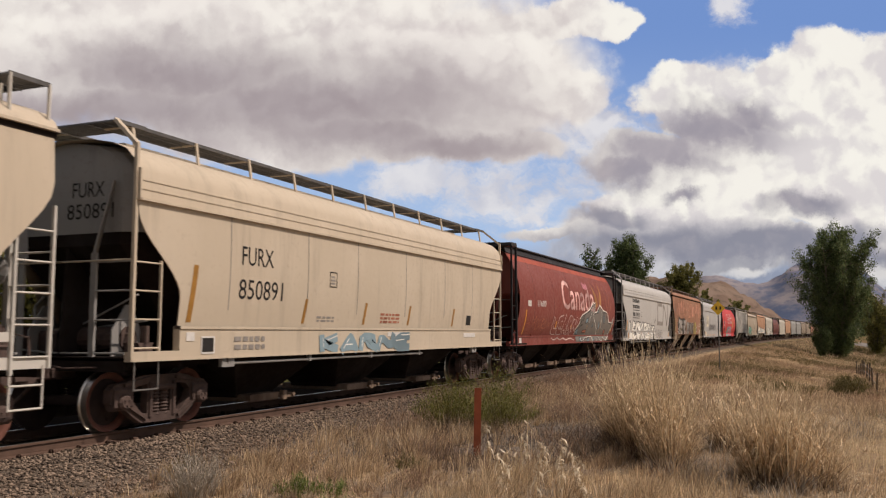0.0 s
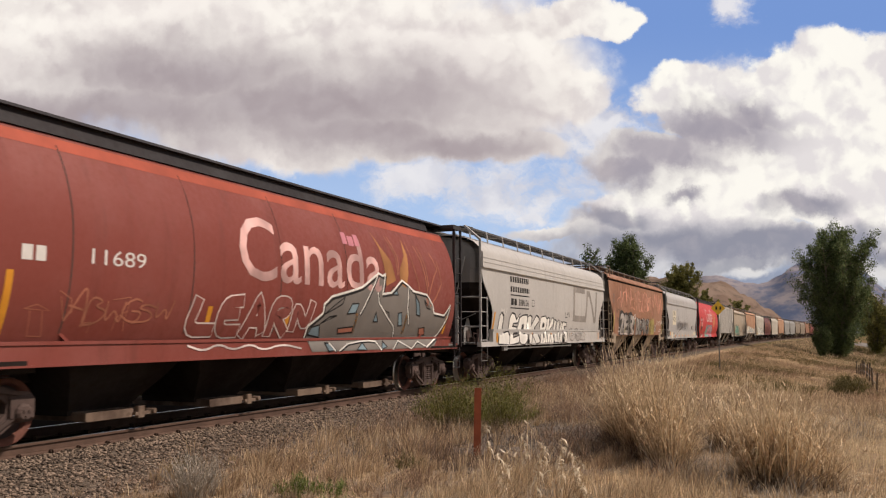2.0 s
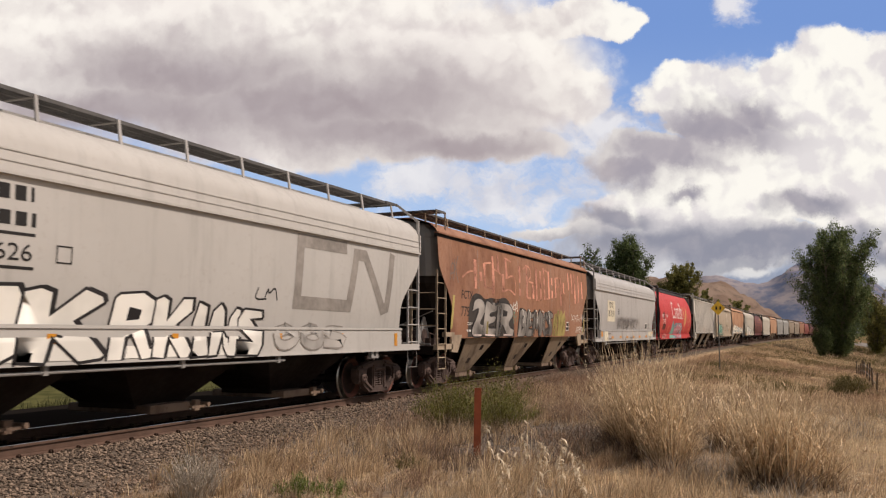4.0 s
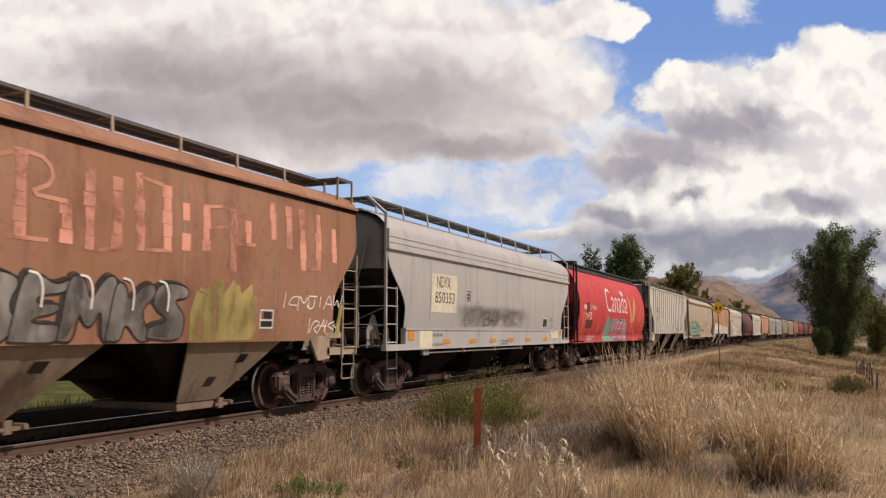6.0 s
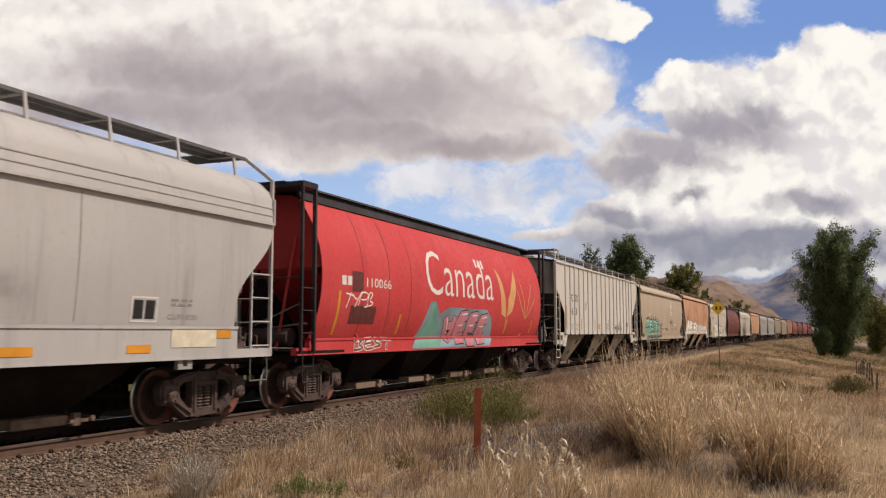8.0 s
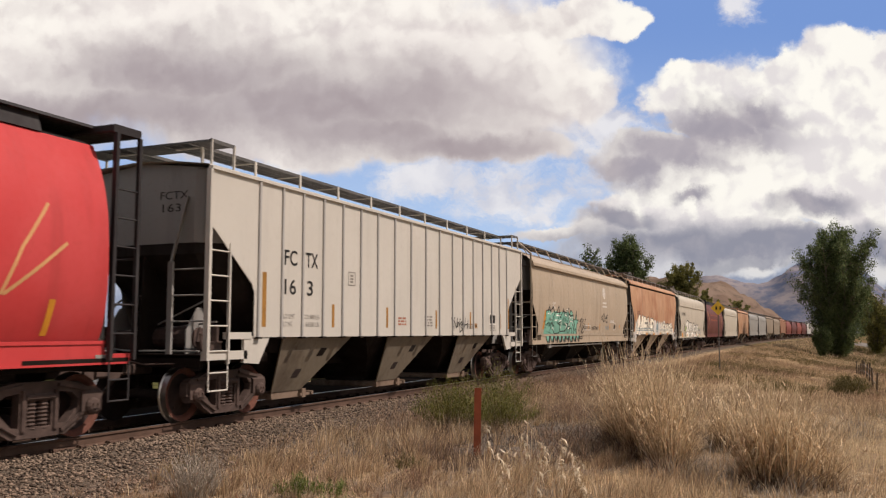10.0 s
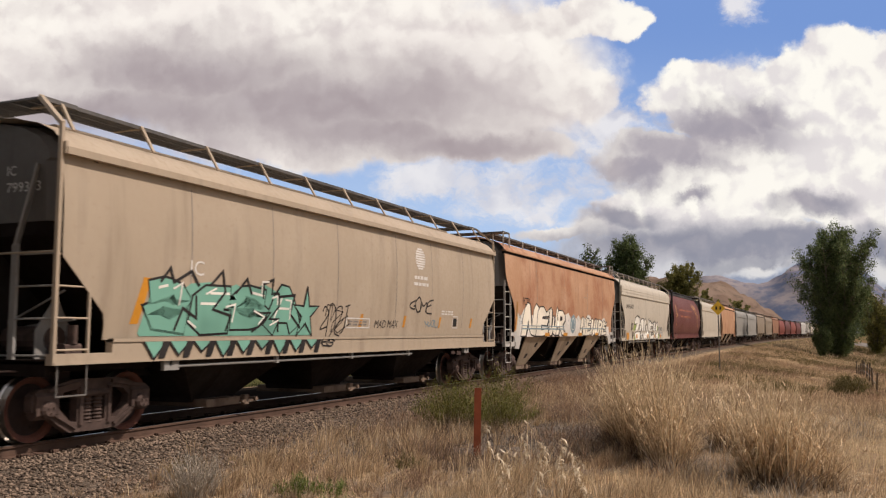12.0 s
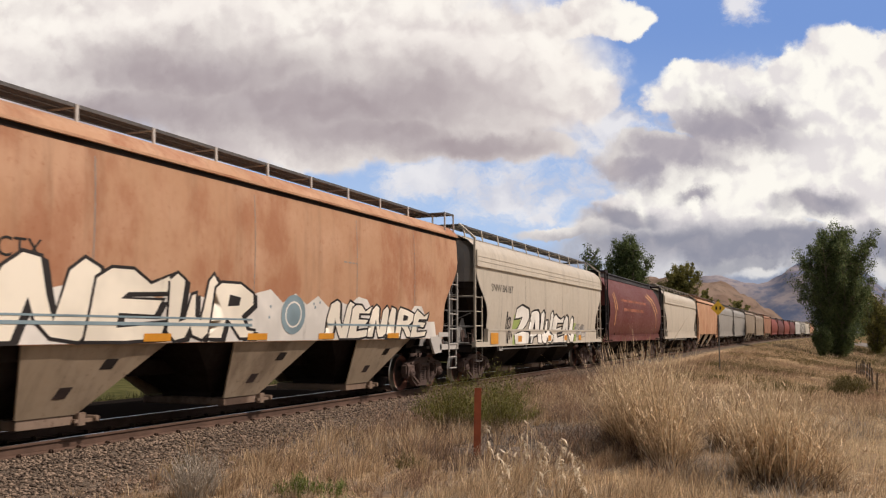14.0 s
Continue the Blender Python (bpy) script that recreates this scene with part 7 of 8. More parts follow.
# ---- track ----
def build_track():
    def beam(name, off, poly, mat, label):
        s = Shape()
        ys = axis_steps([(-60, 95, 8), (95, 600, 60)])
        k = len(poly)
        pts = []
        for y in ys:
            a = math.atan2(line_x(y + 1) - line_x(y - 1), 2)
            for u, v in poly:
                pts.append((line_x(y) + (off + u) * math.cos(a), y - (off + u) * math.sin(a), v))
        s.add(pts, [(i * k + j, i * k + (j + 1) % k, (i + 1) * k + (j + 1) % k, (i + 1) * k + j) for i in range(len(ys) - 1) for j in range(k)])
        return s
    prof = [(-0.07, -0.175), (0.07, -0.175), (0.07, -0.16), (0.012, -0.14), (0.012, -0.045), (0.036, -0.035), (0.036, -0.008), (0.03, -0.002),
            (-0.03, -0.002), (-0.036, -0.008), (-0.036, -0.035), (-0.012, -0.045), (-0.012, -0.14), (-0.07, -0.16)]
    head = [(-0.028, -0.003), (0.028, -0.003), (0.022, 0.0), (-0.022, 0.0)]
    track = tagged(new("railway_track"), "rusty rails with polished tops on wooden ties in ballast", "railway track", kind="structure")
    for off in (-0.7525, 0.7525):
        rail = part("rail", beam("rail", off, prof, None, "").mesh("rail", MAT["rail"], smooth=True), track)
        part("rail_head", beam("head", off, head, None, "").mesh("rail_head", MAT["tread"]), rail, "polished running surface")
    tie = Shape().box(-1.3, 1.3, -0.115, 0.115, -0.33, -0.195, c=0.02).mesh("tie", MAT["tie"])
    fix = Shape()
    for x in (-0.7525, 0.7525):
        fix.box(x - 0.19, x + 0.19, -0.09, 0.09, -0.195, -0.178)
        for u, y in ((-0.09, -0.05), (0.09, 0.05), (-0.15, 0.05), (0.15, -0.05), (0.1, -0.05)):
            fix.box(x + u - 0.016, x + u + 0.016, y - 0.016, y + 0.016, -0.18, -0.13)
        fix.box(x + 0.05, x + 0.15, -0.05, 0.05, -0.178, -0.122, c=0.02)
    fix = fix.mesh("tie_plate", MAT["rail"])
    for i in range(150):
        y = -4 + i * 0.53
        o = part("tie", tie, track, at=pose(line_x(y), y + random.uniform(-0.02, 0.02), 0, rz=random.uniform(-1, 1)))
        part("tie_plate", fix, o)



def strips(name, base, tip, width, bend, segs, mat):
    """Many tapering blades in one mesh. base, tip: (n, 3); bend: (n, 3) offset of the middle."""
    n = len(base)
    side = np.cross(tip - base, np.array([0.0, 0.0, 1.0]))
    side += np.random.normal(0, 0.25, (n, 3)) * np.linalg.norm(tip - base, axis=1)[:, None]
    side /= np.linalg.norm(side, axis=1)[:, None] + 1e-9
    rows = []
    for k in range(segs):
        u = k / segs
        mid = base * (1 - u) + tip * u + bend * (4 * u * (1 - u))
        w = width * (1 - 0.75 * u ** 1.5) / 2
        rows += [mid - side * w[:, None], mid + side * w[:, None]]
    rows.append(tip)
    v = np.stack(rows, 1)
    k = 2 * segs + 1
    faces = np.array([(2 * i, 2 * i + 1, 2 * i + 3, 2 * i + 2) for i in range(segs - 1)])
    start = (np.arange(n) * k)[:, None, None]
    quads = (faces[None] + start).reshape(-1, 4)
    tris = (np.array([[2 * segs - 2, 2 * segs - 1, 2 * segs]])[None] + start).reshape(-1, 3)
    return mesh_from(name, v.reshape(-1, 3), quads, tris, mat)


def mesh_from(name, v, quads, tris, mat):
    me = bpy.data.meshes.new(name)
    nq, nt = len(quads), len(tris)
    me.vertices.add(len(v))
    me.vertices.foreach_set("co", np.ascontiguousarray(v, dtype=np.float32).ravel())
    me.loops.add(nq * 4 + nt * 3)
    loops = np.concatenate([np.ravel(quads), np.ravel(tris)]).astype(np.int32)
    me.loops.foreach_set("vertex_index", loops)
    me.polygons.add(nq + nt)
    me.polygons.foreach_set("loop_start", np.concatenate([np.arange(nq) * 4, nq * 4 + np.arange(nt) * 3]).astype(np.int32))
    me.materials.append(mat)
    me.update(calc_edges=True)
    me.validate()
    return me


def soil(x, y):
    return ground_z(x, y)


def tufts(name, label, spots, blades, height, spread_r, width, lean, mat, segs=3, wind=0.12, droop=0.25, kind="stuff", cat="grass", wild=0.13):
    """Tufts of dry blades on the soil at the spots (x, y, size)."""
    spots = np.array(spots)
    m = len(spots)
    z = np.array([soil(x, y) for x, y, _ in spots])
    idx = np.repeat(np.arange(m), blades)
    n = len(idx)
    size = spots[idx, 2]
    a = np.random.uniform(0, 2 * np.pi, n)
    r = np.sqrt(np.random.uniform(0, 1, n))
    base = np.stack([spots[idx, 0] + np.cos(a) * r * spread_r * size, spots[idx, 1] + np.sin(a) * r * spread_r * size, z[idx] - 0.02], 1)
    hgt = height * size * np.random.uniform(0.5, 1.0, n)
    out = np.stack([np.cos(a), np.sin(a), np.zeros(n)], 1) * (r * lean * hgt * np.random.uniform(0.4, 1.3, n))[:, None]
    out += np.random.normal(0, wild, (n, 3)) * hgt[:, None] * np.array([1, 1, 0])
    out[:, 0] += wind * hgt
    tip = base + out + np.array([0, 0, 1.0]) * hgt[:, None]
    bend = -out * droop * np.random.uniform(0.2, 1.2, n)[:, None] + np.array([0, 0, 0.06]) * hgt[:, None]
    me = strips(name, base, tip, width * np.random.uniform(0.6, 1.3, n), bend, segs, mat)
    return tagged(new(name, me), label, cat, kind=kind)


def scatter(n, x0, x1, y0, y1, lo, hi, rule):
    out = []
    while len(out) < n:
        x, y = random.uniform(x0, x1), random.uniform(y0, y1)
        if random.random() < rule(x, y):
            out.append((x, y, random.uniform(lo, hi)))
    return out


def patchy(x, y, f, seed):
    return 0.5 + 0.5 * noise.noise((x * f, y * f, seed))


def stones(name, label, x, y, r, dark, light):
    """Loose angular stones lying on the soil."""
    n = len(x)
    z = np.array([ground_z(a, b) for a, b in zip(x, y)])
    octa = np.array([(1, 0, 0), (0, 1, 0), (-1, 0, 0), (0, -1, 0), (0.2, 0.1, 1), (-0.1, 0, -1)], float)
    v = octa[None] * np.random.uniform(0.6, 1.25, (n, 6, 1)) + np.random.normal(0, 0.18, (n, 6, 3))
    q = np.random.uniform(0, np.pi, n)
    c, s = np.cos(q), np.sin(q)
    v = np.stack([v[..., 0] * c[:, None] - v[..., 1] * s[:, None], v[..., 0] * s[:, None] + v[..., 1] * c[:, None], v[..., 2] * 0.5], -1)
    v = v * r[:, None, None] + np.stack([x, y, z + r * 0.35], -1)[:, None, :]
    f = np.array([(0, 1, 4), (1, 2, 4), (2, 3, 4), (3, 0, 4), (1, 0, 5), (2, 1, 5), (3, 2, 5), (0, 3, 5)])
    tris = (f[None] + (np.arange(n) * 6)[:, None, None]).reshape(-1, 3)
    t = Tree(name + "_rock")
    k = t.random(True)
    col = t.mix(t.step(k, 0.0, 1.0), dark, light)
    col = t.mix(t.step(t.noise(t.coord(), 30.0, 3), 0.45, 0.7, 0.0, 0.4), col, tuple(u * 0.65 for u in light))
    mat = t.principled(col, 0.9, 0.0, None, spec=0.2)
    me = mesh_from(name, v.reshape(-1, 3), np.zeros((0, 4), int), tris, mat)
    tagged(new(name, me), label, name, kind="stuff")


def ballast():
    """Crushed rock on the near shoulder, and loose pebbles on the open soil beyond it."""
    n = 60000
    y = 4.5 + 40 * np.random.uniform(0, 1, n) ** 1.6
    x = TRACK_X + 0.84 + 2.3 * np.random.beta(1.2, 1.5, n)
    stones("ballast", "grey-brown crushed rock ballast along the rail", x, y, 0.010 + 0.030 * np.random.uniform(0, 1, n) ** 1.9, (0.055, 0.040, 0.031), (0.31, 0.230, 0.170))
    n = 5000
    spots = np.array(scatter(n, -8.3, -0.5, 7.5, 22, 0, 1, lambda x, y: soft(2.4, 3.2, x - TRACK_X) * (0.12 + soft(0.48, 0.66, patchy(x, y, 0.4, 77)) + 2.0 * soft(1.25, 0.75, math.hypot((x + 4.75) / 1.15, (y - 15.3) / 2.6)))))
    stones("pebbles", "small grey pebbles on the bare soil", spots[:, 0], spots[:, 1], 0.008 + 0.028 * np.random.uniform(0, 1, n) ** 2.2, (0.05, 0.04, 0.033), (0.24, 0.195, 0.16))


STRAW = leafy("straw_blades", (0.21, 0.15, 0.092), (0.78, 0.585, 0.375), through=0.35)
GOLD = leafy("golden_straw_blades", (0.24, 0.165, 0.098), (0.80, 0.615, 0.40), through=0.38)
RUSSET = leafy("russet_blades", (0.16, 0.105, 0.074), (0.44, 0.295, 0.195), through=0.35)
PALE = leafy("bleached_blades", (0.42, 0.31, 0.19), (0.82, 0.67, 0.45), through=0.38)
GREEN = leafy("green_weed_leaves", (0.06, 0.085, 0.02), (0.20, 0.24, 0.06))
BRUSH = leafy("rabbitbrush_twigs", (0.08, 0.068, 0.03), (0.22, 0.18, 0.07))
SAGE = leafy("grey_sage_twigs", (0.20, 0.175, 0.145), (0.52, 0.46, 0.38))
SAGE_STEM = leafy("pale_sage_stems", (0.34, 0.30, 0.255), (0.62, 0.57, 0.49), through=0.2)
PALE_MIX = leafy("golden_blades", (0.27, 0.185, 0.110), (0.98, 0.79, 0.52), through=0.35)
BRUSH_GREEN = leafy("green_rabbitbrush_twigs", (0.07, 0.074, 0.018), (0.25, 0.235, 0.065))
# blades behind the train: its shadow is put into their dark green
SHADE_WEED = leafy("shaded_weed_blades", (0.03, 0.034, 0.012), (0.10, 0.10, 0.035))
# dark tone for clump feet, where it paints self-shadow, and for twiggy weeds
FOOT = leafy("shade_dark_dead_blades", (0.035, 0.025, 0.020), (0.125, 0.083, 0.062), through=0.1)
CURL = leafy("curled_straw_leaves", (0.45, 0.32, 0.19), (0.98, 0.83, 0.60), through=0.3)
DRIED = leafy("curled_dead_leaves", (0.40, 0.30, 0.19), (0.98, 0.88, 0.69), through=0.35)
LEAF = leafy("cottonwood_leaves", (0.060, 0.085, 0.038), (0.20, 0.245, 0.10), 0.6, 0.5)
LEAF_PALE = leafy("yellowing_leaves", (0.10, 0.105, 0.032), (0.32, 0.29, 0.09), 0.6, 0.4)
BARK = plain("grey_bark", (0.17, 0.14, 0.11), 0.9, vary=0.4, scale=3.0, bump=0.6)


def tree(name, label, x, y, height, width, leaf, seed, stems=5, leaves=9000, size=0.34, low=0.06, taper=0.5):
    """A tree in parts: forked trunk with limbs, and a crown of many small leaves in clumps along them."""
    rnd = random.Random(seed)
    z0 = ground_z(x, y) - 0.1
    root = tagged(new(name), label, "tree")
    root.location = (x, y, z0)
    wood = Shape()
    clumps = []
    for i in range(stems):
        a = 2 * math.pi * i / stems + rnd.uniform(-0.4, 0.4)
        reach = width * 0.5 * (rnd.uniform(0.1, 0.35) if i % 2 else rnd.uniform(0.35, 0.72))
        top = height * rnd.uniform(0.82, 1.0) * (1 - 0.42 * reach / (width * 0.5))
        pts = []
        for k in range(7):
            u = k / 6
            pts.append(Vector((math.cos(a) * reach * u ** 0.7 + rnd.uniform(-0.15, 0.15) * u, math.sin(a) * reach * u ** 0.7 + rnd.uniform(-0.15, 0.15) * u, top * u)))
        wood.pipe(pts, height * 0.018, 6, 0.03)
        for j in range(26):
            u = low + (1 - low) * (j + rnd.random()) / 26
            p = pts[0].lerp(pts[-1], u)
            k = min(5, int(u * 6))
            p = pts[k].lerp(pts[k + 1], u * 6 - k)
            b = rnd.uniform(0, 2 * math.pi)
            length = width * 0.34 * (1 - taper * u) * min(1.0, 0.25 + 1.7 * u) * rnd.uniform(0.5, 1.2)
            q = p + Vector((math.cos(b) * length, math.sin(b) * length, length * rnd.uniform(0.5, 1.5)))
            wood.pipe([p, p.lerp(q, 0.5) + Vector((0, 0, -0.05 * length)), q], height * 0.005, 4, 0.012)
            for m in range(4):
                clumps.append((p.lerp(q, 0.35 + 0.22 * m), 0.26 + 0.5 * rnd.random()))
    part("trunk", wood.mesh("trunk", BARK, smooth=True), root)
    rs = np.random.RandomState(seed)
    c = np.array([tuple(p) for p, _ in clumps])
    s = np.array([r for _, r in clumps]) * width * 0.10
    i = rs.randint(0, len(c), leaves)
    d = rs.normal(0, 1, (leaves, 3))
    d /= np.linalg.norm(d, axis=1)[:, None]
    mid = c[i] + d * (s[i] * rs.uniform(0.3, 1.2, leaves))[:, None] * np.array([1, 1, 1.35])
    u = rs.normal(0, 1, (leaves, 3))
    u /= np.linalg.norm(u, axis=1)[:, None]
    w = np.cross(u, rs.normal(0, 1, (leaves, 3)))
    w /= np.linalg.norm(w, axis=1)[:, None]
    k = (size * rs.uniform(0.5, 1.2, leaves))[:, None] * 0.5
    v = np.stack([mid - u * k, mid + w * k * 0.55, mid + u * k, mid - w * k * 0.55], 1).reshape(-1, 3)
    part("crown", mesh_from("crown", v, np.arange(leaves * 4).reshape(-1, 4), np.zeros((0, 3), int), leaf), root)
    return root


def marker_post():
    s = Shape()
    poly = [(-0.054, -0.014), (-0.054, 0.028), (-0.044, 0.028), (-0.036, 0.0), (0.036, 0.0), (0.044, 0.028), (0.054, 0.028), (0.054, -0.014)]
    s.prism(poly, -0.25, 1.06, lambda u, v, w: (u, v, w))
    ob = tagged(new("marker_post", s.mesh("marker_post", plain("rust_orange_paint", (0.25, 0.062, 0.026), 0.7, vary=0.35, scale=5.0))),
                "rust-orange steel channel post stuck in the soil", "post")
    ob.matrix_basis = pose(-4.86, 12.7, soil(-4.86, 12.7), 0, 1.2, 22)


def stake():
    s = Shape().pipe([(0, 0, -0.1), (0.01, 0, 0.45), (0.0, 0.01, 0.86)], 0.011, 6, 0.007)
    ob = tagged(new("stake", s.mesh("stake", plain("bleached_wood", (0.45, 0.39, 0.30), 0.8))), "thin bleached wooden stake in the weeds", "stake")
    ob.matrix_basis = pose(-5.35, 19.3, soil(-5.35, 19.3), 0, 1, 0)


def sign():
    x, y = -4.45, 46.0
    z = soil(x, y)
    root = tagged(new("railway_sign"), "yellow diamond speed sign on a thin grey pole", "sign")
    root.matrix_basis = pose(x, y, z, 0, 0, 14)
    part("pole", Shape().pipe([(0, 0.03, -0.2), (0, 0.03, 3.5)], 0.028, 8).mesh("pole", MAT["grating"]), root)
    k = 0.36
    d = [(0, -k), (k, 0), (0, k), (-k, 0)]
    panel = Shape().prism(d, 0.0, 0.012, lambda u, v, w: (u, w, v + 3.22))
    p = part("panel", panel.mesh("panel", plain("yellow_sign_paint", (0.80, 0.52, 0.05), 0.4, vary=0.15)), root)
    n = Shape()
    for u in (-0.13, 0.07):
        n.box(u, u + 0.08, -0.006, -0.003, 3.15, 3.31)
    part("marking", n.mesh("marking", INK["ink"]), p, "dark worn marking")


def fence():
    root = tagged(new("fence"), "row of dark wooden fence posts with wire down the slope", "fence")
    wood = plain("weathered_post_wood", (0.10, 0.075, 0.055), 0.9, vary=0.4)
    tops = []
    for i in range(9):
        k = i / 8
        x, y = 2.43 + 0.35 * k, 43.0 + 28 * k
        z = soil(x, y)
        part("post", Shape().pipe([(0, 0, -0.2), (0.01, 0, 0.92 + 0.08 * (i % 3))], 0.05, 7, 0.04).mesh("post", wood), root, at=pose(x, y, z, random.uniform(-4, 4), random.uniform(-4, 4), 0))
        tops.append((x, y, z))
    for h in (0.45, 0.8):
        part("wire", Shape().pipe([(x, y, z + h) for x, y, z in tops], 0.006, 4).mesh("wire", MAT["bare"]), root)


def dried_weed(x, y, tall, seed):
    """A dead stalk hung with pale curled leaves."""
    rnd = random.Random(seed)
    root = tagged(new("dried_weed"), "dead stalk hung with pale curled leaves", "weed", "dried weeds by the post")
    root.matrix_basis = pose(x, y, soil(x, y))
    lean = (rnd.uniform(-0.25, 0.3), rnd.uniform(-0.12, 0.12))
    s = Shape().pipe([(lean[0] * u * u * tall, lean[1] * u * tall, tall * u - 0.03 * (u == 0)) for u in (0, 0.35, 0.7, 1)], 0.006, 5, 0.003)
    part("stalk", s.mesh("stalk", PALE_MIX), root)
    n = 46
    nodes = [rnd.uniform(0.25, 1.0) for _ in range(9)]
    u = np.array([min(1.0, rnd.choice(nodes) + rnd.uniform(-0.03, 0.03)) for _ in range(n)])
    b = np.stack([lean[0] * u * u * tall, lean[1] * u * tall, tall * u], 1)
    a = np.array([rnd.uniform(0, 6.28) for _ in range(n)])
    l = np.array([rnd.uniform(0.06, 0.15) for _ in range(n)])
    up = np.array([rnd.uniform(-1.3, 0.5) for _ in range(n)])
    tip = b + np.stack([np.cos(a) * l * 0.5, np.sin(a) * l * 0.5, l * up], 1)
    bend = np.stack([np.cos(a) * l * 0.2, np.sin(a) * l * 0.2, l * 0.12], 1)
    tagged(part("dead_foliage", strips("dead_foliage", b, tip, np.array([rnd.uniform(0.010, 0.030) for _ in range(n)]), bend, 3, DRIED), root, "pale curled dead leaves"), kind="stuff")


def shrub(name, label, x, y, r, tall, mat, n, leaf, seed, cat="shrub", leaf_mat=None):
    """A rounded bush: a fan of woody twigs and many small leaves in tufts at their ends."""
    rs = np.random.RandomState(seed)
    z = soil(x, y)
    root = tagged(new(name), label, cat)
    root.location = (x, y, z)
    m = max(40, n // 22)
    a, q = rs.uniform(0, 2 * np.pi, m), rs.uniform(0, 1, m) ** 0.6
    base = np.stack([np.cos(a) * q * r * 0.35, np.sin(a) * q * r * 0.35, np.full(m, -0.04)], 1)
    tip = np.stack([np.cos(a) * q * r, np.sin(a) * q * r, tall * np.sqrt(np.maximum(0.05, 1 - 0.8 * q ** 2)) * rs.uniform(0.6, 1.05, m)], 1)
    bend = np.stack([np.zeros(m), np.zeros(m), 0.08 * tall * np.ones(m)], 1)
    part("twig_fan", strips("twig_fan", base, tip, np.full(m, leaf * 0.5), bend, 4, mat), root)
    i = rs.randint(0, m, n)
    u = rs.uniform(0.35, 1.0, n)[:, None]
    b = base[i] * (1 - u) + tip[i] * u + bend[i] * (4 * u * (1 - u)) + rs.normal(0, 0.03 * r, (n, 3))
    d = rs.normal(0, 0.6, (n, 3)) + np.array([0, 0, 1.0])
    d /= np.linalg.norm(d, axis=1)[:, None]
    l = leaf * rs.uniform(2.5, 7.0, n)[:, None]
    part("foliage", strips("foliage", b, b + d * l, np.full(n, leaf), rs.normal(0, 0.1, (n, 3)) * l, 2, leaf_mat or mat), root)
    return root


def bunch_grass(x, y, r, tall, count, seed):
    """A fan of dry stalks with long blades peeling off them and pale seed heads on top."""
    rs = np.random.RandomState(seed)
    root = tagged(new("bunch_grass"), "tall clump of straw-yellow dry bunch grass", "grass clump", "tall grass clumps")
    root.location = (x, y, soil(x, y))

    def fan(n, lo, hi, lean):
        a, q = rs.uniform(0, 2 * np.pi, n), rs.uniform(0, 1, n) ** 0.6
        out = np.stack([np.cos(a), np.sin(a)], 1)
        base = np.zeros((n, 3))
        base[:, :2] = out * (q * r * 0.75)[:, None]
        base[:, 2] = -0.05
        h = tall * rs.uniform(lo, hi, n) * (1 - 0.25 * q)
        tip = base.copy()
        tip[:, :2] += out * (q * lean * h * rs.uniform(0.3, 1.3, n))[:, None] + rs.normal(0, 0.13, (n, 2)) * h[:, None]
        tip[:, 0] += 0.02 * h
        tip[:, 2] += h
        bend = np.zeros((n, 3))
        bend[:, :2] = -(tip - base)[:, :2] * 0.16
        bend[:, 2] = 0.04 * h
        return base, tip, bend
    np.random.seed(seed)
    b, t, m = fan(count, 0.40, 0.95, 0.48)
    part("stalk_tuft", strips("stalk_tuft", b, t, rs.uniform(0.006, 0.013, count), m, 4, PALE_MIX), root)
    n = count // 7
    b3, t3, m3 = fan(n, 0.8, 1.15, 0.55)
    part("reed_tuft", strips("reed_tuft", b3, t3, rs.uniform(0.010, 0.016, n), m3, 5, PALE), root)
    n = int(count * 0.8)
    b2, t2, m2 = fan(n, 0.22, 0.60, 0.72)
    part("blade_tuft", strips("blade_tuft", b2, t2, rs.uniform(0.010, 0.019, n), m2 * 1.6, 4, GOLD), root)
    # low dark blades draw the shade at the clump's base
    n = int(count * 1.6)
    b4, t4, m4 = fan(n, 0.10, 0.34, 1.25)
    part("foot_tuft", strips("foot_tuft", b4, t4, rs.uniform(0.008, 0.014, n), m4, 3, FOOT), root, "dead blades at the foot, coloured dark as the clump's shade")
    n = int(count * 2.6)
    i, u = rs.randint(0, count, n), rs.uniform(0.15, 0.80, n)[:, None]
    p = b[i] * (1 - u) + t[i] * u + m[i] * (4 * u * (1 - u))
    a = rs.uniform(0, 2 * np.pi, n)
    l = tall * rs.uniform(0.05, 0.15, n)
    up = rs.uniform(-0.1, 1.1, n)
    d = np.stack([np.cos(a) * l * 0.65, np.sin(a) * l * 0.65, l * up], 1)
    part("leaf_tuft", strips("leaf_tuft", p, p + d, rs.uniform(0.009, 0.018, n), np.stack([0 * l, 0 * l, l * 0.18], 1), 3, PALE_MIX), root)
    # very pale bleached leaves whose colour also stands for sunlit flecks
    n = count * 2
    i, u = rs.randint(0, count, n), rs.uniform(0.3, 0.95, n)[:, None]
    p = b[i] * (1 - u) + t[i] * u + m[i] * (4 * u * (1 - u))
    a = rs.uniform(0, 2 * np.pi, n)
    l = rs.uniform(0.07, 0.17, n)
    d = np.stack([np.cos(a) * l * 0.7, np.sin(a) * l * 0.7, l * rs.uniform(-0.6, 0.9, n)], 1)
    part("curled_leaf_tuft", strips("curled_leaf_tuft", p, p + d, rs.uniform(0.010, 0.017, n), np.stack([0 * l, 0 * l, l * 0.2], 1), 3, CURL), root, "bleached curled leaves, sun flecks put into their pale colour")
    n = count // 2
    i = rs.randint(0, count, n)
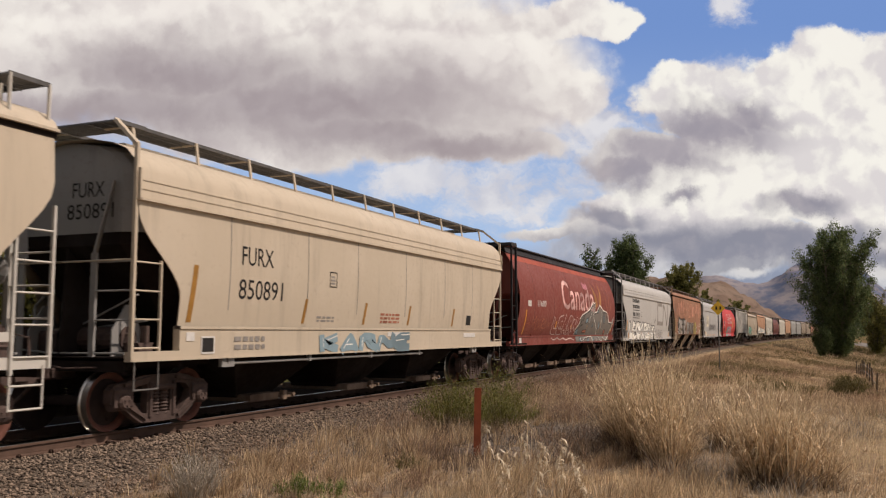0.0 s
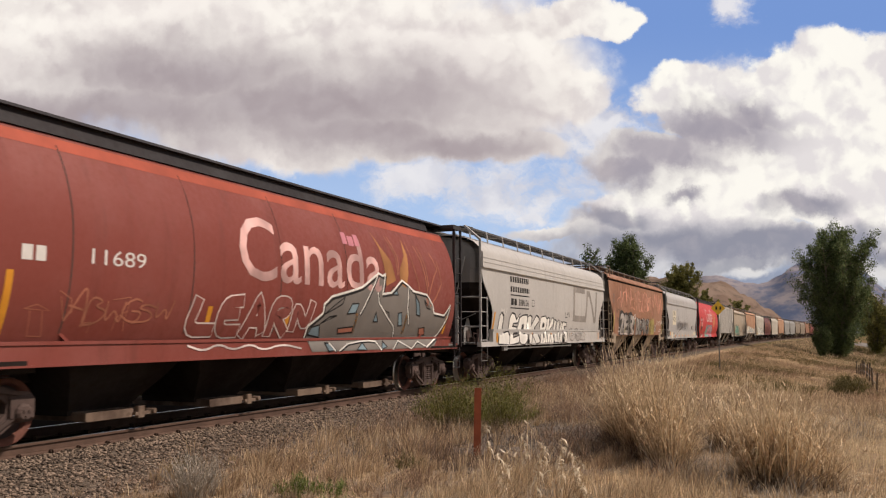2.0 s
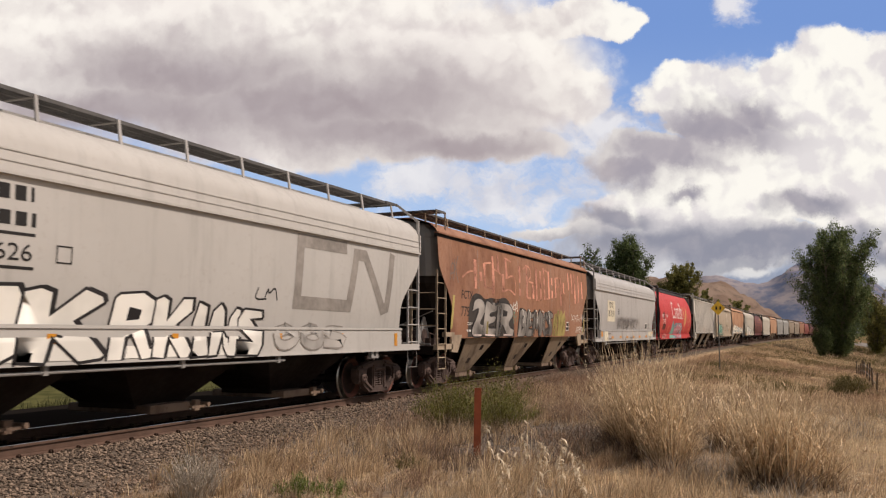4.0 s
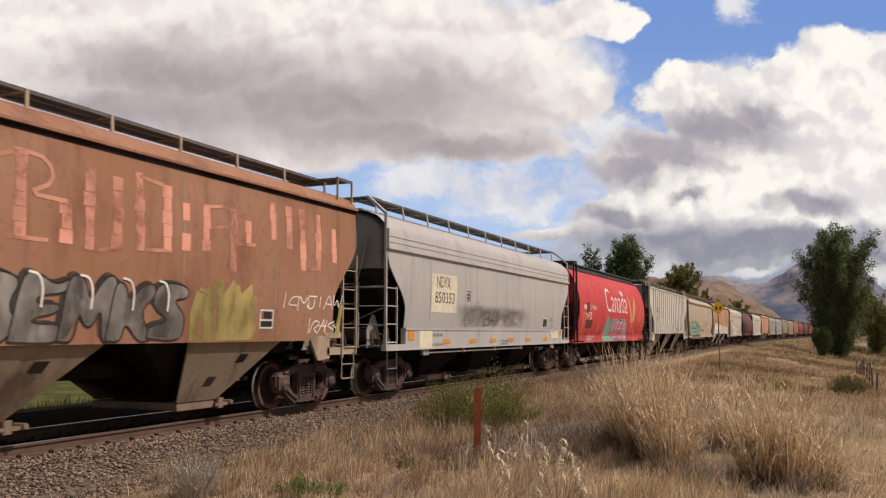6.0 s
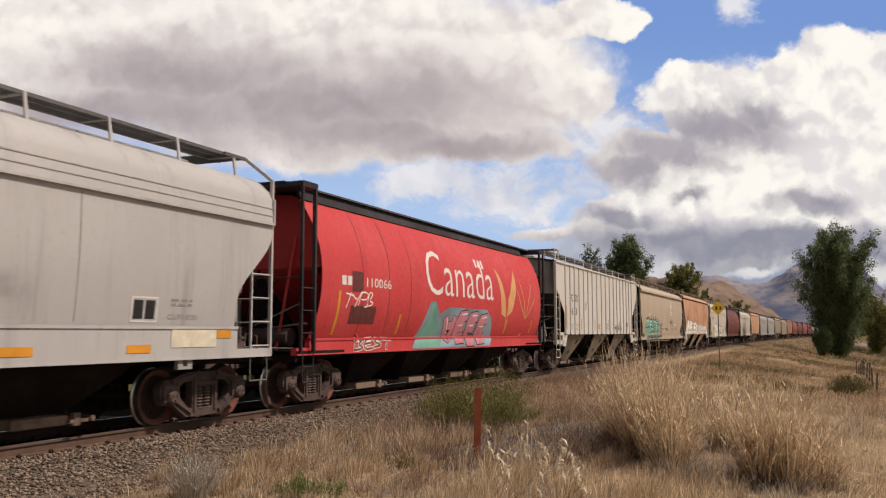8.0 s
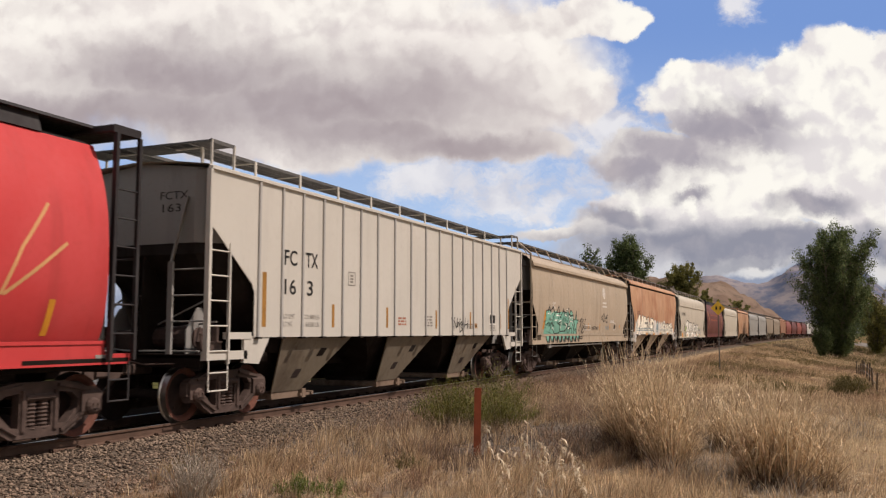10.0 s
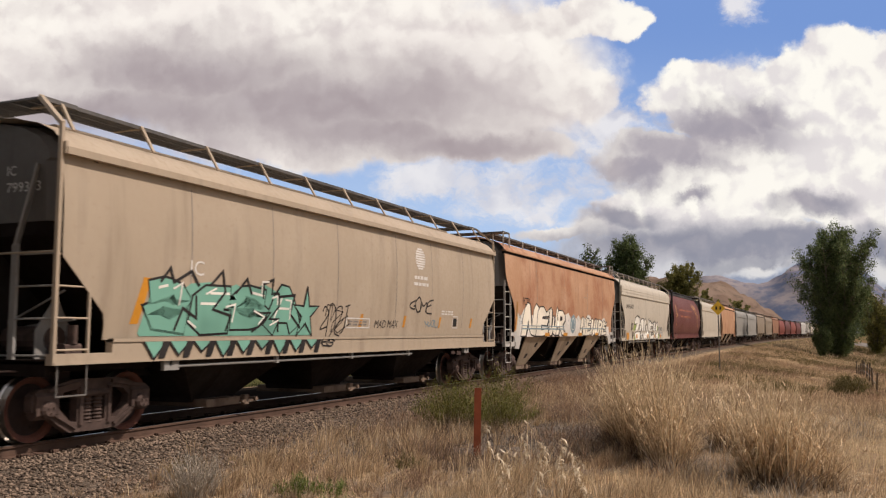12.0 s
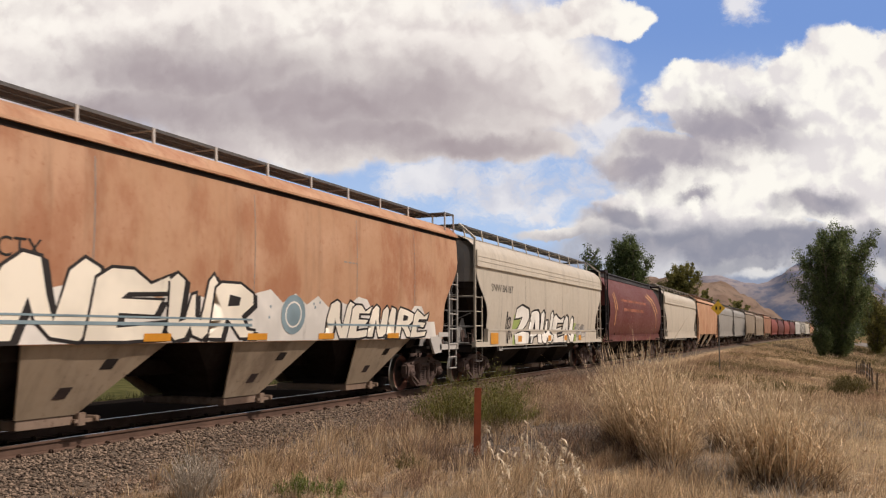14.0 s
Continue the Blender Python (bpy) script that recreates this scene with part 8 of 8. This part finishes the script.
    d = (t - b)[i] * 0.08 + rs.normal(0, 0.02, (n, 3))
    part("seed_head_tuft", strips("seed_head_tuft", t[i] - d * 0.3, t[i] + d, np.full(n, 0.011), d * 0.05, 3, PALE), root)


def build_plants():
    np.random.seed(5)
    random.seed(5)
    ballast()
    away = lambda x: x - TRACK_X
    sparse = lambda x, y: 1.0 - 0.93 * soft(1.25, 0.75, math.hypot((x + 4.75) / 1.15, (y - 15.3) / 2.6))    # stony open soil by the bush
    size = lambda spots: [(x, y, (0.40 + 1.9 * random.random() ** 2.6) * (0.5 + 0.5 * soft(8.5, 13.0, y))) for x, y, _ in spots]
    tufts("dry_grass", "short dry straw-coloured grass on the verge",
          size(scatter(3000, -8.9, 5, 6.5, 30, 0, 1, lambda x, y: soft(1.9, 3.4, away(x)) * (0.03 + soft(0.40, 0.64, patchy(x, y, 0.55, 1))) * (0.15 if -4.2 < x < 0.3 and 11.2 < y < 17 else 1) * sparse(x, y))),
          18, 0.24, 0.10, 0.0105, 0.75, STRAW, wild=0.2)
    tufts("dry_grass", "thin bleached grass stalks among the weeds",
          size(scatter(1500, -8.4, 4, 6.5, 26, 0, 1, lambda x, y: soft(2.3, 4.0, away(x)) * soft(0.45, 0.7, patchy(x, y, 0.6, 9)) * sparse(x, y))), 9, 0.34, 0.07, 0.0085, 0.5, PALE_MIX)
    tufts("dry_grass", "golden upright tufts of grass by the ballast",
          [(-5.75, 14.2, 1.5), (-5.6, 14.5, 1.2), (-6.3, 13.0, 0.9), (-4.9, 10.9, 0.9), (-6.6, 11.5, 1.0), (-7.6, 12.6, 0.9), (-5.4, 11.6, 0.8), (-2.6, 9.6, 1.0), (-1.8, 9.9, 1.1), (-1.3, 10.1, 1.0), (-2.1, 9.4, 0.9)] + [(x, y, 0.35 + 0.65 * random.random() ** 1.5) for x, y, _ in scatter(330, -8.3, 0.5, 7.8, 19, 0, 1, lambda x, y: soft(2.5, 3.4, away(x)) * soft(0.40, 0.6, patchy(x, y, 0.7, 21)) * sparse(x, y))],
          60, 0.42, 0.13, 0.009, 0.45, GOLD, wild=0.18)
    tufts("dead_weeds", "low russet dead weeds", size(scatter(900, -8.9, -1.5, 7, 30, 0, 1, lambda x, y: soft(1.8, 2.8, away(x)) * soft(0.44, 0.66, patchy(x, y, 0.5, 4)) * sparse(x, y))),
          22, 0.22, 0.15, 0.007, 1.0, RUSSET, cat="weeds", wild=0.3)
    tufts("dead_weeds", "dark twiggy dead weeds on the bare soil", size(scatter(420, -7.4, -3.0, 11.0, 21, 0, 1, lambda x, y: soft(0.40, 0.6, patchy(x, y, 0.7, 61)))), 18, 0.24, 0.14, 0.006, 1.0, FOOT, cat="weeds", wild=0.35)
    tufts("dead_weeds", "grey tangled dead weeds", size(scatter(1100, -7.5, 3, 8, 24, 0, 1, lambda x, y: max(soft(0.46, 0.66, patchy(x, y, 0.5, 14)), 0.5 if -4.6 < x < -2.2 and 12 < y < 17 else 0) * (0.3 + 0.7 * sparse(x, y)))),
          20, 0.26, 0.16, 0.006, 1.0, SAGE, cat="weeds", wild=0.35)
    tufts("dry_grass", "coarse dry grass on the far bank",
          scatter(12000, -8.2, 16, 22, 125, 0.6, 1.5, lambda x, y: soft(1.5, 2.8, away(x) - (line_x(y) - TRACK_X)) * (0.15 + soft(0.35, 0.65, patchy(x, y, 0.2, 3)))), 9, 0.22, 0.30, 0.018, 0.7, STRAW)
    far = lambda x, y: soft(1.6, 3.0, away(x) - (line_x(y) - TRACK_X))
    tufts("dead_weeds", "brown scrubby weeds along the edge of the ballast", scatter(520, -9.0, -5.2, 16, 46, 0.6, 1.7, lambda x, y: soft(1.6, 2.2, away(x)) * soft(6.0, 3.6, away(x)) * (0.25 + soft(0.4, 0.6, patchy(x, y, 0.3, 90)))), 30, 0.30, 0.26, 0.010, 0.9, RUSSET, cat="weeds", wild=0.3)
    tufts("dead_weeds", "russet dead weeds on the bank", scatter(1500, -7.5, 8, 20, 90, 0.5, 1.5, lambda x, y: far(x, y) * soft(0.42, 0.66, patchy(x, y, 0.22, 40))), 22, 0.26, 0.32, 0.014, 1.0, RUSSET, cat="weeds", wild=0.3)
    tufts("dead_weeds", "dark olive weeds on the bank", scatter(700, -7, 8, 22, 90, 0.5, 1.4, lambda x, y: far(x, y) * soft(0.55, 0.75, patchy(x, y, 0.3, 41))), 26, 0.28, 0.34, 0.014, 1.0, BRUSH, cat="weeds", wild=0.3)
    tufts("dry_grass", "golden grass heads on the bank", scatter(1100, -7, 8, 20, 70, 0.5, 1.4, lambda x, y: far(x, y) * soft(0.5, 0.7, patchy(x, y, 0.25, 42))), 16, 0.36, 0.25, 0.011, 0.6, GOLD)
    tufts("dead_weeds", "olive and brown low brush on the bank", scatter(600, -6, 16, 34, 130, 0.7, 1.5, lambda x, y: soft(0.5, 0.75, patchy(x, y, 0.12, 8)) * (0 if 0.3 < x < 4.5 and 28 < y < 75 else 1)), 34, 0.34, 0.5, 0.018, 0.8, BRUSH, cat="weeds")
    for k, (x, y, r, tall, count) in enumerate(((-3.05, 14.9, 0.40, 2.05, 260), (-2.65, 14.1, 0.42, 2.15, 310), (-2.2, 13.5, 0.40, 2.0, 320), (-1.95, 12.95, 0.30, 1.45, 230), (-2.35, 15.0, 0.42, 2.1, 260),
                                                (-0.68, 11.9, 0.30, 1.62, 320), (-0.36, 11.95, 0.30, 1.52, 320), (0.0, 12.4, 0.28, 1.2, 220), (-0.45, 12.5, 0.34, 1.62, 270), (-1.35, 15.6, 0.45, 1.45, 240))):
        bunch_grass(x, y, r, tall, count, 30 + k)
    tufts("dry_grass", "pale feathery grass in front of the tall clumps",
          [(x, y, 0.5 + 0.6 * random.random()) for x, y, _ in scatter(260, -3.9, -0.9, 8.2, 11.3, 0, 1, lambda x, y: soft(0.3, 0.55, patchy(x, y, 0.9, 33)))], 34, 0.30, 0.12, 0.006, 0.5, PALE_MIX)
    tufts("dry_grass", "pale flattened grass on the open ground",
          [(x, y, 0.5 + 0.7 * random.random()) for x, y, _ in scatter(1500, -0.9, 5.5, 8.4, 24, 0, 1, lambda x, y: 0.2 + soft(0.35, 0.6, patchy(x, y, 0.6, 35)))], 16, 0.17, 0.16, 0.007, 1.4, PALE, wild=0.5)
    tufts("fallen_straw", "bleached straw lying flat by the clumps", [(x, y, random.uniform(0.7, 1.3)) for x, y, _ in scatter(150, -0.1, 1.3, 11.2, 14.2, 0, 1, lambda x, y: 1.0)], 12, 0.07, 0.2, 0.012, 4.0, CURL, wild=2.6)
    tufts("dry_grass", "coarse grass on the far flat", scatter(5000, -6, 45, 122, 330, 0.7, 1.6, lambda x, y: soft(3.0, 6.0, x - line_x(y)) * (0 if abs(x - 13 - 25 * (y - 310) / 250) < 4.5 and y > 305 else 1)), 12, 0.45, 0.8, 0.06, 0.9, STRAW)
    tufts("dead_weeds", "dark low brush on the far flat", scatter(900, 2, 45, 128, 330, 0.6, 1.5, lambda x, y: soft(0.45, 0.65, patchy(x, y, 0.06, 50)) * (0 if abs(x - 13 - 25 * (y - 310) / 250) < 5 and y > 300 else 1)), 40, 0.9, 1.0, 0.06, 0.8, BRUSH, cat="weeds")
    tufts("dry_grass", "thin straw on the open soil", [(x, y, 0.4 + 0.6 * random.random()) for x, y, _ in scatter(600, -8.2, -1.5, 7.5, 16, 0, 1, lambda x, y: soft(2.6, 3.6, away(x)) * soft(0.50, 0.36, patchy(x, y, 0.55, 1)) * sparse(x, y))], 18, 0.2, 0.14, 0.006, 1.0, STRAW, wild=0.3)
    shrub("green_bush", "low olive-green rabbitbrush by the ballast", -6.85, 16.4, 0.9, 1.12, BRUSH, 6200, 0.012, 41, leaf_mat=BRUSH_GREEN)
    shrub("green_bush", "rounded green rabbitbrush by the ballast", -5.85, 16.6, 0.95, 0.85, BRUSH, 5600, 0.012, 51, leaf_mat=BRUSH_GREEN)
    shrub("green_bush", "sparse green-brown bush by the ballast", -6.6, 18.4, 1.2, 1.3, BRUSH, 3600, 0.012, 42, leaf_mat=BRUSH_GREEN)
    shrub("scrub", "brownish scrub beside the green bush", -4.9, 18.0, 0.9, 0.75, RUSSET, 2400, 0.010, 43)
    shrub("scrub", "grey dead scrub at the foot of the grass", -3.6, 14.6, 0.7, 0.5, SAGE, 1500, 0.008, 52, leaf_mat=RUSSET)
    tufts("sage_stems", "pale upright stems of the grey sagebrush", [(-6.85, 8.5, 1.0)], 150, 0.55, 0.22, 0.008, 1.1, SAGE_STEM, cat="sagebrush")
    shrub("sagebrush", "grey sagebrush with pale stems and yellow-green tops", -6.85, 8.5, 0.42, 0.62, SAGE, 2600, 0.009, 44, leaf_mat=SAGE)
    for k, (x, y, r, tall) in enumerate(((-6.1, 9.1, 0.34, 0.34), (-7.9, 9.6, 0.30, 0.28), (-4.3, 9.3, 0.32, 0.34), (-6.6, 10.6, 0.36, 0.36), (-5.2, 11.0, 0.30, 0.30), (-4.1, 14.2, 0.42, 0.42), (-5.0, 15.2, 0.40, 0.36))):
        shrub("scrub", "low rounded tan-brown scrub in the dry grass", x, y, r, tall, RUSSET, 900, 0.008, 140 + k, leaf_mat=(STRAW, BRUSH, RUSSET)[k % 3])
    shrub("green_weed", "small bright green weed in the dry grass", -5.55, 8.7, 0.35, 0.32, GREEN, 700, 0.010, 46, "weed")
    shrub("green_weed", "small green weed in the dry grass", -5.0, 8.6, 0.3, 0.26, GREEN, 400, 0.010, 47, "weed")
    shrub("sagebrush", "dark rounded sagebrush in the hollow", 1.15, 38.0, 0.85, 0.85, BRUSH, 2600, 0.025, 48, leaf_mat=BRUSH)
    tufts("dead_weeds", "weeds along the far side of the track, coloured dark as in shade", scatter(2600, TRACK_X - 9.2, TRACK_X - 6.5, -2, 90, 0.6, 1.5, lambda x, y: 1.0), 16, 0.30, 0.24, 0.016, 0.7, SHADE_WEED, cat="weeds")
    for i, (x, y, h) in enumerate(((-4.4, 12.0, 0.62), (-3.15, 9.85, 0.92), (-2.95, 9.5, 0.6), (-3.4, 9.6, 0.5), (-2.75, 9.9, 0.66), (-2.6, 9.4, 0.55), (-2.5, 9.8, 0.55), (-3.05, 10.4, 0.55),
                                   (-3.6, 10.2, 0.45), (-2.85, 9.25, 0.5), (-3.2, 9.2, 0.5), (-2.4, 9.5, 0.45), (-4.0, 12.5, 0.4), (-2.65, 10.2, 0.5))):
        dried_weed(x, y, h, 60 + i)
    marker_post()
    stake()
    sign()
    fence()
    tree("cottonwood", "tall dark green cottonwood with several upright stems", 3.0, 131, 19.0, 13.2, LEAF, 7, 13, 120000, 0.26, 0.03, 0.5)
    tree("cottonwood", "small green sapling at the foot of the cottonwood", 0.85, 126, 4.0, 2.9, LEAF, 8, 5, 14000, 0.2, 0.02)
    tree("poplar", "dense dark green poplar behind the track", -28.8, 148, 22.0, 12.5, LEAF, 9, 10, 90000, 0.28, 0.1, 0.8)
    tree("poplar", "thin half-bare poplar behind the track", -35.4, 150, 18.5, 9.0, LEAF, 10, 6, 16000, 0.36, 0.2, 0.6)
    tree("poplar", "yellowing round poplar behind the track", -26.4, 190, 19.8, 10.0, LEAF_PALE, 11, 9, 60000, 0.36, 0.15, 0.5)
    tree("poplar", "low green tree behind the track", -23.5, 210, 13.0, 6.5, LEAF_PALE, 12, 6, 22000, 0.45, 0.1, 0.3)
    tree("poplar", "small round green tree on the flat", -29.0, 380, 17.5, 9.0, LEAF_PALE, 13, 5, 9000, 0.8, 0.1, 0.3)
    tree("cottonwood", "yellow-green bushy tree behind the cottonwood", 12.2, 205, 12.5, 9.0, LEAF_PALE, 15, 7, 26000, 0.36, 0.02, 0.3)
    for i, (x, y, h) in enumerate(((28, 590, 17), (36, 605, 19), (20, 620, 15), (44, 640, 20), (33, 560, 12), (12, 640, 14))):
        tree("cottonwood", "dark bushy tree across the road", x, y, h, 17, LEAF, 20 + i, 5, 5200, 1.1, 0.0, 0.3)
    for i, (x, y, h) in enumerate(((-92, 82, 13), (-104, 88, 15), (-84, 62, 12), (-112, 76, 14))):
        tree("cottonwood", "green bushy tree across the meadow behind the track", x, y, h, 13, LEAF_PALE, 80 + i, 6, 5200, 0.9, 0.0, 0.3)
    # gravel road beyond the trees
    s = Shape()
    s.grid(lambda u, v: (13 + 25 * u + v, 310 + 250 * u, ground_z(13 + 25 * u + v, 310 + 250 * u) + 0.15), spread(0, 1, 14), (-4, 4))
    tagged(new("road", s.mesh("road", plain("pale_gravel_road", (0.17, 0.152, 0.135), 0.9, scale=0.5))), "pale gravel road across the flat", "road", kind="structure")




# ---- the train ----
def build_train():
    H = hopper_car
    H("hopper_car", "cream covered hopper with grimy ladders", "smooth", -8.6, 8.5, "cream", trim="white", hopper="hopper")
    H("hopper_car", "cream curved-side covered hopper with black lettering and small blue graffiti", "curved", 9.93, 26.33, "cream")
    H("hopper_car", "oxide red cylindrical grain hopper with black roof and grey graffiti", "round", 27.45, 44.06, "oxide", "black", "black", "oxide")
    H("hopper_car", "pale grey curved-side hopper with white graffiti along its sill", "curved", 45.62, 62.3, "pale_grey", trim="light_grey")
    H("hopper_car", "rust-brown smooth-sided hopper with silver and faded pink graffiti", "smooth", 63.45, 80.18, "brown", hopper="hopper_brown", trim="hopper")
    H("hopper_car", "light grey curved-side hopper with orange reflectors and thin black tags", "curved", 81.57, 98.05, "light_grey")
    H("hopper_car", "bright red cylindrical grain hopper with white script and pink graffiti", "round", 99.05, 115.7, "bright_red", "black", "black", "bright_red")
    H("hopper_car", "off-white ribbed covered hopper with orange reflector strips", "ribbed", 117.3, 134.15, "white", hopper="hopper_dark")
    H("hopper_car", "tan covered hopper with green graffiti and black tags", "tall", 135.3, 152.5, "tan", ends="end_dark", cut="slanted", strips=False)
    H("hopper_car", "faded orange smooth-sided hopper with long white graffiti", "smooth", 153.5, 170.6, "orange", hopper="hopper", trim="pale_grey")
    H("hopper_car", "beige curved-side hopper with white and green graffiti", "curved", 171.95, 188.45, "beige")
    H("hopper_car", "maroon cylindrical grain hopper with dark roof", "round", 189.6, 206.2, "maroon", "maroon", "black", "maroon")
    rest = [("off-white curved-side covered hopper", "curved", "beige"), ("rusty brown smooth-sided covered hopper", "smooth", "orange"),
            ("dusty grey curved-side covered hopper, cloud shade in its paint", "curved", "shaded_dusty_grey"), ("grey curved-side covered hopper with streaks", "curved", "shaded_dusty_grey"),
            ("dusty tan smooth-sided covered hopper, cloud shade in its paint", "smooth", "shaded_dusty_tan"), ("dusty tan curved-side covered hopper, cloud shade in its paint", "curved", "shaded_dusty_tan"),
            ("dusty brown smooth-sided covered hopper", "smooth", "brown"), ("oxide red cylindrical grain hopper", "round", "oxide"),
            ("maroon cylindrical grain hopper", "round", "maroon"), ("dull red cylindrical grain hopper", "round", "oxide"),
            ("sooty dark cylindrical grain hopper", "round", "maroon"), ("pale grey curved-side covered hopper", "curved", "pale_grey"), ("plain off-white ribbed covered hopper", "ribbed", "white")]
    s = 207.4
    for i in range(18):
        label, kind, col = rest[i % len(rest)]
        H("hopper_car", label, kind, s, s + 16.8, col, hopper="hopper", spin=False)
        s += 18.05


def motions():
    ends = [0.0, 1 / 30, 2 / 30]
    times = ends + [0.5 * i for i in range(1, 28)] + [LENGTH - e for e in ends[::-1]]
    for car, mid in CARS:
        rows = []
        for t in times:
            y = mid - SPEED * t
            turn = -math.degrees(math.atan2(line_x(y + 6) - line_x(y - 6), 12))
            rows.append((t, pose((line_x(y + 6) + line_x(y - 6)) / 2, y, 0, rz=turn)))
        walk(car, rows)
    rate = math.degrees(SPEED / WHEEL_R)
    for i, (wheel, y) in enumerate(WHEELS):
        walk(wheel, [(k / 15, pose(0, y, WHEEL_R, rx=rate * k / 15 + 70 * i)) for k in range(211)])
    walk(SKY, [(t, pose(*EYE, rz=-0.78 * t / LENGTH)) for t in (0.0, 1 / 30, LENGTH / 2, LENGTH - 1 / 30, LENGTH)])


build_ground()
build_hills()
SKY = cloud_backdrop()
build_track()
build_train()
dress_train(DRESS)
build_plants()
motions()
